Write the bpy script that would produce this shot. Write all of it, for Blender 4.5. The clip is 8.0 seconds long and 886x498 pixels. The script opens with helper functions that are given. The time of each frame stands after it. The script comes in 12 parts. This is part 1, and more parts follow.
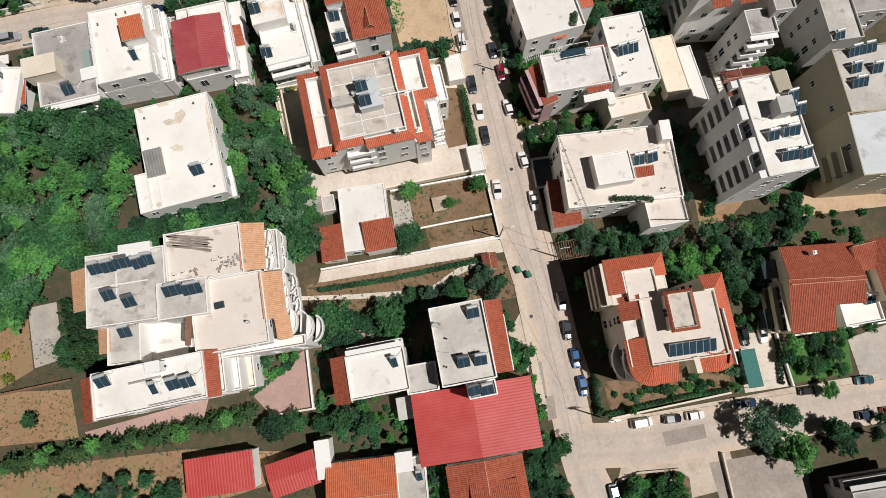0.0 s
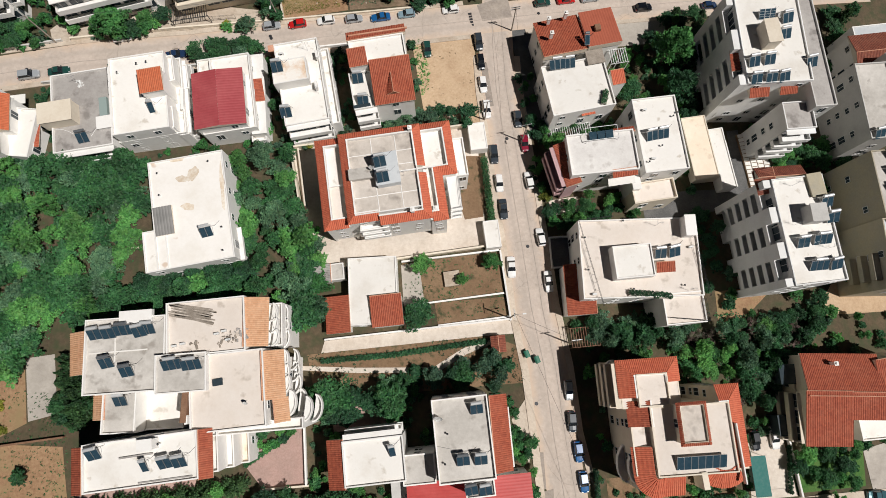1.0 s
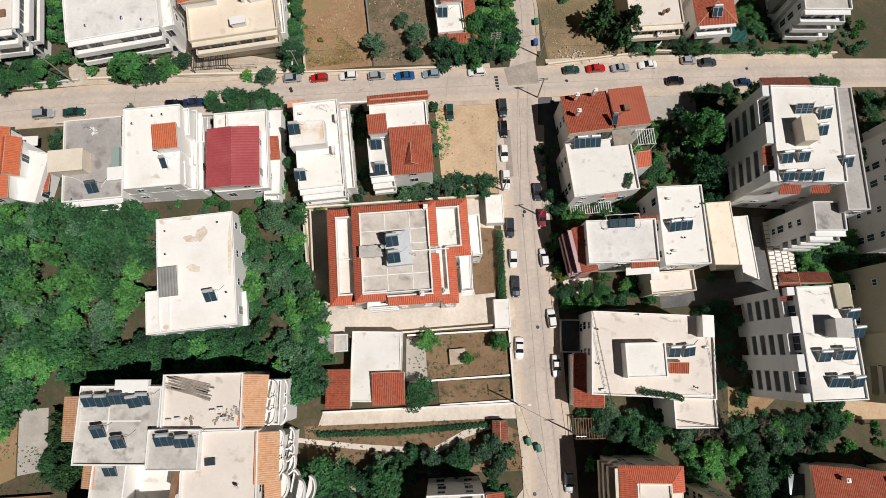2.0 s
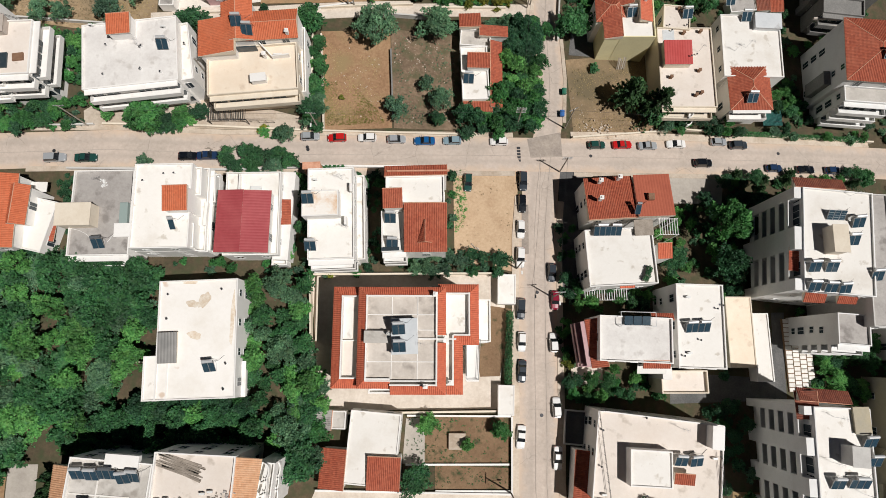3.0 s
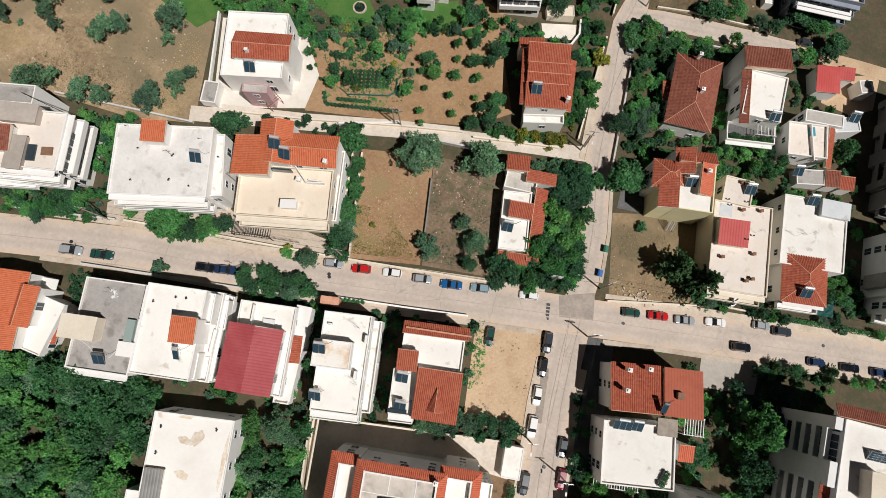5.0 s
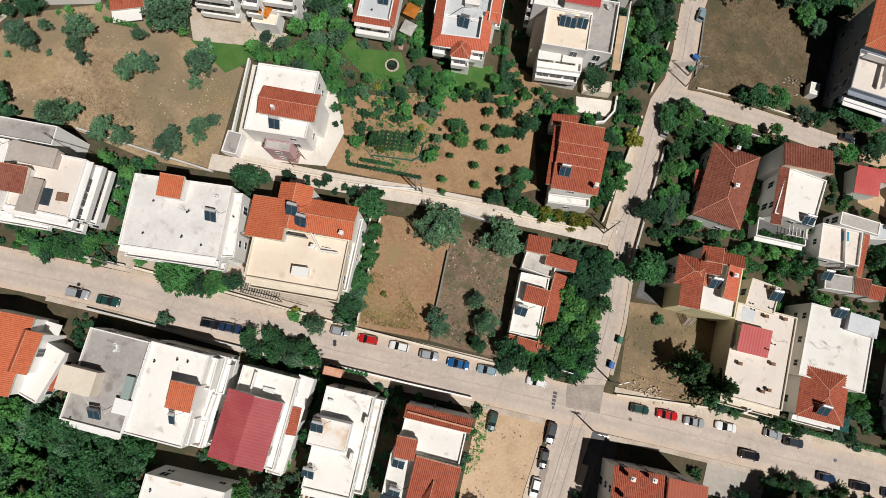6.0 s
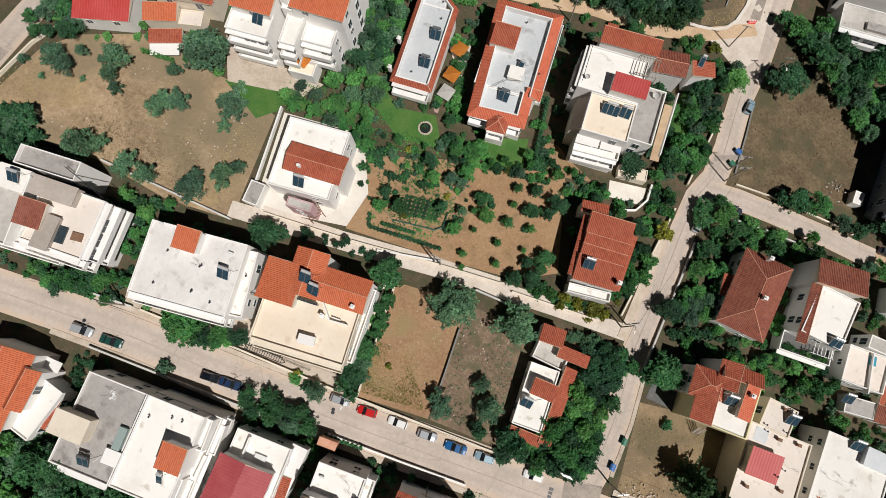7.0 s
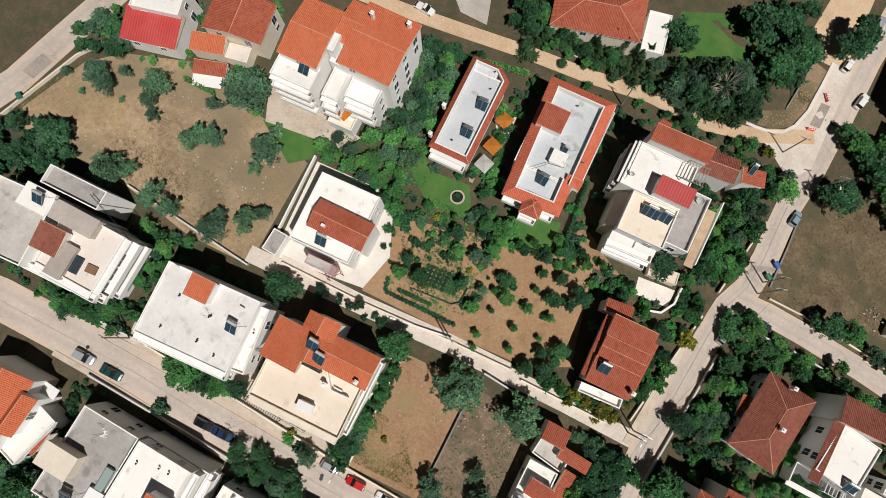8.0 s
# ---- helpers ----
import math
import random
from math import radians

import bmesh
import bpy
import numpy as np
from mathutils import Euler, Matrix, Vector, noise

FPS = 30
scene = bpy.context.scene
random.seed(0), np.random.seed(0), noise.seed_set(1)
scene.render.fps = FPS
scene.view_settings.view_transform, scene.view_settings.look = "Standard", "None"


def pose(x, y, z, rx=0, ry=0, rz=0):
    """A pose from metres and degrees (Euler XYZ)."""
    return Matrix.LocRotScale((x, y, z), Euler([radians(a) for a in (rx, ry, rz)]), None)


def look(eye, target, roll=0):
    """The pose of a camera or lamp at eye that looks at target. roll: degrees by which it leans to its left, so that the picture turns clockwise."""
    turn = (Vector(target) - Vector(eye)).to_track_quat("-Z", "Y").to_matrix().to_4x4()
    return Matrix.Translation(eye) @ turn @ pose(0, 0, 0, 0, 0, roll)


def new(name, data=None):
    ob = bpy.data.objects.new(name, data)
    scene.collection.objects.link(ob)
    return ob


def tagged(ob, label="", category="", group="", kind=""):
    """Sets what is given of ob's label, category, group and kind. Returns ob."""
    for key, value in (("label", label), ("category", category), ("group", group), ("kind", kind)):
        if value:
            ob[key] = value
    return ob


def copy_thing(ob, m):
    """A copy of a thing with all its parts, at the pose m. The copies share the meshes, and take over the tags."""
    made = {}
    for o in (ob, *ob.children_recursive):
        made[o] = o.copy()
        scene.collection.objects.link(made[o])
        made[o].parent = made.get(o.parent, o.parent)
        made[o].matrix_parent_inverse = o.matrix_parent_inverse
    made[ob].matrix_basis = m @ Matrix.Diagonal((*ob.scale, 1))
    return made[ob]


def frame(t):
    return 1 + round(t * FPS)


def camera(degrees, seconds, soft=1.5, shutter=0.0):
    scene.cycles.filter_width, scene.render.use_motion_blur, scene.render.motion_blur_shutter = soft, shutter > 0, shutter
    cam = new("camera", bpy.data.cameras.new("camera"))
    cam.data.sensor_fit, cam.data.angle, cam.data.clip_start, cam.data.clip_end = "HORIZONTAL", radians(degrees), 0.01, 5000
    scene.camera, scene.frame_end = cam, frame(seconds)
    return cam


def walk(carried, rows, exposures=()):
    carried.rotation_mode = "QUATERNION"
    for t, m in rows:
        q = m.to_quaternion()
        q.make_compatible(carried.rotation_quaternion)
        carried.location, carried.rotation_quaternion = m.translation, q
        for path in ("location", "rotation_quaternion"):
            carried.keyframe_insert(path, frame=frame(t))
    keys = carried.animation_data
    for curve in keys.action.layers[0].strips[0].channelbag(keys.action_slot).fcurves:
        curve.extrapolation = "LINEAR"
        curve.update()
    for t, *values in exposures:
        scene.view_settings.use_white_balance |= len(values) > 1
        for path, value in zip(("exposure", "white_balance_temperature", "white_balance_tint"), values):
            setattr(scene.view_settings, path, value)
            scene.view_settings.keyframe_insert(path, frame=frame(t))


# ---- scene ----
cam = camera(75.1, 8.0, soft=0.5)
METRES, EYE, TILT, LEAN, TURN = 130.0, 118.0, -78.4, 0.0, 0.0
ROWS = [
    (0.0, 0.0, 0.0, 0.0, 0.0, 0.0, -0.0),
    (0.5, -0.0029, 0.0126, 0.061, 0.43, -0.17, -2.17),
    (1.0, -0.007, 0.0252, 0.1237, 0.97, -0.4, -4.35),
    (1.5, -0.0142, 0.0372, 0.1829, 1.41, -0.61, -6.43),
    (3.0, -0.0511, 0.0761, 0.3662, 2.82, -1.46, -12.89),
    (3.5, -0.068, 0.0887, 0.4235, 3.29, -1.74, -14.96),
    (4.0, -0.0866, 0.1014, 0.4832, 3.86, -2.06, -17.14),
    (4.5, -0.1075, 0.1138, 0.54, 4.41, -2.36, -19.33),
    (6.0, -0.1888, 0.149, 0.7056, 6.53, -3.75, -27.12),
    (6.5, -0.2207, 0.1605, 0.7573, 7.51, -4.33, -30.28),
    (7.0, -0.256, 0.1724, 0.8068, 8.71, -5.12, -33.86),
    (7.5, -0.2932, 0.1839, 0.8518, 10.13, -6.12, -37.69),
    (8.0, -0.3373, 0.1955, 0.8965, 11.94, -7.43, -42.07),
]
walk(cam, [(t, pose(0, 0, EYE, TILT, LEAN, TURN) @ pose(METRES * x, METRES * y, METRES * z, 90 + pitch, roll, yaw)) for t, x, y, z, yaw, pitch, roll in ROWS])

# ---- daylight: high late-morning sun from the right, clear sky ----
SUN = Vector((0.56, -0.17, 1.0)).normalized()
world = bpy.data.worlds.new("sky")
scene.world = world
world.use_nodes = True
wn = world.node_tree
sky = wn.nodes.new("ShaderNodeTexSky")
sky.sky_type, sky.sun_disc = "NISHITA", False
sky.air_density, sky.dust_density, sky.altitude = 0.18, 0.1, 5000
sky.sun_elevation, sky.sun_rotation = math.asin(SUN.z), math.atan2(SUN.x, SUN.y)
wn.links.new(sky.outputs["Color"], wn.nodes["Background"].inputs["Color"])
wn.nodes["Background"].inputs["Strength"].default_value = 0.05
sun = bpy.data.lights.new("sun", "SUN")
sun.energy, sun.angle, sun.color = 5.0, radians(0.53), (1.0, 0.968, 0.935)
new("sun", sun).matrix_world = look(SUN * 300, (0, 0, 0))
scene.view_settings.exposure = -0.28


# ---- the lie of the land: a hillside that falls to the right and ahead ----
def ground_z(x, y):
    x, y = min(max(x, -125), 105) + 10, min(max(y, -45), 215) - 80
    return 0.04966 - 0.080189 * x - 0.057755 * y - 0.00022904 * x * x - 0.00016287 * x * y - 0.00021481 * y * y


# ---- materials ----
def links(nt, *pairs):
    for a, b in pairs:
        nt.links.new(a, b)


def material(name):
    m = bpy.data.materials.new(name)
    m.use_nodes = True
    return m, m.node_tree, m.node_tree.nodes["Principled BSDF"]


def noise_node(nt, where, scale, detail=4.0, rough=0.6):
    n = nt.nodes.new("ShaderNodeTexNoise")
    n.inputs["Scale"].default_value, n.inputs["Detail"].default_value, n.inputs["Roughness"].default_value = scale, detail, rough
    nt.links.new(where, n.inputs["Vector"])
    return n.outputs["Fac"]


def ramp(nt, fac, stops):
    r = nt.nodes.new("ShaderNodeValToRGB")
    e = r.color_ramp.elements
    while len(e) < len(stops):
        e.new(0.5)
    for k, (p, c) in enumerate(stops):
        e[k].position, e[k].color = p, (*c, 1)
    nt.links.new(fac, r.inputs["Fac"])
    return r.outputs["Color"]


def mix(nt, fac, a, b, kind="MIX"):
    n = nt.nodes.new("ShaderNodeMix")
    n.data_type, n.blend_type = "RGBA", kind
    for value, slot in ((fac, 0), (a, 6), (b, 7)):
        if isinstance(value, (int, float)):
            n.inputs[slot].default_value = value
        elif isinstance(value, tuple):
            n.inputs[slot].default_value = (*value, 1)
        else:
            nt.links.new(value, n.inputs[slot])
    return n.outputs[2]


def bump(nt, b, height, strength, distance):
    n = nt.nodes.new("ShaderNodeBump")
    n.inputs["Strength"].default_value, n.inputs["Distance"].default_value = strength, distance
    links(nt, (height, n.inputs["Height"]), (n.outputs["Normal"], b.inputs["Normal"]))


def surface(name, col, worn, coarse=0.25, fine=3.0, lo=0.4, hi=0.7, rough=0.85, relief=0.25, depth=0.05, metal=0.0, streak=None, spread=0.25):
    """A weathered surface: col, with patches of worn (coarse per metre) and a finer mottle, and a fine relief."""
    m, nt, b = material(name)
    at = nt.nodes.new("ShaderNodeNewGeometry").outputs["Position"]
    info = nt.nodes.new("ShaderNodeObjectInfo")
    big = noise_node(nt, at, coarse, 5, 0.62)
    small = noise_node(nt, at, fine, 6, 0.7)
    c = mix(nt, ramp(nt, big, [(lo, (0, 0, 0)), (hi, (1, 1, 1))]), col, worn)
    c = mix(nt, spread, c, ramp(nt, small, [(0.3, (0.0, 0.0, 0.0)), (0.7, (1, 1, 1))]), "SOFT_LIGHT")
    if streak:
        mid = noise_node(nt, at, streak[1], 3, 0.5)
        c = mix(nt, ramp(nt, mid, [(streak[2], (0, 0, 0)), (streak[3], (1, 1, 1))]), c, streak[0])
    hsv = nt.nodes.new("ShaderNodeHueSaturation")
    value = nt.nodes.new("ShaderNodeMapRange")
    value.inputs["To Min"].default_value, value.inputs["To Max"].default_value = 0.92, 1.06
    links(nt, (info.outputs["Random"], value.inputs["Value"]), (value.outputs["Result"], hsv.inputs["Value"]), (c, hsv.inputs["Color"]), (hsv.outputs["Color"], b.inputs["Base Color"]))
    b.inputs["Roughness"].default_value, b.inputs["Metallic"].default_value = rough, metal
    if relief:
        bump(nt, b, small, relief, depth)
    return m


def tile_material(name, col, dark, pale):
    """Clay roof tiles: U runs along the eave, V up the slope, in metres; courses lap every 0.38 m."""
    m, nt, b = material(name)
    uv = nt.nodes.new("ShaderNodeUVMap").outputs["UV"]
    at = nt.nodes.new("ShaderNodeNewGeometry").outputs["Position"]
    brick = nt.nodes.new("ShaderNodeTexBrick")
    brick.offset = 0.0
    for key, value in (("Scale", 1.0), ("Mortar Size", 0.0), ("Brick Width", 0.34), ("Row Height", 0.38)):
        brick.inputs[key].default_value = value
    brick.inputs["Color1"].default_value, brick.inputs["Color2"].default_value = (*col, 1), (*dark, 1)
    nt.links.new(uv, brick.inputs["Vector"])
    age = noise_node(nt, at, 0.35, 5, 0.65)
    fleck = noise_node(nt, at, 2.2, 5, 0.7)
    c = mix(nt, ramp(nt, age, [(0.45, (0, 0, 0)), (0.75, (0.6, 0.6, 0.6))]), brick.outputs["Color"], pale)
    c = mix(nt, ramp(nt, fleck, [(0.52, (0, 0, 0)), (0.72, (0.65, 0.65, 0.65))]), c, dark)
    nt.links.new(c, b.inputs["Base Color"])
    b.inputs["Roughness"].default_value = 0.8
    split = nt.nodes.new("ShaderNodeSeparateXYZ")
    lap = nt.nodes.new("ShaderNodeMath")
    lap.operation = "PINGPONG"
    lap.inputs[1].default_value = 0.38
    links(nt, (uv, split.inputs["Vector"]), (split.outputs["Y"], lap.inputs[0]))
    bump(nt, b, lap.outputs["Value"], 0.6, 0.12)
    return m


def plain(name, col, rough=0.5, metal=0.0, coat=0.0, vary=0.08):
    """A manufactured surface, with dust and small differences from one piece to the next."""
    m, nt, b = material(name)
    at = nt.nodes.new("ShaderNodeNewGeometry").outputs["Position"]
    dust = noise_node(nt, at, 1.6, 4, 0.6)
    c = mix(nt, ramp(nt, dust, [(0.4, (0, 0, 0)), (0.8, (vary * 3, vary * 3, vary * 3))]), col, tuple(0.6 * v + 0.16 for v in col))
    nt.links.new(c, b.inputs["Base Color"])
    b.inputs["Roughness"].default_value, b.inputs["Metallic"].default_value, b.inputs["Coat Weight"].default_value = rough, metal, coat
    return m


def leaf_material(name, deep, light, dry):
    m, nt, b = material(name)
    geo = nt.nodes.new("ShaderNodeNewGeometry")
    info = nt.nodes.new("ShaderNodeObjectInfo")
    clump = noise_node(nt, geo.outputs["Position"], 0.9, 3, 0.6)
    stand = noise_node(nt, geo.outputs["Position"], 0.17, 2, 0.5)
    c = mix(nt, geo.outputs["Random Per Island"], deep, light)
    c = mix(nt, ramp(nt, clump, [(0.48, (0, 0, 0)), (0.75, (0.7, 0.7, 0.7))]), c, dry)
    hsv = nt.nodes.new("ShaderNodeHueSaturation")
    value, hue = nt.nodes.new("ShaderNodeMapRange"), nt.nodes.new("ShaderNodeMapRange")
    value.inputs["To Min"].default_value, value.inputs["To Max"].default_value = 0.7, 1.25
    hue.inputs["To Min"].default_value, hue.inputs["To Max"].default_value = 0.525, 0.492
    links(nt, (info.outputs["Random"], value.inputs["Value"]), (info.outputs["Random"], hue.inputs["Value"]), (hue.outputs["Result"], hsv.inputs["Hue"]), (c, hsv.inputs["Color"]), (hsv.outputs["Color"], b.inputs["Base Color"]))
    wide, both_values = nt.nodes.new("ShaderNodeMapRange"), nt.nodes.new("ShaderNodeMath")
    for key, v in (("From Min", 0.34), ("From Max", 0.66), ("To Min", 0.62), ("To Max", 1.42)):
        wide.inputs[key].default_value = v
    both_values.operation = "MULTIPLY"
    links(nt, (stand, wide.inputs["Value"]), (value.outputs["Result"], both_values.inputs[0]), (wide.outputs["Result"], both_values.inputs[1]), (both_values.outputs["Value"], hsv.inputs["Value"]))
    b.inputs["Roughness"].default_value = 0.65
    through_leaf = nt.nodes.new("ShaderNodeBsdfTranslucent")
    both = nt.nodes.new("ShaderNodeMixShader")
    both.inputs[0].default_value = 0.28
    links(nt, (hsv.outputs["Color"], through_leaf.inputs["Color"]), (b.outputs["BSDF"], both.inputs[1]), (through_leaf.outputs["BSDF"], both.inputs[2]), (both.outputs["Shader"], nt.nodes["Material Output"].inputs["Surface"]))
    return m


def road_material(name, col, worn, dust):
    """Old asphalt: U runs from -1 to 1 across the street, V along it in metres; dusty edges, two worn tracks, patches and cracks."""
    m, nt, b = material(name)
    uv = nt.nodes.new("ShaderNodeUVMap").outputs["UV"]
    at = nt.nodes.new("ShaderNodeNewGeometry").outputs["Position"]
    big, small, mid = noise_node(nt, at, 0.13, 5, 0.62), noise_node(nt, at, 1.3, 6, 0.7), noise_node(nt, at, 0.35, 4, 0.6)
    c = mix(nt, ramp(nt, big, [(0.36, (0, 0, 0)), (0.64, (1, 1, 1))]), col, worn)
    c = mix(nt, 0.22, c, ramp(nt, small, [(0.3, (0, 0, 0)), (0.7, (1, 1, 1))]), "SOFT_LIGHT")
    split = nt.nodes.new("ShaderNodeSeparateXYZ")
    side, edge, away, track = [nt.nodes.new("ShaderNodeMath") for _ in range(4)]
    side.operation, edge.operation, away.operation, track.operation = "ABSOLUTE", "ADD", "SUBTRACT", "ABSOLUTE"
    away.inputs[1].default_value = 0.42
    links(nt, (uv, split.inputs["Vector"]), (split.outputs["X"], side.inputs[0]), (side.outputs["Value"], edge.inputs[0]), (mid, edge.inputs[1]), (side.outputs["Value"], away.inputs[0]), (away.outputs["Value"], track.inputs[0]))
    c = mix(nt, ramp(nt, track.outputs["Value"], [(0.04, (0.35, 0.35, 0.35)), (0.2, (0, 0, 0))]), c, tuple(0.86 * v for v in worn))
    dusty = nt.nodes.new("ShaderNodeMapRange")
    dusty.inputs["From Min"].default_value, dusty.inputs["From Max"].default_value = 1.12, 1.5
    dusty.inputs["To Max"].default_value = 0.75
    links(nt, (edge.outputs["Value"], dusty.inputs["Value"]))
    c = mix(nt, dusty.outputs["Result"], c, dust)
    cells = nt.nodes.new("ShaderNodeTexVoronoi")
    cells.feature = "DISTANCE_TO_EDGE"
    cells.inputs["Scale"].default_value = 0.16
    bend = nt.nodes.new("ShaderNodeVectorMath")
    bend.operation = "ADD"
    wob = nt.nodes.new("ShaderNodeTexNoise")
    wob.inputs["Scale"].default_value, wob.inputs["Detail"].default_value = 0.5, 4
    links(nt, (at, wob.inputs["Vector"]), (at, bend.inputs[0]), (wob.outputs["Color"], bend.inputs[1]), (bend.outputs["Vector"], cells.inputs["Vector"]))
    crack = ramp(nt, cells.outputs["Distance"], [(0.0, (0.55, 0.55, 0.55)), (0.012, (0, 0, 0))])
    where = ramp(nt, big, [(0.46, (0, 0, 0)), (0.58, (1, 1, 1))])
    c = mix(nt, mix(nt, 1.0, crack, where, "MULTIPLY"), c, tuple(0.45 * v for v in col))
    nt.links.new(c, b.inputs["Base Color"])
    b.inputs["Roughness"].default_value = 0.92
    bump(nt, b, small, 0.15, 0.02)
    return m


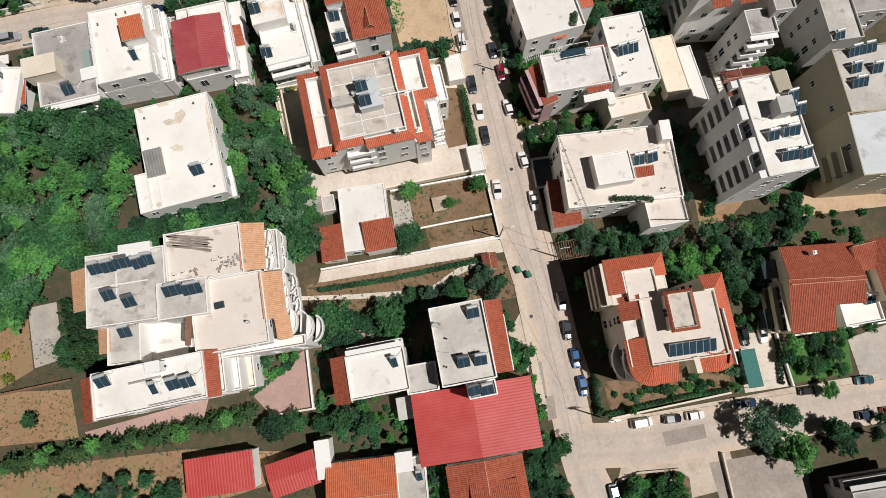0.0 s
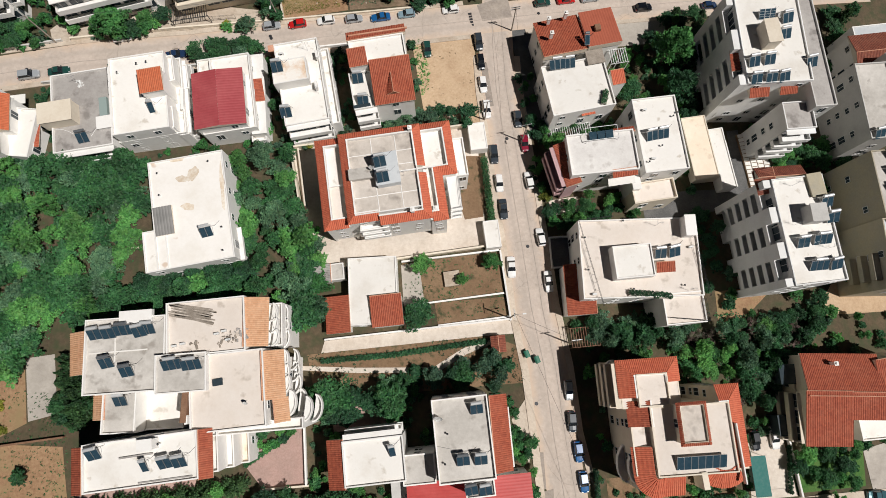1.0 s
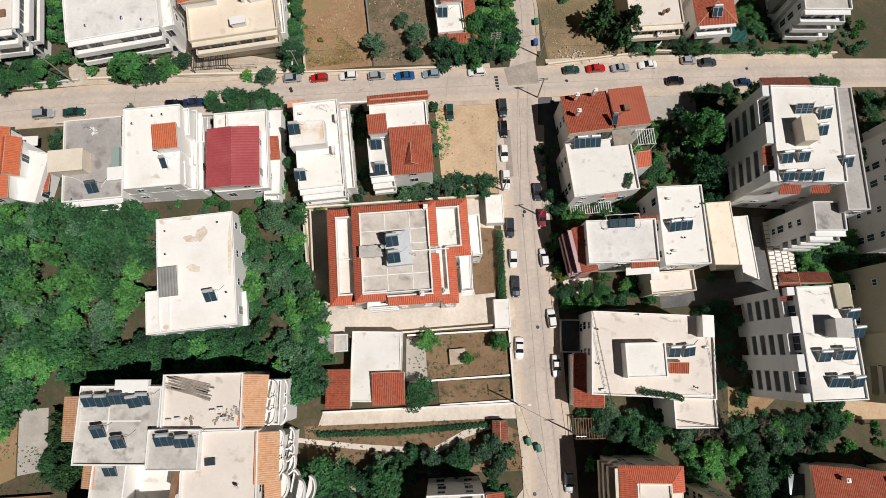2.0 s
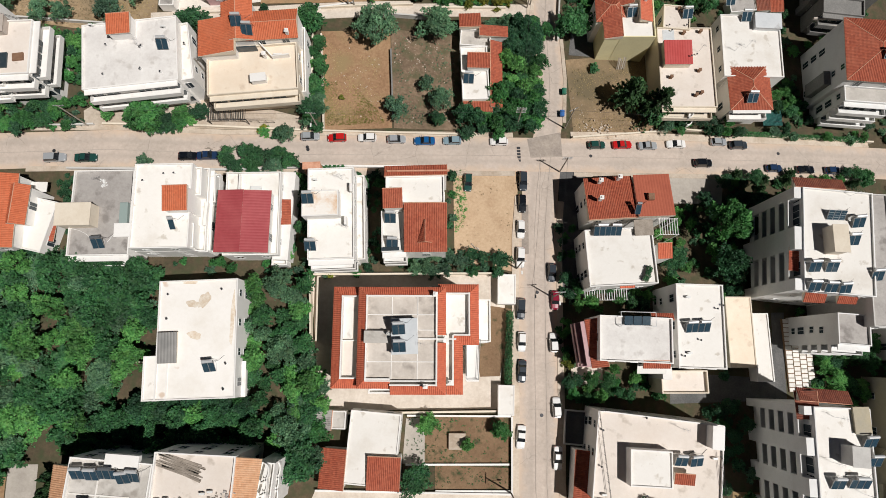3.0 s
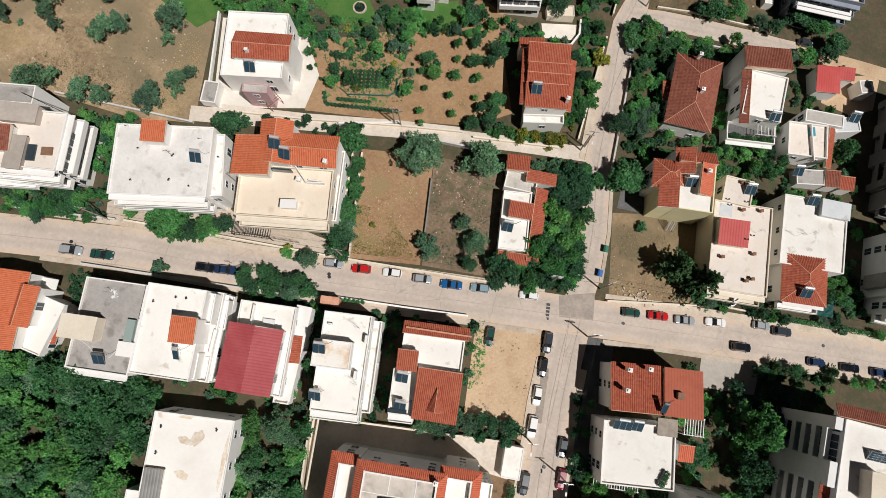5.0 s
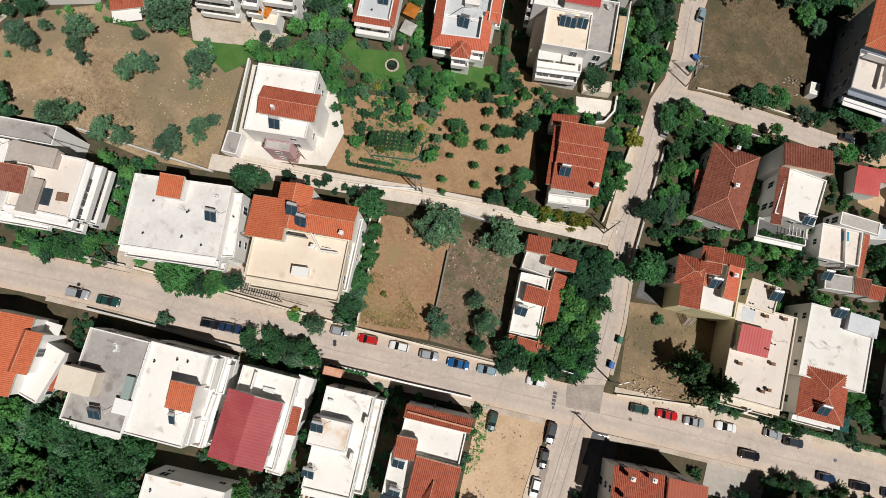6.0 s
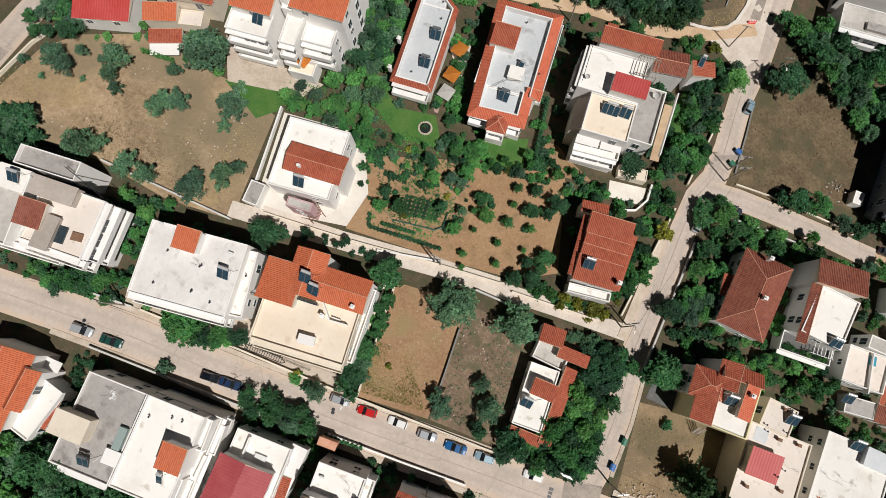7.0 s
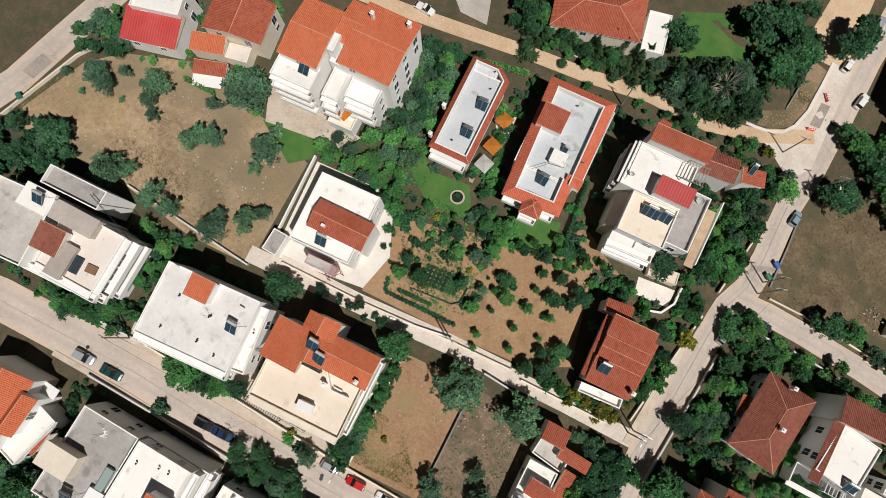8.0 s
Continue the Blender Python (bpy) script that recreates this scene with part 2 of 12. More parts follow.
M = {
    # soil and weeds in one base colour, darkened for shaded gaps between houses
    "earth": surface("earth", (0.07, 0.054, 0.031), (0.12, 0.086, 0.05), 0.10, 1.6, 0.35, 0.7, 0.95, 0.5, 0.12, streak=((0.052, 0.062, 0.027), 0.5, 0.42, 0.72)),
    "dry_grass": surface("dry_grass", (0.215, 0.150, 0.088), (0.335, 0.235, 0.135), 0.16, 1.5, 0.36, 0.66, 0.95, 0.6, 0.05, streak=((0.150, 0.118, 0.068), 0.09, 0.47, 0.64), spread=0.3),
    "broken_brick": surface("broken_brick", (0.40, 0.22, 0.13), (0.52, 0.38, 0.27), 0.9, 3.0, 0.4, 0.62, 0.9, 0.05, 0.01),
    "tan_stain": surface("tan_roof_stain", (0.66, 0.54, 0.41), (0.78, 0.71, 0.61), 0.9, 3.0, 0.4, 0.62, 0.9, 0.05, 0.01),
    "pond_water": plain("dark_pond_water", (0.012, 0.022, 0.016), 0.06),
    "barrier_red": plain("red_plastic", (0.72, 0.05, 0.05), 0.45),
    "teal_net": surface("teal_net", (0.03, 0.15, 0.13), (0.045, 0.18, 0.15), 0.6, 5.0, 0.4, 0.7, 0.7, 0.1, 0.01),
    "straw": surface("dry_straw", (0.50, 0.37, 0.17), (0.40, 0.30, 0.14), 0.4, 3.0, 0.4, 0.7, 0.9, 0.0, 0.0),
    "field_soil": surface("pale_field_soil", (0.285, 0.202, 0.120), (0.42, 0.302, 0.180), 0.13, 1.1, 0.38, 0.66, 0.95, 0.6, 0.05, streak=((0.235, 0.182, 0.110), 0.055, 0.46, 0.66), spread=0.4),
    "red_soil": surface("orange_brown_soil", (0.285, 0.168, 0.092), (0.345, 0.215, 0.12), 0.14, 1.6, 0.36, 0.68, 0.95, 0.6, 0.05, streak=((0.28, 0.20, 0.10), 0.2, 0.5, 0.7), spread=0.35),
    "plot_soil": surface("grey_brown_soil", (0.15, 0.105, 0.068), (0.215, 0.15, 0.098), 0.17, 1.5, 0.36, 0.68, 0.95, 0.6, 0.08, streak=((0.105, 0.095, 0.05), 0.4, 0.5, 0.7), spread=0.45),
    "field_grass": surface("brown_field_grass", (0.122, 0.086, 0.047), (0.185, 0.134, 0.076), 0.22, 1.5, 0.36, 0.66, 0.95, 0.6, 0.05, streak=((0.095, 0.083, 0.042), 0.14, 0.46, 0.62), spread=0.5),
    "dark_soil": surface("dark_soil", (0.185, 0.112, 0.062), (0.245, 0.16, 0.092), 0.2, 2.5, 0.4, 0.7, 0.95, 0.5, 0.1, streak=((0.06, 0.065, 0.028), 0.6, 0.55, 0.7)),
    "sand": surface("sand", (0.57, 0.41, 0.265), (0.46, 0.31, 0.19), 0.2, 2.0, 0.45, 0.75, 0.95, 0.3, 0.05),
    "lawn": surface("lawn", (0.046, 0.135, 0.022), (0.088, 0.165, 0.036), 0.3, 5.0, 0.4, 0.7, 0.9, 0.7, 0.1),
    "asphalt": road_material("pale_asphalt", (0.545, 0.458, 0.392), (0.465, 0.395, 0.338), (0.60, 0.46, 0.345)),
    "patch": surface("asphalt_patch", (0.30, 0.255, 0.22), (0.40, 0.34, 0.285), 0.3, 2.0, 0.4, 0.7, 0.92, 0.15, 0.02),
    "seam": surface("tar_seam", (0.40, 0.345, 0.30), (0.47, 0.40, 0.34), 0.5, 3.0, 0.4, 0.7, 0.92, 0.15, 0.02),
    "pavement": surface("pavement", (0.56, 0.475, 0.385), (0.44, 0.35, 0.265), 0.3, 2.0, 0.45, 0.7, 0.9, 0.2, 0.02),
    "white_paving": surface("white_paving", (0.74, 0.69, 0.62), (0.64, 0.58, 0.50), 0.3, 2.0, 0.45, 0.75, 0.9, 0.15, 0.02, spread=0.15),
    "concrete": surface("concrete", (0.47, 0.425, 0.37), (0.36, 0.32, 0.28), 0.25, 2.0, 0.4, 0.7, 0.9, 0.2, 0.02),
    "lane": surface("lane_concrete", (0.64, 0.565, 0.485), (0.54, 0.46, 0.38), 0.2, 1.5, 0.4, 0.7, 0.92, 0.2, 0.03),
    "pink_paving": surface("pink_paving", (0.46, 0.30, 0.255), (0.38, 0.26, 0.22), 0.3, 3.0, 0.4, 0.7, 0.9, 0.2, 0.02),
    "white": surface("white_stucco", (0.83, 0.81, 0.775), (0.75, 0.72, 0.675), 0.35, 2.5, 0.5, 0.8, 0.85, 0.1, 0.01, spread=0.12),
    "cream": surface("cream_stucco", (0.74, 0.66, 0.54), (0.66, 0.57, 0.45), 0.3, 2.5, 0.45, 0.75, 0.85, 0.1, 0.01, spread=0.12),
    "slate_wall": surface("slate_stucco", (0.25, 0.28, 0.33), (0.21, 0.235, 0.28), 0.3, 2.5, 0.45, 0.75, 0.85, 0.1, 0.01, spread=0.12),
    "grey_wall": surface("grey_stucco", (0.58, 0.565, 0.535), (0.49, 0.475, 0.45), 0.3, 2.5, 0.45, 0.75, 0.85, 0.1, 0.01, spread=0.12),
    "bare_concrete": surface("bare_concrete", (0.20, 0.195, 0.185), (0.26, 0.25, 0.235), 0.3, 2.5, 0.45, 0.75, 0.9, 0.15, 0.02),
    "yellow_wall": surface("yellow_stucco", (0.82, 0.75, 0.46), (0.74, 0.67, 0.41), 0.3, 2.5, 0.45, 0.75, 0.85, 0.1, 0.01, spread=0.12),
    "pale_wall": surface("pale_grey_stucco", (0.78, 0.775, 0.755), (0.70, 0.69, 0.665), 0.3, 2.5, 0.45, 0.75, 0.85, 0.1, 0.01, spread=0.12),
    "ochre_wall": surface("ochre_stucco", (0.44, 0.38, 0.26), (0.38, 0.345, 0.27), 0.15, 2.5, 0.4, 0.6, 0.85, 0.1, 0.01, spread=0.12),
    # dark paving; the colour also stands for shade on yards beside buildings
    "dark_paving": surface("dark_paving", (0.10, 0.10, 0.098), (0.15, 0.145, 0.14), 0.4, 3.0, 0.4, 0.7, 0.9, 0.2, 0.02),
    "orchard_soil": surface("orchard_soil", (0.345, 0.205, 0.108), (0.42, 0.27, 0.15), 0.15, 1.5, 0.35, 0.7, 0.95, 0.5, 0.12, streak=((0.24, 0.16, 0.08), 0.3, 0.55, 0.72)),
    "pink_wall": surface("pink_stucco", (0.55, 0.36, 0.37), (0.50, 0.32, 0.32), 0.3, 2.5, 0.45, 0.75, 0.85, 0.1, 0.01, spread=0.12),
    "roof_white": surface("white_roof_coat", (0.82, 0.79, 0.74), (0.68, 0.63, 0.56), 0.16, 1.5, 0.5, 0.78, 0.8, 0.1, 0.01, streak=((0.60, 0.55, 0.48), 0.55, 0.62, 0.72), spread=0.12),
    "roof_chalk": surface("chalky_roof_coat", (0.68, 0.65, 0.62), (0.78, 0.755, 0.72), 0.22, 1.5, 0.38, 0.65, 0.85, 0.12, 0.01, streak=((0.56, 0.525, 0.49), 0.5, 0.57, 0.72), spread=0.2),
    "roof_peach": surface("peach_roof_screed", (0.80, 0.675, 0.535), (0.84, 0.74, 0.61), 0.2, 1.5, 0.4, 0.7, 0.85, 0.12, 0.01, streak=((0.68, 0.55, 0.42), 0.5, 0.6, 0.74), spread=0.12),
    "roof_patched": surface("patched_roof_coat", (0.82, 0.79, 0.745), (0.76, 0.72, 0.66), 0.2, 1.5, 0.45, 0.7, 0.85, 0.12, 0.01, streak=((0.62, 0.50, 0.40), 0.16, 0.635, 0.66), spread=0.12),
    "roof_pale": surface("pale_roof_screed", (0.46, 0.43, 0.39), (0.61, 0.575, 0.53), 0.16, 1.5, 0.42, 0.68, 0.85, 0.12, 0.01, streak=((0.33, 0.30, 0.265), 0.5, 0.58, 0.72), spread=0.18),
    "roof_beige": surface("beige_roof_screed", (0.71, 0.63, 0.555), (0.76, 0.69, 0.625), 0.2, 1.5, 0.4, 0.7, 0.85, 0.12, 0.01, streak=((0.54, 0.47, 0.40), 0.5, 0.6, 0.74), spread=0.12),
    "roof_grey": surface("grey_roof_concrete", (0.335, 0.31, 0.29), (0.43, 0.405, 0.38), 0.2, 1.5, 0.35, 0.7, 0.88, 0.15, 0.02, streak=((0.235, 0.215, 0.20), 0.45, 0.56, 0.7), spread=0.18),
    "roof_silver": surface("grey_roof_membrane", (0.53, 0.555, 0.57), (0.62, 0.635, 0.64), 0.2, 1.5, 0.4, 0.7, 0.7, 0.1, 0.01, streak=((0.40, 0.40, 0.40), 0.4, 0.6, 0.72), spread=0.12),
    "grey_sheet": surface("grey_ribbed_sheet", (0.33, 0.32, 0.305), (0.25, 0.245, 0.235), 0.5, 2.0, 0.4, 0.7, 0.6, 0.05, 0.01, 0.2, spread=0.15),
    "crimson_sheet": surface("faded_crimson_sheet", (0.36, 0.058, 0.066), (0.42, 0.088, 0.092), 0.2, 1.2, 0.4, 0.7, 0.6, 0.05, 0.01, spread=0.12),
    "red_sheet": surface("red_metal_sheet", (0.45, 0.050, 0.044), (0.50, 0.078, 0.070), 0.2, 1.2, 0.4, 0.7, 0.55, 0.05, 0.01, spread=0.1),
    "tile": tile_material("clay_tile", (0.42, 0.105, 0.052), (0.29, 0.066, 0.034), (0.45, 0.15, 0.085)),
    "tile_orange": tile_material("bright_clay_tile", (0.58, 0.155, 0.065), (0.47, 0.12, 0.05), (0.58, 0.19, 0.095)),
    "tile_dark": tile_material("weathered_clay_tile", (0.29, 0.088, 0.05), (0.18, 0.052, 0.034), (0.33, 0.135, 0.085)),
    "tile_pale": tile_material("pale_clay_tile", (0.66, 0.39, 0.23), (0.55, 0.30, 0.165), (0.70, 0.47, 0.31)),
    "tile_red": tile_material("salmon_clay_tile", (0.60, 0.155, 0.078), (0.49, 0.115, 0.06), (0.60, 0.19, 0.105)),
    "flat_clay": surface("smooth_clay_roof", (0.42, 0.11, 0.06), (0.36, 0.088, 0.048), 0.25, 2.0, 0.4, 0.7, 0.8, 0.15, 0.02, spread=0.15),
    "roof_screed": surface("mottled_beige_concrete", (0.50, 0.445, 0.39), (0.62, 0.56, 0.50), 0.22, 1.2, 0.35, 0.65, 0.88, 0.15, 0.02, streak=((0.33, 0.29, 0.255), 0.35, 0.54, 0.68), spread=0.2),
    "ridge": surface("ridge_tile", (0.62, 0.33, 0.22), (0.50, 0.22, 0.13), 0.8, 4.0, 0.4, 0.7, 0.85, 0.2, 0.02),
    "roof_taupe": surface("taupe_roof_screed", (0.40, 0.345, 0.30), (0.47, 0.41, 0.36), 0.2, 1.5, 0.4, 0.7, 0.88, 0.12, 0.01, spread=0.15),
    "pink_coat": surface("worn_pink_roof_coat", (0.52, 0.27, 0.225), (0.78, 0.70, 0.63), 0.5, 2.2, 0.5, 0.66, 0.85, 0.12, 0.01, spread=0.15),
    "rust_coat": surface("rust_streaked_roof_coat", (0.82, 0.78, 0.72), (0.66, 0.44, 0.27), 0.3, 2.2, 0.46, 0.7, 0.85, 0.12, 0.01, spread=0.15),
    "reed": surface("dry_reed_matting", (0.58, 0.42, 0.27), (0.46, 0.31, 0.19), 0.6, 6.0, 0.4, 0.7, 0.95, 0.4, 0.04),
    "old_timber": surface("old_timber", (0.26, 0.22, 0.18), (0.36, 0.31, 0.26), 0.6, 5.0, 0.4, 0.7, 0.9, 0.3, 0.02),
    "brown_timber": surface("brown_timber", (0.20, 0.105, 0.06), (0.26, 0.15, 0.09), 0.6, 5.0, 0.4, 0.7, 0.8, 0.3, 0.02),
    "bark": surface("bark", (0.13, 0.095, 0.07), (0.2, 0.155, 0.12), 1.0, 6.0, 0.4, 0.7, 0.95, 0.6, 0.05),
    "pole_wood": surface("pole_wood", (0.30, 0.26, 0.22), (0.38, 0.34, 0.29), 0.8, 6.0, 0.4, 0.7, 0.9, 0.3, 0.02),
    "glass": plain("window_glass", (0.035, 0.05, 0.06), 0.08, 0.0, 0.0, 0.03),
    "panel": plain("solar_glass", (0.022, 0.052, 0.075), 0.10, 0.0, 0.3, 0.05),
    "frame": plain("white_frame", (0.72, 0.72, 0.70), 0.45),
    "steel": plain("galvanised_steel", (0.52, 0.53, 0.54), 0.38, 0.85),
    "tank": plain("tank_shell", (0.62, 0.63, 0.63), 0.35, 0.3),
    "tank_dark": plain("dark_tank_shell", (0.13, 0.14, 0.15), 0.4, 0.2),
    "iron": plain("dark_iron", (0.045, 0.045, 0.05), 0.5, 0.5),
    "rubber": plain("rubber", (0.02, 0.02, 0.021), 0.8),
    "car_glass": plain("car_glass", (0.014, 0.017, 0.02), 0.06, 0.0, 0.5, 0.04),
    "roof_glass": plain("pale_green_glazing", (0.30, 0.37, 0.35), 0.12, 0.0, 0.3),
    "magenta_cloth": plain("magenta_canvas", (0.34, 0.03, 0.12), 0.85),
    "purple_cloth": plain("purple_canvas", (0.13, 0.04, 0.30), 0.85),
    "lamp_glass": plain("lamp_glass", (0.55, 0.56, 0.56), 0.15, 0.0, 0.5),
    "tail_glass": plain("tail_glass", (0.35, 0.02, 0.02), 0.2, 0.0, 0.5),
    "bin_green": plain("green_plastic", (0.02, 0.15, 0.09), 0.5),
    "bin_blue": plain("blue_plastic", (0.02, 0.12, 0.38), 0.5),
    "orange_cloth": plain("orange_canvas", (0.72, 0.27, 0.03), 0.8),
    "white_cloth": plain("white_canvas", (0.76, 0.74, 0.70), 0.85),
    "teal_net": plain("teal_netting", (0.03, 0.16, 0.14), 0.8),
    "water": plain("pool_water", (0.06, 0.32, 0.42), 0.05),
    "leaf": leaf_material("broad_leaf", (0.011, 0.060, 0.024), (0.056, 0.191, 0.060), (0.073, 0.169, 0.053)),
    "leaf_bright": leaf_material("bright_leaf", (0.036, 0.139, 0.037), (0.116, 0.331, 0.080), (0.145, 0.293, 0.074)),
    "leaf_olive": leaf_material("olive_leaf", (0.031, 0.097, 0.053), (0.129, 0.260, 0.132), (0.137, 0.230, 0.102)),
    "leaf_dark": leaf_material("needle", (0.015, 0.053, 0.020), (0.068, 0.150, 0.046), (0.073, 0.131, 0.043)),
    "leaf_yellow": leaf_material("yellow_leaf", (0.13, 0.16, 0.02), (0.28, 0.27, 0.035), (0.2, 0.2, 0.04)),
    "leaf_dry": leaf_material("dry_weed", (0.17, 0.14, 0.07), (0.27, 0.21, 0.11), (0.19, 0.17, 0.08)),
    "weed_grey": leaf_material("grey_weed", (0.15, 0.122, 0.072), (0.23, 0.185, 0.11), (0.18, 0.155, 0.09)),
    "leaf_pink": leaf_material("oleander_leaf", (0.05, 0.085, 0.03), (0.22, 0.13, 0.13), (0.12, 0.12, 0.07)),
    "bare_twig": surface("bare_twig", (0.34, 0.29, 0.24), (0.26, 0.22, 0.18), 0.8, 6.0, 0.4, 0.7, 0.9, 0.2, 0.02),
}


# ---- building blocks ----
def thing(name, label, category, x, y, z=None, group="", kind=""):
    """A top-level thing: an Empty at its base."""
    ob = new(name)
    ob.location = (x, y, ground_z(x, y) if z is None else z)
    ob.empty_display_size = 0.5
    return tagged(ob, label, category, group, kind)


def part(name, bm, mat, parent, label="", data=None, m=None):
    """One mesh object under a thing or a part, in the parent's own space."""
    if data is None:
        data = bpy.data.meshes.new(name)
        bm.to_mesh(data)
        bm.free()
        data.materials.append(M[mat] if isinstance(mat, str) else mat)
    ob = new(name, data)
    ob.parent = parent
    if m is not None:
        ob.matrix_basis = m
    return tagged(ob, label)


def solid(name, bm, mat, label, category, kind="", group=""):
    """A top-level mesh, in world space."""
    data = bpy.data.meshes.new(name)
    bm.to_mesh(data)
    bm.free()
    data.materials.append(M[mat] if isinstance(mat, str) else mat)
    return tagged(new(name, data), label, category, group, kind)


def box(bm, w, d, z0, z1, m=Matrix(), cx=0.0, cy=0.0, taper=0.0):
    v = []
    for z, s in ((z0, 0.0), (z1, taper)):
        for sx, sy in ((-1, -1), (1, -1), (1, 1), (-1, 1)):
            v.append(bm.verts.new(m @ Vector((cx + sx * (w / 2 - s), cy + sy * (d / 2 - s), z))))
    for q in ((3, 2, 1, 0), (4, 5, 6, 7), (0, 1, 5, 4), (1, 2, 6, 5), (2, 3, 7, 6), (3, 0, 4, 7)):
        bm.faces.new([v[k] for k in q])


def tube(bm, a, b, r, n=6, r2=None):
    a, b = Vector(a), Vector(b)
    q = (b - a).to_track_quat("Z", "Y").to_matrix()
    rings = []
    for p, s in ((a, r), (b, r if r2 is None else r2)):
        rings.append([bm.verts.new(p + q @ Vector((s * math.cos(math.tau * k / n), s * math.sin(math.tau * k / n), 0))) for k in range(n)])
    for k in range(n):
        bm.faces.new((rings[0][k], rings[0][(k + 1) % n], rings[1][(k + 1) % n], rings[1][k]))
    bm.faces.new(rings[0][::-1])
    bm.faces.new(rings[1])


def lay(x, y, turn, z=0.0):
    return pose(x, y, z, 0, 0, turn)


def tiled_panel(bm, pts, pitch=0.34, high=0.10):
    """A sloping roof panel: half-round ribs run up the slope of the convex polygon pts, whose first edge is the eave."""
    uvl = bm.loops.layers.uv.verify()
    p = [Vector(q) for q in pts]
    u = (p[1] - p[0]).normalized()
    n = u.cross(p[2] - p[0]).normalized()
    if n.z < 0:
        n = -n
    v = n.cross(u)
    flat = [((q - p[0]).dot(u), (q - p[0]).dot(v)) for q in p]
    lo, hi = min(a for a, b in flat), max(a for a, b in flat)

    def span(s):
        vs = []
        for (a, b), (c, d) in zip(flat, flat[1:] + flat[:1]):
            if min(a, c) - 1e-6 <= s <= max(a, c) + 1e-6:
                if abs(c - a) < 1e-6:
                    vs += [b, d]
                else:
                    vs.append(b + (d - b) * (s - a) / (c - a))
        return (min(vs), max(vs)) if vs else (0, 0)

    steps = max(2, round((hi - lo) / (pitch / 4)))
    shape = (0.0, 0.75, 1.0, 0.75)
    last = None
    for k in range(steps + 1):
        s = lo + (hi - lo) * k / steps
        b0, b1 = span(s)
        off = n * (high * shape[k % 4] + 0.02)
        pair = [(bm.verts.new(p[0] + u * s + v * b + off), (s, b)) for b in (b0, b1)]
        if last:
            quad = (last[0], pair[0], pair[1], last[1])
            f = bm.faces.new([q[0] for q in quad])
            for loop, q in zip(f.loops, quad):
                loop[uvl].uv = q[1]
        last = pair


def sheet_panel(bm, pts, pitch=0.55):
    tiled_panel(bm, pts, pitch, 0.035)


ROOFS = {}
VOLUMES, PENDING = [], []  # the bodies of the buildings, and the wall sides that wait for their openings
FOOT, TRACKS, YARDS = [], [], []  # what planting keeps clear of: buildings, streets, paved yards


def tile_roof(parent, m, w, d, z, style, rise, cover, over=0.35, side="S"):
    """A pitched roof on the rectangle w x d at the eave height z, in the frame m: hip, gable_x, gable_y or shed."""
    a, b = w / 2 + over, d / 2 + over
    lay_panel = sheet_panel if cover in ("red_sheet", "crimson_sheet", "grey_sheet", "flat_clay") else tiled_panel
    body, panels, caps = bmesh.new(), [], []
    c = [Vector((-a, -b, z)), Vector((a, -b, z)), Vector((a, b, z)), Vector((-a, b, z))]
    if style == "hip":
        if a > b:
            r = [Vector((-(a - b), 0, z + rise)), Vector((a - b, 0, z + rise))]
            panels = [(c[0], c[1], r[1], r[0]), (c[1], c[2], r[1]), (c[2], c[3], r[0], r[1]), (c[3], c[0], r[0])]
            caps = [(c[0], r[0]), (c[3], r[0]), (c[1], r[1]), (c[2], r[1]), (r[0], r[1])]
        else:
            r = [Vector((0, -(b - a), z + rise)), Vector((0, b - a, z + rise))]
            panels = [(c[0], c[1], r[0]), (c[1], c[2], r[1], r[0]), (c[2], c[3], r[1]), (c[3], c[0], r[0], r[1])]
            caps = [(c[0], r[0]), (c[1], r[0]), (c[2], r[1]), (c[3], r[1]), (r[0], r[1])]
    elif style == "gable_x":
        r = [Vector((-a, 0, z + rise)), Vector((a, 0, z + rise))]
        panels = [(c[0], c[1], r[1], r[0]), (c[2], c[3], r[0], r[1])]
        caps = [(r[0], r[1])]
    elif style == "gable_y":
        r = [Vector((0, -b, z + rise)), Vector((0, b, z + rise))]
        panels = [(c[1], c[2], r[1], r[0]), (c[3], c[0], r[0], r[1])]
        caps = [(r[0], r[1])]
    else:
        k = "SENW".index(side)
        lo = [c[k], c[(k + 1) % 4]]
        hi = [c[(k + 2) % 4] + Vector((0, 0, rise)), c[(k + 3) % 4] + Vector((0, 0, rise))]
        panels = [(lo[0], lo[1], hi[0], hi[1])]
        caps = [(hi[0], hi[1])]
    # the solid under the tiles
    for q in panels:
        top = [body.verts.new(m @ Vector(p)) for p in q]
        low = [body.verts.new(m @ Vector((p.x, p.y, z - 0.14))) for p in q]
        body.faces.new(top)
        body.faces.new(low[::-1])
        for k in range(len(q)):
            j = (k + 1) % len(q)
            body.faces.new((low[k], low[j], top[j], top[k]))
    part("roof_deck", body, "cream", parent)
    bm = bmesh.new()
    for q in panels:
        lay_panel(bm, [m @ Vector(p) for p in q])
    roof = part("roof", bm, cover, parent)
    if cover not in ("red_sheet", "crimson_sheet", "grey_sheet", "flat_clay"):
        for p, q in caps:
            bm = bmesh.new()
            tube(bm, m @ (p + Vector((0, 0, 0.07))), m @ (q + Vector((0, 0, 0.07))), 0.085, 6)
            part("ridge_cap", bm, "ridge", roof)
    return roof


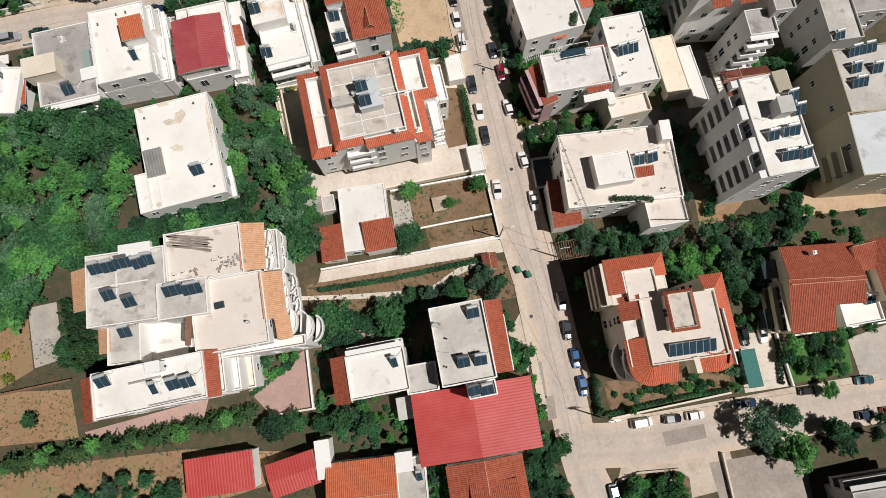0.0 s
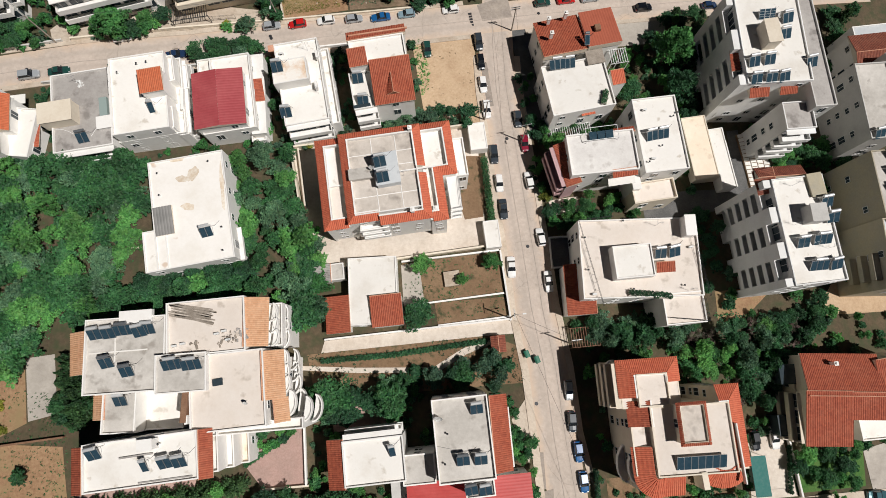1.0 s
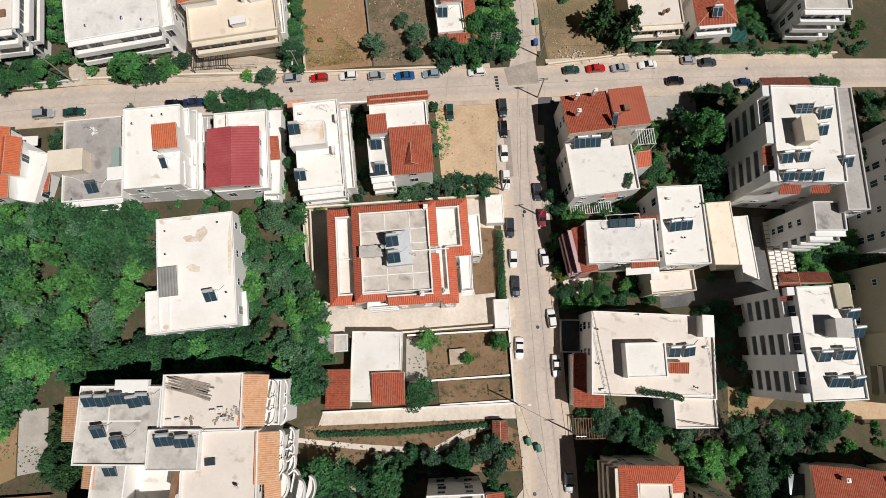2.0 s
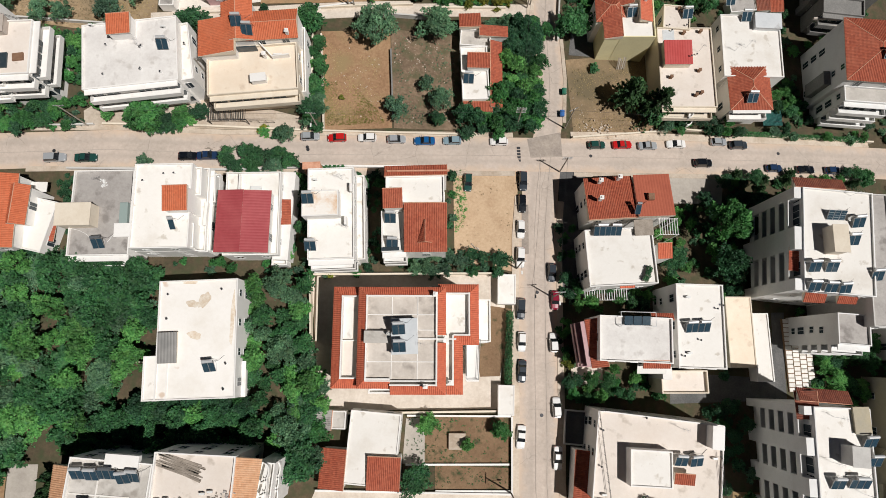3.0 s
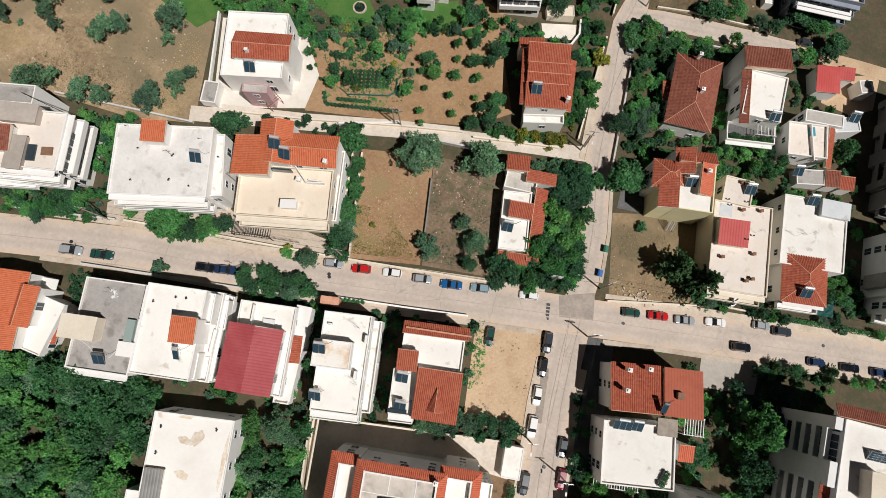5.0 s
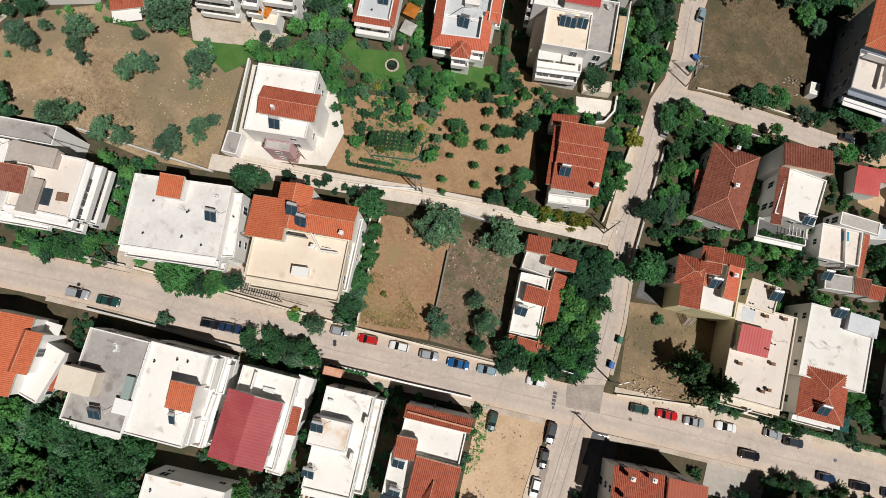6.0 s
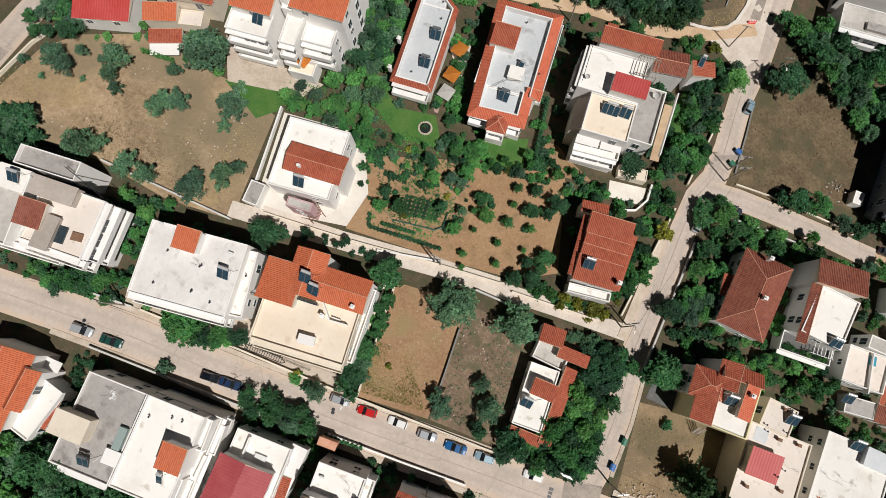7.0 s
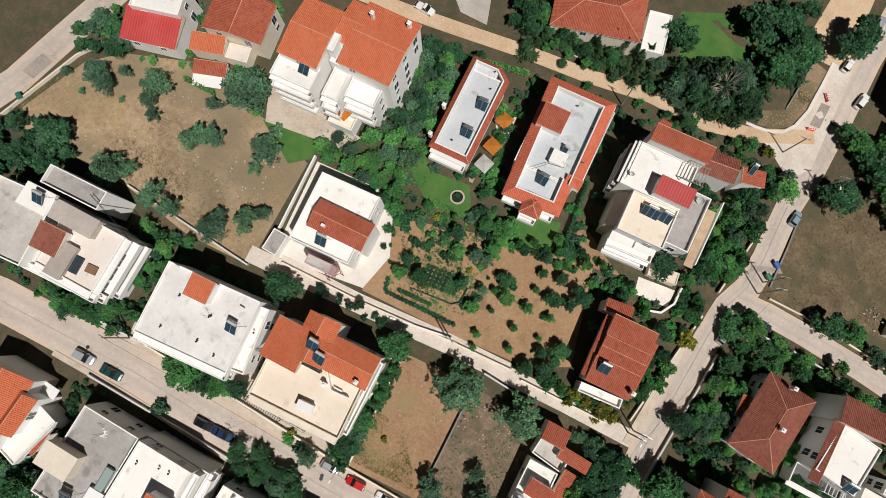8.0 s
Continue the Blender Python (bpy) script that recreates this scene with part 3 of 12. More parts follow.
def window_meshes(w, h):
    key = (round(w, 1), round(h, 1))
    if key not in ROOFS:
        fr, gl = bmesh.new(), bmesh.new()
        for cx, ww, z0, z1 in ((0, w + 0.16, -0.1, 0.0), (0, w + 0.16, h, h + 0.1), (-w / 2 - 0.04, 0.08, 0, h), (w / 2 + 0.04, 0.08, 0, h), (0, 0.06, 0, h)):
            box(fr, ww, 0.1, z0, z1, cx=cx, cy=0.03)
        box(gl, w, 0.03, 0.0, h, cy=0.015)
        a, b = bpy.data.meshes.new("window"), bpy.data.meshes.new("pane")
        fr.to_mesh(a), gl.to_mesh(b)
        a.materials.append(M["frame"]), b.materials.append(M["glass"])
        ROOFS[key] = (a, b)
    return ROOFS[key]


def side_frame(m, w, d, side):
    """The frame of a wall: x along it, y outwards, at its middle; and its length."""
    if side == "S":
        return m @ pose(0, -d / 2, 0, 0, 0, 180), w
    if side == "N":
        return m @ pose(0, d / 2, 0), w
    if side == "E":
        return m @ pose(w / 2, 0, 0, 0, 0, -90), d
    return m @ pose(-w / 2, 0, 0, 0, 0, 90), d


def buried(p):
    """Whether a place lies inside some building or under the ground."""
    if p.z < ground_z(p.x, p.y) + 0.3:
        return True
    for x, y, c, s, hw, hd, z0, z1 in VOLUMES:
        u, v = (p.x - x) * c + (p.y - y) * s, (p.y - y) * c - (p.x - x) * s
        if abs(u) < hw and abs(v) < hd and z0 < p.z < z1:
            return True
    return False


def openings(parent, m, w, d, z0, z1, sides, every=4.3, doors=""):
    """Rows of windows and balcony doors on the named sides, storey by storey from the top down."""
    n = max(1, round((z1 - z0) / 3.05))
    for s in sides:
        f, length = side_frame(m, w, d, s)
        k = max(1, int(length / (2.8 if s in doors else every)))
        for storey in range(n):
            base = z1 - 3.05 * (storey + 1) + 0.15
            if base < z0 - 0.5:
                continue
            for j in range(k):
                if random.random() < 0.16:
                    continue
                door = s in doors or random.random() < 0.4
                a, b = window_meshes(2.5 if s in doors else 1.4 if door else 1.2, 2.1 if door else 1.2)
                x = (j + 0.5 - k / 2) * length / k + random.uniform(-0.2, 0.2)
                if buried(parent.location + f @ Vector((x, 0.35, base + 1.4))):
                    continue
                o = part("window", None, None, parent, data=a, m=f @ pose(x, 0, base + (0.05 if door else 0.95)))
                part("pane", None, None, o, data=b)


def balconies(parent, m, w, d, z0, z1, sides, wall, reach=1.5, top=True, bays=False):
    """Balcony slabs with solid fronts, a storey apart, on the named sides."""
    n = max(1, round((z1 - z0) / 3.05))
    for s in sides:
        f, length = side_frame(m, w, d, s)
        for storey in range(n if top else n - 1):
            z = z1 - 3.05 * (storey + 1) - (0 if top else 3.05)
            if z < z0 + 1.5:
                continue
            k = max(2, round(length / 8)) if bays else 1
            out = reach * (1.0 if bays else 1.05)
            ll = length * (0.56 if bays else 0.96) / k
            for j in range(k):
                c = (j + 0.5 - k / 2) * length / k
                bm = bmesh.new()
                box(bm, ll, out, z, z + 0.2, f, cx=c, cy=out / 2)
                box(bm, ll, 0.16, z - 0.18, z + 1.15, f, cx=c, cy=out + 0.003)
                for sx in (-1, 1):
                    box(bm, 0.14, out - 0.16, z + 0.2, z + 1.12, f, cx=c + sx * (ll / 2 - 0.07), cy=out / 2 - 0.08)
                part("balcony", bm, wall, parent)
        if not bays:
            bm = bmesh.new()
            box(bm, length * 0.97, 0.7 * reach, z1 - 0.22, z1 - 0.02, f, cy=0.35 * reach)
            part("eave", bm, wall, parent)
        if bays:
            k = max(2, round(length / 8))
            for j in range(k + 1):
                a = max(-length / 2, (j - 0.28 - k / 2) * length / k + 0.06 * length / k)
                b = min(length / 2, (j + 0.28 - k / 2) * length / k - 0.06 * length / k)
                bm = bmesh.new()
                box(bm, b - a, reach, z0 - 0.5, z1 + 0.02, f, cx=(a + b) / 2, cy=reach / 2)
                part("pier", bm, wall, parent)


def block(parent, x, y, turn, w, d, top, wall="white", roof="roof_white", kind="flat", rise=1.6, windows="", balcony="", parapet=0.5, base=None, cover="tile", side="S", over=0.35, reach=1.5, eaves=0.0, bays=False, every=4.3):
    """One volume of a building, in world metres: walls with openings, and a flat roof behind a parapet or a pitched tile roof."""
    L = parent.location
    m = lay(x - L.x, y - L.y, turn)
    corners = [lay(x, y, turn) @ Vector((sx * w / 2, sy * d / 2, 0)) for sx in (-1, 1) for sy in (-1, 1)]
    low = min(ground_z(c.x, c.y) for c in corners) - 0.4 if base is None else base
    high = max(ground_z(c.x, c.y) for c in corners) if base is None else base
    z0, z1 = low - L.z, top - L.z
    FOOT.append((x, y, math.cos(radians(turn)), math.sin(radians(turn)), w / 2, d / 2))
    VOLUMES.append((x, y, math.cos(radians(turn)), math.sin(radians(turn)), w / 2, d / 2, low, top))
    bm = bmesh.new()
    if kind == "flat":
        t = 0.22
        deck = z1 - parapet
        out, inn = [(-w / 2, -d / 2), (w / 2, -d / 2), (w / 2, d / 2), (-w / 2, d / 2)], []
        for px, py in out:
            inn.append((px - math.copysign(t, px), py - math.copysign(t, py)))
        rings = [[bm.verts.new(m @ Vector((px, py, z))) for px, py in ring] for ring, z in ((out, z0), (out, z1), (inn, z1), (inn, deck - 0.1))]
        for r0, r1 in zip(rings, rings[1:]):
            for k in range(4):
                bm.faces.new((r0[k], r0[(k + 1) % 4], r1[(k + 1) % 4], r1[k]))
        part("wall", bm, wall, parent)
        bm = bmesh.new()
        box(bm, w - 2 * t, d - 2 * t, deck - 0.3, deck, m)
        part("roof", bm, roof, parent)
        if eaves:
            bm = bmesh.new()
            box(bm, w + 2 * eaves, d + 2 * eaves, deck - 0.32, deck - 0.12, m)
            part("cornice", bm, wall, parent)
        eave = deck
    else:
        box(bm, w, d, z0, z1, m)
        part("wall", bm, wall, parent)
        tile_roof(parent, m, w, d, z1, kind, rise, cover, over, side)
        eave = z1
    if x > 30:  # blind party walls
        windows = windows.replace("E", "")
    if y > 140:
        windows = windows.replace("N", "")
    if windows:
        PENDING.append((parent, m, w, d, high - L.z, eave, windows, every, balcony))
    if balcony:
        balconies(parent, m, w, d, high - L.z, eave, balcony, wall, reach, bays=bays)


def strip(parent, x, y, turn, w, d, top, side, rise=0.9, cover="tile", over=0.1):
    """A sloping tiled edge of a roof, falling towards the named side; top is its high edge."""
    L = parent.location
    tile_roof(parent, lay(x - L.x, y - L.y, turn), w, d, top - rise - L.z, "shed", rise, cover, over, side)


def apron(parent, x, y, turn, pts, width, low, rise=1.0, cover="tile", coping=True):
    """A tiled skirt along the open line pts (in metres from x, y; the building on its left), mitred at the corners, with a white coping on its high edge."""
    L = parent.location
    m = lay(x - L.x, y - L.y, turn)
    z = low - L.z
    p = [Vector((a, b, 0)) for a, b in pts]
    d = [(b - a).normalized() for a, b in zip(p, p[1:])]
    n = [Vector((-v.y, v.x, 0)) for v in d]
    q = [p[0] + n[0] * width]
    for k in range(1, len(p) - 1):
        s = (n[k - 1] + n[k]).normalized()
        q.append(p[k] + s * (width / max(0.3, s.dot(n[k]))))
    q.append(p[-1] + n[-1] * width)
    if (p[0] - p[-1]).length < 0.01:  # a closed ring
        s = (n[0] + n[-1]).normalized()
        q[0] = q[-1] = p[0] + s * (width / max(0.3, s.dot(n[0])))
    up, down = Vector((0, 0, z + rise)), Vector((0, 0, z))
    for k in range(len(d)):
        ring = [p[k] + down, p[k + 1] + down, q[k + 1] + up, q[k] + up]
        bm = bmesh.new()
        top = [bm.verts.new(m @ v) for v in ring]
        base = [bm.verts.new(m @ Vector((v.x, v.y, z - 0.14))) for v in ring]
        bm.faces.new(top)
        bm.faces.new(base[::-1])
        for j in range(4):
            bm.faces.new((base[j], base[(j + 1) % 4], top[(j + 1) % 4], top[j]))
        part("roof_deck", bm, "cream", parent)
        bm = bmesh.new()
        tiled_panel(bm, [m @ v for v in ring])
        roof = part("roof_skirt", bm, cover, parent)
        if k:
            bm = bmesh.new()
            tube(bm, m @ (p[k] + down + Vector((0, 0, 0.06))), m @ (q[k] + up + Vector((0, 0, 0.08))), 0.08, 6)
            part("ridge_cap", bm, cover, roof)
        if coping:
            bm = bmesh.new()
            a, b = q[k], q[k + 1]
            f = m @ pose((a.x + b.x) / 2 + n[k].x * 0.12, (a.y + b.y) / 2 + n[k].y * 0.12, 0, 0, 0, math.degrees(math.atan2(d[k].y, d[k].x)))
            box(bm, (b - a).length + 0.1, 0.24, z - 0.25, z + rise + 0.12 + 0.01 * (k % 2), f)
            part("coping", bm, "white", parent)


def slab(parent, name, x, y, turn, w, d, z0, z1, mat):
    """A plain raised part of a building: a stair head, a canopy, a chimney stack, a kerb."""
    L = parent.location
    bm = bmesh.new()
    m = lay(x - L.x, y - L.y, turn)
    box(bm, w, d, z0 - L.z, z1 - L.z, m)
    if w > 1.2 and d > 1.2 and z1 - z0 > 1.2:
        box(bm, w + 0.24, d + 0.24, z1 - L.z + 0.003, z1 - L.z + 0.14, m)
    bmesh.ops.bevel(bm, geom=bm.edges[:], offset=0.03, segments=1, affect="EDGES")
    part(name, bm, mat, parent)


def chimney(parent, x, y, z, h=1.4):
    L = parent.location
    bm = bmesh.new()
    m = lay(x - L.x, y - L.y, 10)
    box(bm, 0.6, 0.6, z - L.z - 0.5, z - L.z + h, m)
    box(bm, 0.8, 0.8, z - L.z + h, z - L.z + h + 0.1, m)
    box(bm, 0.35, 0.35, z - L.z + h + 0.1, z - L.z + h + 0.35, m)
    part("chimney", bm, "white", parent)


def parapet(parent, pts, z0, z1, mat="white", thick=0.22, name="parapet"):
    """Low walls along a line of places."""
    L = parent.location
    bm = bmesh.new()
    for k, ((a, b), (c, d)) in enumerate(zip(pts, pts[1:])):
        m = lay((a + c) / 2 - L.x, (b + d) / 2 - L.y, math.degrees(math.atan2(d - b, c - a)))
        box(bm, math.hypot(c - a, d - b) + thick * 0.9, thick, z0 - L.z, z1 - L.z - 0.006 * (k % 3), m)
    part(name, bm, mat, parent)


def handrail(parent, pts, z, high=0.95, mat="iron"):
    """A thin metal balustrade along a line of places."""
    L = parent.location
    bm = bmesh.new()
    for (a, b), (c, d) in zip(pts, pts[1:]):
        n = max(1, round(math.hypot(c - a, d - b) / 1.6))
        for k in range(n + 1):
            x, y = a + (c - a) * k / n - L.x, b + (d - b) * k / n - L.y
            tube(bm, (x, y, z - L.z - 0.3), (x, y, z - L.z + high), 0.03, 4)
        for h in (0.5 * high, high):
            tube(bm, (a - L.x, b - L.y, z - L.z + h), (c - L.x, d - L.y, z - L.z + h), 0.035, 4)
    part("handrail", bm, mat, parent)


def canopy(parent, x, y, turn, w, d, z, drop, mat, name="awning"):
    """A thin cloth or sheet that falls towards -y by drop, on a light metal frame."""
    L = parent.location
    m = lay(x - L.x, y - L.y, turn)
    bm = bmesh.new()
    top = [bm.verts.new(m @ Vector((sx * w / 2, sy * d / 2, z - L.z + (0 if sy > 0 else -drop)))) for sx, sy in ((-1, -1), (1, -1), (1, 1), (-1, 1))]
    f = bm.faces.new(top)
    low = bmesh.ops.extrude_face_region(bm, geom=[f])
    for v in low["geom"]:
        if isinstance(v, bmesh.types.BMVert):
            v.co.z += 0.06
    bmesh.ops.recalc_face_normals(bm, faces=bm.faces[:])
    cloth = part(name, bm, mat, parent)
    for sx in (-0.5, 0, 0.5):
        bm = bmesh.new()
        tube(bm, m @ Vector((sx * w, d / 2, z - L.z - 0.03)), m @ Vector((sx * w, -d / 2, z - L.z - drop - 0.03)), 0.03, 4)
        part("awning_arm", bm, "steel", cloth)


def wedge(parent, name, pts, low, high, mat):
    """A wall that leans back: four corners in plan, the first and last low, the middle two high."""
    L = parent.location
    bm = bmesh.new()
    foot = [bm.verts.new((x - L.x, y - L.y, ground_z(x, y) - 0.4 - L.z)) for x, y in pts]
    top = [bm.verts.new((x - L.x, y - L.y, z - L.z)) for (x, y), z in zip(pts, (low, high, high, low))]
    for k in range(4):
        bm.faces.new((foot[k], foot[k - 3], top[k - 3], top[k]))
    bm.faces.new(top)
    bmesh.ops.recalc_face_normals(bm, faces=bm.faces)
    part(name, bm, mat, parent)


def dormer(parent, x, y, turn, w, l, z, h, cover="tile"):
    """A three-sided roof dormer: its gable faces -y, its ridge runs back into the roof."""
    L = parent.location
    m = lay(x - L.x, y - L.y, turn, z - L.z)
    a, b, top, back = [m @ Vector(p) for p in ((-w / 2, 0, -0.3), (w / 2, 0, -0.3), (0, 0, h), (0, l, h * 0.9))]
    bm = bmesh.new()
    tiled_panel(bm, [m @ Vector((-w / 2, 0, 0)), back, top])
    tiled_panel(bm, [m @ Vector((w / 2, 0, 0)), top, back])
    roof = part("dormer_roof", bm, cover, parent)
    bm = bmesh.new()
    v = [bm.verts.new(p) for p in (a, b, top, back)]
    for q in ((0, 1, 2), (1, 3, 2), (3, 0, 2), (0, 3, 1)):
        bm.faces.new([v[k] for k in q])
    part("dormer_cheek", bm, "brown_timber", roof)
    bm = bmesh.new()
    for p, q in ((a, top), (b, top), (top, back), (a, b)):
        tube(bm, p, q, 0.09, 5)
    part("ridge_cap", bm, "ridge", roof)


def flue(parent, x, y, z, h=0.9):
    """A short square flue of brown brickwork with a flat cap."""
    L = parent.location
    bm = bmesh.new()
    m = lay(x - L.x, y - L.y, 14)
    box(bm, 0.5, 0.5, z - L.z - 0.1, z - L.z + h, m)
    box(bm, 0.66, 0.66, z - L.z + h + 0.12, z - L.z + h + 0.2, m)
    for sx in (-1, 1):
        box(bm, 0.08, 0.5, z - L.z + h, z - L.z + h + 0.12, m, cx=sx * 0.2)
    part("flue", bm, "brown_timber", parent)


# ---- things on the roofs ----
def solar_heater(x, y, z, turn=0.0, n=2, dark=False, grid=False):
    """A rooftop water heater: tilted collectors on a steel stand with a lying tank above them. It faces -y at turn 0."""
    ob = thing("solar_water_heater", "rooftop solar water heater with dark collectors and a %s tank" % ("dark" if dark else "silver"), "solar heater", x, y, z, "solar heaters")
    ob.rotation_euler = (0, 0, radians(turn))
    tilt = Matrix.Rotation(radians(38), 4, "X")
    for k in range(n):
        cx = (k - (n - 1) / 2) * 1.12
        m = pose(cx, -1.0, 0.22) @ tilt
        bm = bmesh.new()
        box(bm, 1.06, 2.0, -0.05, 0.04, m, cy=1.0)
        panel = part("collector", bm, "steel", ob)
        bm = bmesh.new()
        box(bm, 0.96, 1.9, 0.041, 0.055, m, cy=1.0)
        part("collector_glass", bm, "panel", panel)
        if grid:
            for j in range(1, 4):
                bm = bmesh.new()
                box(bm, 0.96, 0.03, 0.056, 0.066, m, cy=0.05 + 1.9 * j / 4)
                part("rib", bm, "frame", panel)
    if not grid:
        bm = bmesh.new()
        long = min(2.0, 0.9 * n)
        tube(bm, (-long / 2, 0.85, 1.72), (long / 2, 0.85, 1.72), 0.29, 12)
        part("tank", bm, "tank_dark" if dark else "tank", ob)
    for sx in (-1, 1):
        bm = bmesh.new()
        xx = sx * (n * 0.56 - 0.1)
        tube(bm, (xx, 0.6, 0), (xx, 0.75, 1.5), 0.03, 4)
        tube(bm, (xx, -0.95, 0.0), (xx, -0.95, 0.25), 0.03, 4)
        tube(bm, (xx, -0.95, 0.05), (xx, 0.6, 0.05), 0.025, 4)
        part("stand", bm, "steel", ob)
    bm = bmesh.new()
    tube(bm, (n * 0.5, 0.8, 1.6), (n * 0.6 + 0.2, 0.9, 0.03), 0.03, 4)
    tube(bm, (n * 0.6 + 0.2, 0.9, 0.03), (n * 0.6 + 1.3, 1.7, 0.03), 0.03, 4)
    part("pipe", bm, "iron", ob)
    return ob


def aerial(x, y, z, turn=0.0):
    ob = thing("tv_aerial", "thin metal television aerial on a roof", "aerial", x, y, z, "aerials")
    ob.rotation_euler = (0, 0, radians(turn))
    bm = bmesh.new()
    tube(bm, (0, 0, 0), (0, 0, 3.0), 0.03, 5)
    part("mast", bm, "steel", ob)
    bm = bmesh.new()
    tube(bm, (-0.7, 0, 2.8), (0.7, 0, 2.8), 0.02, 4)
    for k in range(6):
        tube(bm, (-0.6 + 0.24 * k, -0.35, 2.8), (-0.6 + 0.24 * k, 0.35, 2.8), 0.012, 4)
    part("antenna", bm, "steel", ob)


def dish(x, y, z, turn=0.0, r=0.45):
    ob = thing("satellite_dish", "white satellite dish on a short mast", "satellite dish", x, y, z, "dishes")
    bm = bmesh.new()
    tube(bm, (0, 0, 0), (0, 0, 0.8), 0.035, 5)
    part("mast", bm, "steel", ob)
    bm = bmesh.new()
    m = pose(0, -0.1, 0.95, 55, 0, turn)
    rings = []
    for k in range(4):
        s = r * (k + 0.02) / 3
        rings.append([bm.verts.new(m @ Vector((s * math.cos(math.tau * j / 14), s * math.sin(math.tau * j / 14), 0.5 * s * s / r))) for j in range(14)])
    for a, b in zip(rings, rings[1:]):
        for j in range(14):
            bm.faces.new((a[j], a[(j + 1) % 14], b[(j + 1) % 14], b[j]))
    bmesh.ops.solidify(bm, geom=bm.faces[:], thickness=0.02)
    part("reflector", bm, "frame", ob)
    bm = bmesh.new()
    tube(bm, m @ Vector((0, -r, 0.2)), m @ Vector((0, 0, 0.6)), 0.015, 4)
    part("arm", bm, "steel", ob)


def parasol(x, y, z, mat, label, r=1.5):
    ob = thing("parasol", label, "parasol", x, y, z)
    bm = bmesh.new()
    tube(bm, (0, 0, 0), (0, 0, 2.4), 0.04, 6)
    part("pole", bm, "steel", ob)
    bm = bmesh.new()
    top = bm.verts.new((0, 0, 2.7))
    ring = [bm.verts.new((r * sx, r * sy, 2.2)) for sx, sy in ((-1, -1), (0, -1.02), (1, -1), (1.02, 0), (1, 1), (0, 1.02), (-1, 1), (-1.02, 0))]
    for k in range(8):
        bm.faces.new((ring[k], ring[(k + 1) % 8], top))
    bmesh.ops.solidify(bm, geom=bm.faces[:], thickness=0.03)
    part("canopy", bm, mat, ob)


def pergola(x, y, z, turn, w, d, h=2.5, mat="frame", label="white slatted pergola beside a house", n=None):
    ob = thing("pergola", label, "pergola", x, y, z)
    ob.rotation_euler = (0, 0, radians(turn))
    for sx in (-1, 1):
        for sy in (-1, 1):
            bm = bmesh.new()
            box(bm, 0.12, 0.12, 0, h, cx=sx * (w / 2 - 0.1), cy=sy * (d / 2 - 0.1))
            part("post", bm, mat, ob)
        bm = bmesh.new()
        box(bm, w, 0.12, h, h + 0.15, cy=sx * (d / 2 - 0.1))
        part("beam", bm, mat, ob)
    n = n or max(3, round(w / 0.5))
    data = None
    for k in range(n):
        if data is None:
            bm = bmesh.new()
            box(bm, 0.1, d, h + 0.152, h + 0.27)
            o = part("slat", bm, mat, ob, m=pose((k + 0.5 - n / 2) * w / n, 0, 0))
            data = o.data
        else:
            part("slat", None, None, ob, data=data, m=pose((k + 0.5 - n / 2) * w / n, 0, 0))


def timber_pile(x, y, z, turn, long, deep):
    ob = thing("timber_pile", "pile of weathered grey planks lying on a roof", "timber pile", x, y, z)
    ob.rotation_euler = (0, 0, radians(turn))
    for k in range(22):
        bm = bmesh.new()
        l = long * random.uniform(0.5, 1.0)
        box(bm, l, 0.2, 0, 0.06, pose(random.uniform(-0.5, 0.5) * (long - l), (k % 11 - 5) * deep / 11, 0.07 * (k // 11), 0, 0, random.uniform(-4, 4)))
        part("plank", bm, "old_timber", ob)


def rubble(x, y, z, mat, label, n, r):
    ob = thing("rubble_heap", label, "rubble", x, y, z)
    for k in range(n):
        bm = bmesh.new()
        s = random.uniform(0.12, 0.4)
        box(bm, 2 * s, s, 0, s * 0.8, pose(random.gauss(0, r / 2), random.gauss(0, r / 2), -0.02, random.uniform(-15, 15), random.uniform(-15, 15), random.uniform(0, 180)), taper=0.2 * s)
        part("piece", bm, mat, ob)


# ---- plants ----
PLANTS = {}


def leaf_cloud(bm, centre, rx, ry, rz, n, size, rng, lift=0.0):
    """n small leaf sprays on and in an ellipsoid, thicker near its skin."""
    for _ in range(n):
        v = Vector((rng.gauss(0, 1), rng.gauss(0, 1), rng.gauss(0, 1) + lift)).normalized()
        s = rng.uniform(0.55, 1.05)
        p = Vector(centre) + Vector((v.x * rx * s, v.y * ry * s, v.z * rz * s))
        q = Euler((rng.uniform(-0.9, 0.9), rng.uniform(-0.9, 0.9), rng.uniform(0, 6.3))).to_matrix()
        a, b = size * rng.uniform(0.6, 1.3), size * rng.uniform(0.35, 0.75)
        ring = [bm.verts.new(p + q @ Vector(c)) for c in ((-a, -0.9 * b, 0), (a, -0.4 * b, 0.1 * a), (-0.1 * a, 1.3 * b, 0))]
        bm.faces.new(ring)


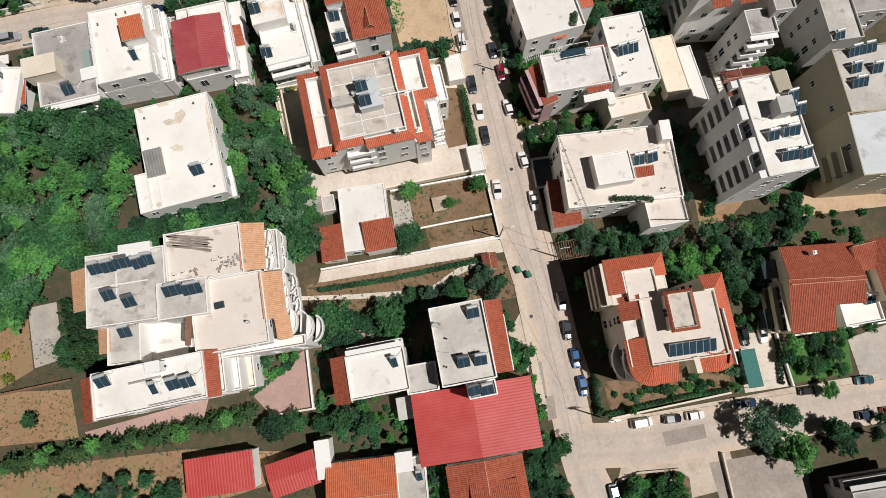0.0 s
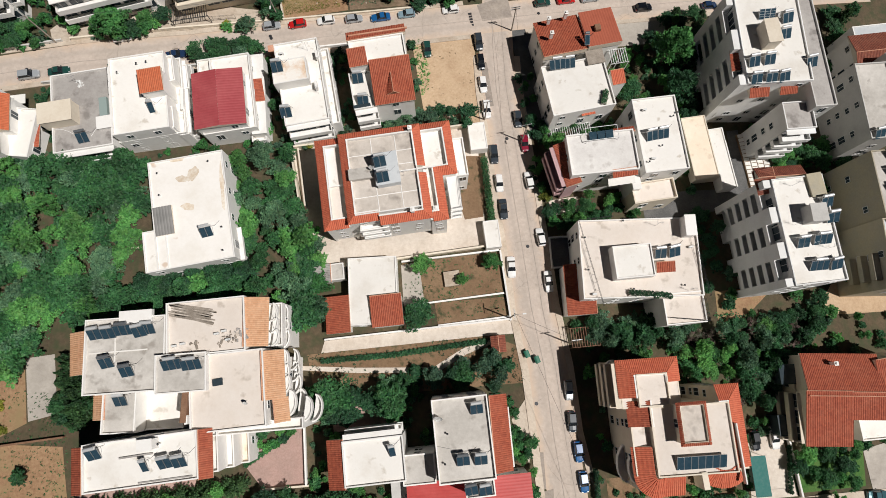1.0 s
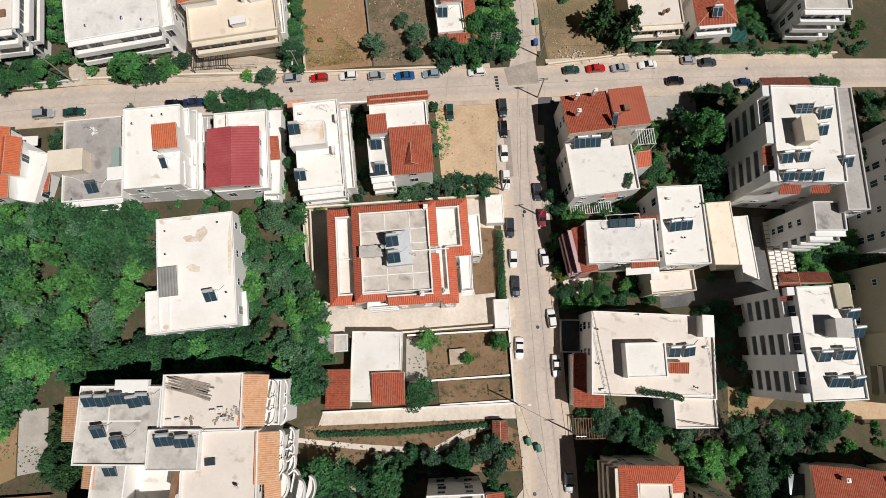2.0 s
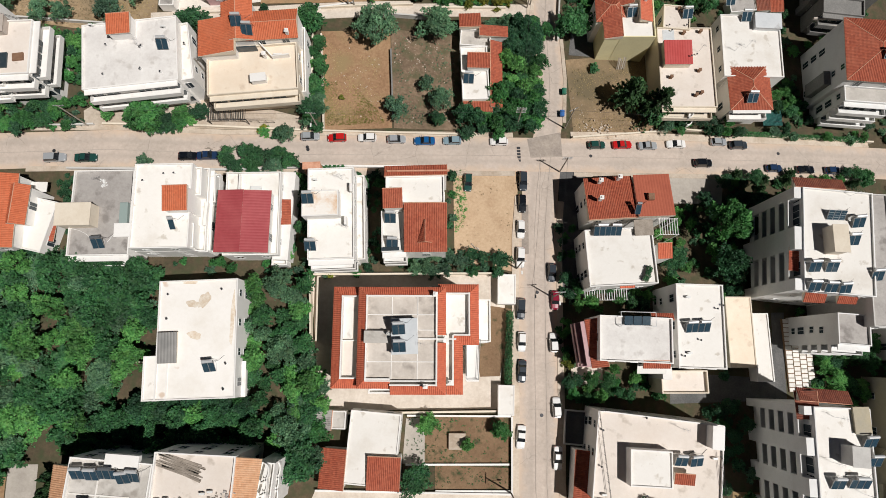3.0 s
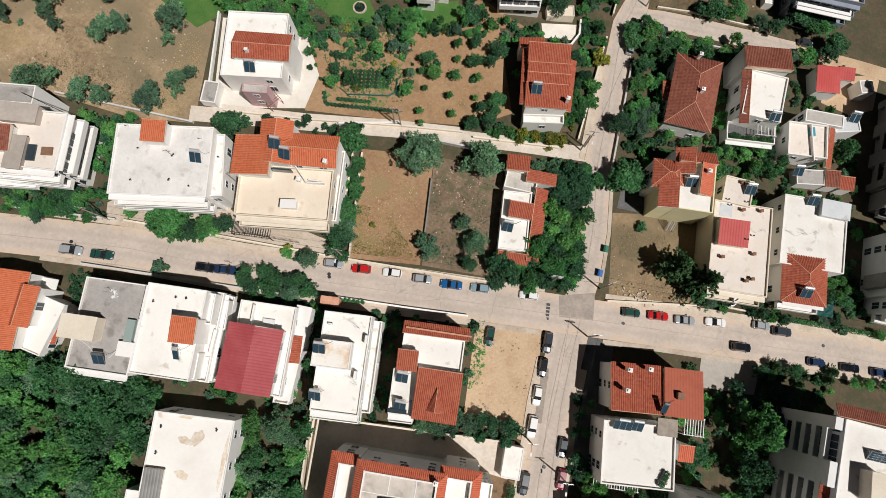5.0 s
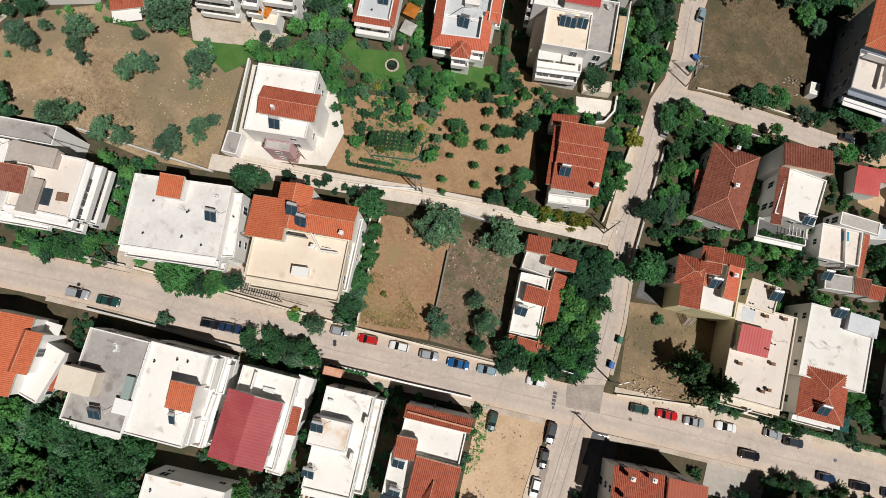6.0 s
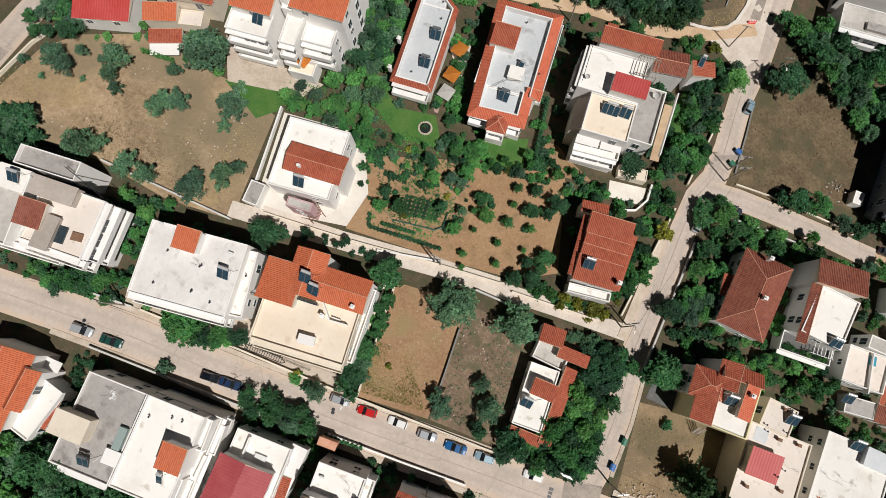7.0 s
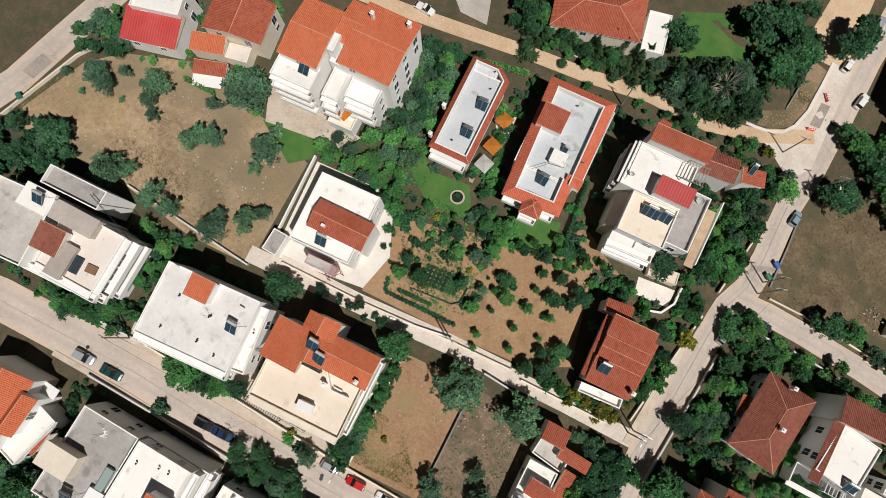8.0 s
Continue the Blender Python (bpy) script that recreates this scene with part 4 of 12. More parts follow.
def plant_data(kind, k):
    """Trunk and crown meshes of a plant of crown radius 1 and height 2, built once for each kind and shape."""
    if (kind, k) in PLANTS:
        return PLANTS[kind, k]
    rng = random.Random(hash_of(kind) + 17 * k)
    wood, crown = bmesh.new(), bmesh.new()
    if kind == "conifer":
        tube(wood, (0, 0, -0.3), (0.02, 0, 2.0), 0.07, 7, 0.01)
        for tier in range(13):
            z = 0.35 + 1.55 * tier / 13
            r = 1.05 - 0.92 * tier / 13
            for j in range(7):
                a = j * math.tau / 7 + tier * 0.61 + rng.uniform(-0.3, 0.3)
                rr = r * rng.uniform(0.55, 1.25)
                tip = Vector((rr * math.cos(a), rr * math.sin(a), z - 0.12))
                tube(wood, (0, 0, z), tip, 0.018, 3, 0.004)
                for i in range(8):
                    c = tip * (0.18 + 0.118 * i)
                    s = 0.085 * (1.2 - 0.12 * i)
                    leaf_cloud(crown, (c.x, c.y, z - 0.015 * i), s, s, 0.04, 5 if k < 4 else 2, 0.072 if k < 4 else 0.11, rng)
    elif kind == "cypress":
        tube(wood, (0, 0, -0.3), (0, 0, 1.9), 0.07, 6, 0.01)
        for j in range(46):
            z = 0.1 + 1.85 * j / 46
            r = 0.9 * min(1, 1.25 - abs(z - 0.75) * 0.9) * (1 if z < 1.3 else (2.05 - z) / 0.75)
            a = rng.uniform(0, 6.3)
            leaf_cloud(crown, (0.5 * r * math.cos(a), 0.5 * r * math.sin(a), z), 0.55 * r, 0.55 * r, 0.12, 26, 0.12, rng)
    elif kind == "dead":
        tube(wood, (0, 0, -0.3), (0.03, 0.02, 1.0), 0.07, 7, 0.04)
        for j in range(26):
            a = rng.uniform(0, 6.3)
            r = rng.uniform(0.5, 1.0)
            p = Vector((0.03, 0.02, rng.uniform(0.6, 1.0)))
            q = Vector((0.5 * r * math.cos(a), 0.5 * r * math.sin(a), rng.uniform(1.2, 1.6)))
            tube(wood, p, q, 0.02, 4, 0.012)
            for i in range(5):
                b = a + rng.uniform(-0.5, 0.5)
                tube(wood, q, q + Vector((0.5 * r * math.cos(b), 0.5 * r * math.sin(b), rng.uniform(0.0, 0.4))), 0.010, 3, 0.003)
    else:
        shrub = kind.startswith("shrub")
        lobes = {"broad": 14, "bright": 14, "olive": 14, "round": 10}.get(kind, 7)
        foot = 0.25 if shrub else 0.75
        tube(wood, (0, 0, -0.4), (rng.uniform(-0.08, 0.08), rng.uniform(-0.08, 0.08), foot), 0.075, 7, 0.05)
        for j in range(lobes):
            a = j * 2.399 + rng.uniform(-0.35, 0.35)
            ring = math.sqrt((j + 0.4) / lobes)
            far = ring * (rng.uniform(0.45, 1.0) if kind == "olive" else rng.uniform(0.52, 0.90))
            if kind in ("shrub", "round"):
                far *= 0.75
            z = (0.7 if shrub else 1.62) - 0.62 * ring * ring * (0.6 if shrub else 1.0) + rng.uniform(-0.2, 0.18)
            p = Vector((far * math.cos(a), far * math.sin(a), z))
            tube(wood, (0, 0, foot * 0.85), p, 0.035, 3, 0.012)
            r = rng.uniform(0.22, 0.40) * (1.15 if kind in ("round", "shrub") else 1.0)
            n = 112 if not shrub else 48
            size = 0.074 if kind == "olive" else 0.086 if not shrub else 0.165
            if k >= 4:
                n, size = n // 2, size * 1.4
            leaf_cloud(crown, p, r, r * rng.uniform(0.8, 1.1), r * 0.72, n, size, rng, 0.75)
            for i in range(3):
                b = rng.uniform(0, 6.3)
                q = p + Vector((1.15 * r * math.cos(b), 1.15 * r * math.sin(b), rng.uniform(-0.2, 0.15)))
                leaf_cloud(crown, q, r * 0.42, r * 0.42, r * 0.32, n // 6, 0.85 * size, rng, 0.5)
    out = []
    for name, bm in (("trunk", wood), ("crown", crown)):
        data = bpy.data.meshes.new(name)
        bm.to_mesh(data)
        bm.free()
        out.append(data)
    PLANTS[kind, k] = out
    return out


def hash_of(text):
    return sum(ord(c) * (j + 3) for j, c in enumerate(text))


LEAVES = {"broad": "leaf", "bright": "leaf_bright", "olive": "leaf_olive", "conifer": "leaf_dark", "cypress": "leaf_dark", "round": "leaf_bright", "shrub": "leaf", "shrub_bright": "leaf_bright", "shrub_yellow": "leaf_yellow", "shrub_pink": "leaf_pink", "shrub_olive": "leaf_olive", "dead": "bare_twig"}
SAYS = {"broad": ("tree", "leafy green broadleaf tree with a dense uneven crown", "tree"), "bright": ("tree", "fresh green leafy tree in a garden", "tree"),
        "olive": ("olive_tree", "grey-green olive tree with an open uneven crown", "tree"), "conifer": ("conifer_tree", "dark green conifer with spreading tiers of branches", "tree"),
        "cypress": ("cypress_tree", "narrow dark green cypress tree", "tree"), "round": ("fruit_tree", "small round green fruit tree on bare soil", "tree"),
        "shrub": ("shrub", "low dense green garden shrub", "shrub"), "shrub_bright": ("shrub", "bright green leafy garden shrub", "shrub"), "shrub_yellow": ("shrub", "yellow-green rounded garden shrub", "shrub"),
        "shrub_pink": ("oleander_shrub", "oleander shrub with faded pink flowers", "shrub"), "shrub_olive": ("shrub", "grey-green wild shrub on dry ground", "shrub"), "dead": ("bare_tree", "bare leafless tree with pale grey branches", "tree")}
COUNT = [0]


def plant(kind, x, y, r, h=None, z=None):
    """A plant of crown radius r and height h at x, y."""
    COUNT[0] += 1
    k = COUNT[0] % 4 + (4 if r < 1.75 else 0)
    data = plant_data(kind, k)
    if not data[0].materials:
        data[0].materials.append(M["bare_twig" if kind == "dead" else "bark"])
        if len(data[1].vertices):
            data[1].materials.append(M[LEAVES[kind]])
    name, label, cat = SAYS[kind]
    shrub = kind.startswith("shrub")
    if h is None:
        h = 1.3 * r if shrub else (1.55 * r + 1.2)
    ob = thing(name, label, cat, x, y, z, "planting")
    ob.rotation_euler = (0, 0, COUNT[0] * 2.4)
    ob.scale = (r, r, h / (1.0 if shrub else 2.0))
    part("stem" if shrub else "trunk", None, None, ob, data=data[0])
    if len(data[1].vertices):
        part("foliage" if shrub else "crown", None, None, ob, data=data[1])


def inside(x, y, pts):
    hit = False
    for (a, b), (c, d) in zip(pts, pts[1:] + pts[:1]):
        if (b > y) != (d > y) and x < a + (c - a) * (y - b) / (d - b):
            hit = not hit
    return hit


def clear_of_all(x, y, r):
    """Whether a plant of radius r keeps clear of buildings, streets and paved yards."""
    for a, b, c, s, hw, hd in FOOT:
        u, v = (x - a) * c + (y - b) * s, (y - b) * c - (x - a) * s
        if abs(u) < hw + 0.5 * r and abs(v) < hd + 0.5 * r:
            return False
    return all((x - a) ** 2 + (y - b) ** 2 > (h + 0.4 * r) ** 2 for a, b, h in TRACKS) and not any(inside(x, y, p) for p in YARDS)


def woodland(places, name="woodland", label="dense dark green woodland of mixed broadleaf trees", category="woodland"):
    """Plants that nobody could count, joined into one mesh of stems and one of foliage."""
    ob = thing(name, label, category, places[0][1], places[0][2], None, kind="stuff")
    L = ob.location
    keys = sorted({LEAVES[c[0]] for c in places})
    for which, name in ((0, "stems"), (1, "canopy")):
        co, faces, slots, base = [], [], [], 0
        for k, (kind, x, y, r) in enumerate(places):
            data = plant_data(kind, k % 4 + (4 if r < 3.1 else 0))[which]
            v = np.empty(len(data.vertices) * 3)
            data.vertices.foreach_get("co", v)
            h = 1.3 * r if kind.startswith("shrub") else (1.55 * r + 1.2) / 2 * (0.7 + 0.8 * (k * 0.618 % 1.0))
            m = pose(x - L.x, y - L.y, ground_z(x, y) - L.z, 0, 0, k * 137) @ Matrix.Diagonal((r, r, h, 1))
            m = np.array(m)
            co.append(v.reshape(-1, 3) @ m[:3, :3].T + m[:3, 3])
            faces += [[base + i for i in p.vertices] for p in data.polygons]
            slots += [keys.index(LEAVES[kind])] * len(data.polygons)
            base += len(data.vertices)
        data = bpy.data.meshes.new(name)
        data.from_pydata(np.concatenate(co).tolist(), [], faces)
        for key in keys if which else ["bark"] * len(keys):
            data.materials.append(M[key])
        data.polygons.foreach_set("material_index", slots)
        part(name, None, None, ob, data=data)


def thicket(kinds, pts, n, r0, r1, gap=0.7, seed=1, joined=False, garden=False):
    """n plants of the given kinds scattered in a polygon, no two closer than gap times their radii."""
    rng = random.Random(seed)
    xs, ys = [p[0] for p in pts], [p[1] for p in pts]
    got, chosen = [], []
    for _ in range(n * 30):
        if len(got) >= n:
            break
        x, y, r = rng.uniform(min(xs), max(xs)), rng.uniform(min(ys), max(ys)), rng.uniform(r0, r1)
        if inside(x, y, pts) and (not garden or clear_of_all(x, y, r)) and all((x - a) ** 2 + (y - b) ** 2 > (gap * (r + c)) ** 2 for a, b, c in got):
            got.append((x, y, r))
            chosen.append((rng.choice(kinds), x, y, r))
    if garden:
        woodland(chosen, "garden_greenery", "dense mixed garden shrubs and small trees round houses", "greenery")
    elif joined:
        woodland(chosen)
    else:
        for c in chosen:
            plant(*c)


def hedge(pts, wide, high, mat="leaf", label="clipped dense green garden hedge"):
    """A hedge along a line: leaf sprays round woody stems."""
    rng = random.Random(int(abs(pts[0][0]) * 10))
    x0, y0 = pts[0]
    ob = thing("hedge", label, "hedge", x0, y0, None, "planting")
    base = ob.location.z
    stem, leaf = bmesh.new(), bmesh.new()
    for (a, b), (c, d) in zip(pts, pts[1:]):
        long = math.hypot(c - a, d - b)
        for k in range(max(1, int(long / 0.8))):
            s = (k + 0.5) / max(1, int(long / 0.8))
            x, y = a + (c - a) * s, b + (d - b) * s
            z = ground_z(x, y) - base
            tube(stem, (x - x0, y - y0, z - 0.2), (x - x0, y - y0, z + 0.7 * high), 0.05, 4, 0.02)
            leaf_cloud(leaf, (x - x0, y - y0, z + 0.55 * high), 0.62 * max(0.7, wide / 2 + 0.15), 0.62 * max(0.7, wide / 2 + 0.15), 0.5 * high, 90, 0.2, rng, 0.3)
    part("stem", stem, "bark", ob)
    part("foliage", leaf, mat, ob)


# ---- ground ----
def drape(pts, lift, mat, name, label, category="ground", kind="structure"):
    """A flat-lying polygon laid over the land."""
    if name in ("courtyard", "driveway", "vacant_lot", "lawn", "forecourt", "terrace", "concrete_pad", "vacant_plot"):
        YARDS.append(pts)
    bm = bmesh.new()
    bm.faces.new([bm.verts.new((x, y, 0)) for x, y in pts])
    bmesh.ops.triangulate(bm, faces=bm.faces[:])
    for _ in range(5):
        long = [e for e in bm.edges if e.calc_length() > 5.0]
        if not long:
            break
        bmesh.ops.subdivide_edges(bm, edges=long, cuts=1)
        bmesh.ops.triangulate(bm, faces=bm.faces[:])
    bmesh.ops.recalc_face_normals(bm, faces=bm.faces[:])
    if sum(f.normal.z for f in bm.faces) < 0:
        bmesh.ops.reverse_faces(bm, faces=bm.faces[:])
    for v in bm.verts:
        v.co.z = ground_z(v.co.x, v.co.y) + lift
    return solid(name, bm, mat, label, category, kind)


def along(pts, step):
    out = []
    for (a, b), (c, d) in zip(pts, pts[1:]):
        n = max(1, round(math.hypot(c - a, d - b) / step))
        out += [(a + (c - a) * k / n, b + (d - b) * k / n) for k in range(n)]
    return out + [pts[-1]]


def ribbon(pts, offset0, offset1, lift, mat, name, label, category="road", thick=0.3, kind="structure"):
    """A strip of road or pavement along a line, between two offsets to its right."""
    line = [Vector(p) for p in along(pts, 3.0)]
    if category == "road":
        TRACKS.extend((p.x, p.y, offset1 + 0.4) for p in line)
    bm = bmesh.new()
    uvl = bm.loops.layers.uv.verify()
    rows, across = [], (-1.0, -1.0, 1.0, 1.0)
    for k, p in enumerate(line):
        t = (line[min(k + 1, len(line) - 1)] - line[max(k - 1, 0)]).normalized()
        n = Vector((t.y, -t.x))
        row = []
        for off, dz in ((offset0, -thick), (offset0, 0), (offset1, 0), (offset1, -thick)):
            q = p + n * off
            row.append(bm.verts.new((q.x, q.y, ground_z(q.x, q.y) + lift + dz)))
        rows.append(row)
    for a, b in zip(rows, rows[1:]):
        for j in range(3):
            f = bm.faces.new((a[j], b[j], b[j + 1], a[j + 1]))
            for loop, u in zip(f.loops, (across[j], across[j], across[j + 1], across[j + 1])):
                loop[uvl].uv = (u, loop.vert.co.y)
    bmesh.ops.recalc_face_normals(bm, faces=bm.faces[:])
    return solid(name, bm, mat, label, category, kind)


def garden_wall(pts, high=1.2, thick=0.25, mat="white", label="low plastered garden wall along a plot", cap=True):
    x0, y0 = pts[0]
    ob = thing("garden_wall", label, "garden wall", x0, y0, None, "garden walls")
    for (a, b), (c, d) in zip(pts, pts[1:]):
        long, turn = math.hypot(c - a, d - b), math.degrees(math.atan2(d - b, c - a))
        n = max(1, round(long / 9))
        for k in range(n):
            s = (k + 0.5) / n
            x, y = a + (c - a) * s, b + (d - b) * s
            g = ground_z(x, y) - ob.location.z
            slope = math.degrees(math.atan2(ground_z(c, d) - ground_z(a, b), long))
            bm = bmesh.new()
            m = pose(x - x0, y - y0, g, 0, -slope, turn)
            box(bm, long / n + 0.004, thick, -0.6, high, m)
            if cap:
                box(bm, long / n + 0.004, thick + 0.1, high + 0.002, high + 0.07, m)
            part("section", bm, mat, ob)


def railing(pts, high=1.3, label="thin iron railing fence"):
    x0, y0 = pts[0]
    ob = thing("railing", label, "fence", x0, y0, None, "fences")
    for (a, b), (c, d) in zip(pts, pts[1:]):
        long = math.hypot(c - a, d - b)
        n = max(1, round(long / 1.5))
        for k in range(n + 1):
            x, y = a + (c - a) * k / n - x0, b + (d - b) * k / n - y0
            g = ground_z(x + x0, y + y0) - ob.location.z
            bm = bmesh.new()
            tube(bm, (x, y, g - 0.2), (x, y, g + high), 0.035, 4)
            part("post", bm, "iron", ob)
        for z in (0.3, high):
            bm = bmesh.new()
            g0, g1 = ground_z(a, b) - ob.location.z, ground_z(c, d) - ob.location.z
            tube(bm, (a - x0, b - y0, g0 + z), (c - x0, d - y0, g1 + z), 0.03, 4)
            part("rail", bm, "iron", ob)


def pole(x, y, h=10.0, turn=0.0, arms=2, lamp=False):
    ob = thing("utility_pole", "weathered wooden utility pole with crossarms at the roadside", "utility pole", x, y, None, "utility poles")
    ob.rotation_euler = (0, 0, radians(turn))
    bm = bmesh.new()
    tube(bm, (0, 0, -0.5), (0, 0, h), 0.17, 8, 0.11)
    part("shaft", bm, "pole_wood", ob)
    for k in range(arms):
        bm = bmesh.new()
        box(bm, 2.0, 0.12, h - 0.4 - 0.7 * k, h - 0.26 - 0.7 * k, cy=0.14)
        arm = part("crossarm", bm, "steel", ob)
        for j in range(4):
            bm = bmesh.new()
            tube(bm, (-0.9 + 0.6 * j, 0.14, h - 0.26 - 0.7 * k), (-0.9 + 0.6 * j, 0.14, h - 0.08 - 0.7 * k), 0.05, 6)
            part("insulator", bm, "frame", arm)
    if lamp:
        bm = bmesh.new()
        tube(bm, (0, 0, h - 2.2), (0, -1.6, h - 1.5), 0.04, 5)
        a = part("bracket", bm, "steel", ob)
        bm = bmesh.new()
        box(bm, 0.28, 0.7, h - 1.55, h - 1.42, cy=-1.9)
        part("lantern", bm, "frame", a)


def wire(a, b, sag=0.8):
    """A cable between two places in the air."""
    a, b = Vector(a), Vector(b)
    bm = bmesh.new()
    pts = [a.lerp(b, k / 8) - Vector((0, 0, sag * 4 * (k / 8) * (1 - k / 8))) for k in range(9)]
    for p, q in zip(pts, pts[1:]):
        tube(bm, p, q, 0.022, 4)
    bmesh.ops.remove_doubles(bm, verts=bm.verts[:], dist=0.012)
    solid("overhead_cable", bm, "iron", "thin black cable hung between two poles", "cable", group="cables")


def bin_cart(x, y, turn, mat):
    col = "green" if "green" in mat else "blue"
    ob = thing("refuse_bin", "large %s plastic wheeled refuse bin at the kerb" % col, "bin", x, y, None, "bins")
    ob.location.z += 0.05
    ob.rotation_euler = (0, 0, radians(turn))
    bm = bmesh.new()
    box(bm, 1.35, 1.0, 1.1, 0.18, taper=0.12)
    part("tub", bm, mat, ob)
    bm = bmesh.new()
    tube(bm, (-0.7, 0, 1.0), (0.7, 0, 1.0), 0.52, 14)
    bmesh.ops.scale(bm, vec=(1, 1, 0.55), verts=bm.verts[:], space=Matrix.Translation((0, 0, -1.0)))
    part("lid", bm, mat, ob)
    for sx in (-1, 1):
        for sy in (-1, 1):
            bm = bmesh.new()
            tube(bm, (sx * 0.5 - 0.04, sy * 0.35, 0.1), (sx * 0.5 + 0.04, sy * 0.35, 0.1), 0.1, 8)
            part("wheel", bm, "rubber", ob)


# ---- cars ----
PAINT = {"white": (0.78, 0.77, 0.75), "silver": (0.42, 0.44, 0.46), "grey": (0.034, 0.043, 0.054), "black": (0.006, 0.008, 0.012), "blue": (0.012, 0.10, 0.27), "navy": (0.015, 0.035, 0.085), "red": (0.50, 0.015, 0.015), "maroon": (0.22, 0.01, 0.03), "green": (0.015, 0.06, 0.05), "teal": (0.05, 0.13, 0.15), "sky": (0.30, 0.42, 0.48)}
CARS = {}


def loft(bm, rows):
    """Skins a row of cross-sections (x, half width, low z, high z) with rounded shoulders."""
    rings = []
    for x, hw, z0, z1 in rows:
        zs = z0 + 0.72 * (z1 - z0)
        ring = [(hw * 0.9, z0), (hw, z0 + 0.15 * (z1 - z0)), (hw, zs), (hw * 0.93, z1 - 0.03), (hw * 0.72, z1), (0, z1 + 0.015)]
        ring = ring + [(-a, b) for a, b in ring[-2::-1]]
        rings.append([bm.verts.new((x, a, b)) for a, b in ring])
    for a, b in zip(rings, rings[1:]):
        for k in range(len(a)):
            j = (k + 1) % len(a)
            bm.faces.new((a[k], a[j], b[j], b[k]))
    bm.faces.new(rings[0])
    bm.faces.new(rings[-1][::-1])
    bmesh.ops.recalc_face_normals(bm, faces=bm.faces[:])


def car(x, y, turn, colour="white", kind="hatch"):
    """A parked car, nose towards +x at turn 0."""
    z = ground_z(x, y) + 0.04
    m = pose(x, y, z) @ Matrix.Rotation(math.atan(ground_z(x, y + 1) - ground_z(x, y)), 4, "X") @ Matrix.Rotation(-math.atan(ground_z(x + 1, y) - ground_z(x, y)), 4, "Y") @ pose(0, 0, 0, 0, 0, turn)
    if (colour, kind) in CARS:
        return copy_thing(CARS[colour, kind], m)
    word = {"hatch": "hatchback", "sedan": "saloon car", "van": "van", "pickup": "pickup truck", "suv": "tall estate car"}[kind]
    ob = new("parked_" + {"hatch": "car", "sedan": "car", "van": "van", "pickup": "pickup", "suv": "car"}[kind])
    tagged(ob, "parked %s %s at the side of the street" % (colour, word), "van" if kind == "van" else "car", "parked cars")
    ob.matrix_basis = m
    paint = "paint_" + colour
    if paint not in M:
        M[paint] = plain(paint, PAINT[colour], 0.2, 0.25 if colour in ("silver", "sky", "teal") else 0.0, 0.5, 0.01)
    long = {"hatch": 3.95, "sedan": 4.45, "van": 4.5, "pickup": 4.9, "suv": 4.35}[kind]
    wide = {"hatch": 0.83, "sedan": 0.86, "van": 0.9, "pickup": 0.88, "suv": 0.89}[kind]
    h = long / 2
    hood = {"hatch": 0.86, "sedan": 0.88, "van": 1.0, "pickup": 0.95, "suv": 0.98}[kind]
    tail = {"hatch": 0.92, "sedan": 0.94, "van": 1.05, "pickup": 0.75, "suv": 1.0}[kind]
    bm = bmesh.new()
    loft(bm, [(-h, wide * 0.80, 0.32, tail - 0.22), (-h + 0.14, wide * 0.95, 0.24, tail - 0.05), (-h + 0.6, wide, 0.2, tail), (0, wide, 0.2, hood + 0.04), (h - 1.25, wide, 0.2, hood), (h - 0.4, wide * 0.96, 0.22, hood - 0.12), (h - 0.1, wide * 0.86, 0.27, hood - 0.26), (h, wide * 0.72, 0.34, hood - 0.36)])
    body = part("body", bm, paint, ob)
    back, front = {"hatch": (-h + 0.22, h - 1.15), "sedan": (-h + 0.85, h - 1.3), "van": (-h + 0.12, h - 0.85), "pickup": (-0.35, h - 1.25), "suv": (-h + 0.2, h - 1.2)}[kind]
    top = {"hatch": 1.47, "sedan": 1.43, "van": 1.85, "pickup": 1.7, "suv": 1.65}[kind]
    slope_b, slope_f = (0.32, 0.72) if kind != "sedan" else (0.6, 0.8)
    bm = bmesh.new()
    low, up = wide * 0.93, wide * 0.74
    zz = hood - 0.02
    v = [bm.verts.new(c) for c in ((back, -low, zz), (front, -low, zz), (front, low, zz), (back, low, zz), (back + slope_b, -up, top), (front - slope_f, -up, top), (front - slope_f, up, top), (back + slope_b, up, top))]
    for q in ((4, 5, 6, 7), (0, 1, 5, 4), (1, 2, 6, 5), (2, 3, 7, 6), (3, 0, 4, 7)):
        bm.faces.new([v[k] for k in q])
    bmesh.ops.bevel(bm, geom=bm.edges[:], offset=0.05, segments=2, affect="EDGES")
    part("glazing", bm, "car_glass", ob)
    bm = bmesh.new()
    box(bm, front - slope_f - back - slope_b + 0.1, 2 * up + 0.06, top - 0.015, top + 0.035, cx=(front - slope_f + back + slope_b) / 2, taper=0.05)
    part("roof", bm, paint, ob)
    for s in (-1, 1):
        bm = bmesh.new()
        rim = []
        for (xa, za), (xb, zb) in zip(((front, zz), (front - slope_f, top), (back + slope_b, top), (back, zz)), ((front - 0.16, zz), (front - slope_f - 0.06, top - 0.1), (back + slope_b + 0.06, top - 0.1), (back + 0.14, zz))):
            rim.append([bm.verts.new((xx, s * (low + (up - low) * (z_ - zz) / (top - zz) + 0.03), z_)) for xx, z_ in ((xa, za), (xb, zb))])
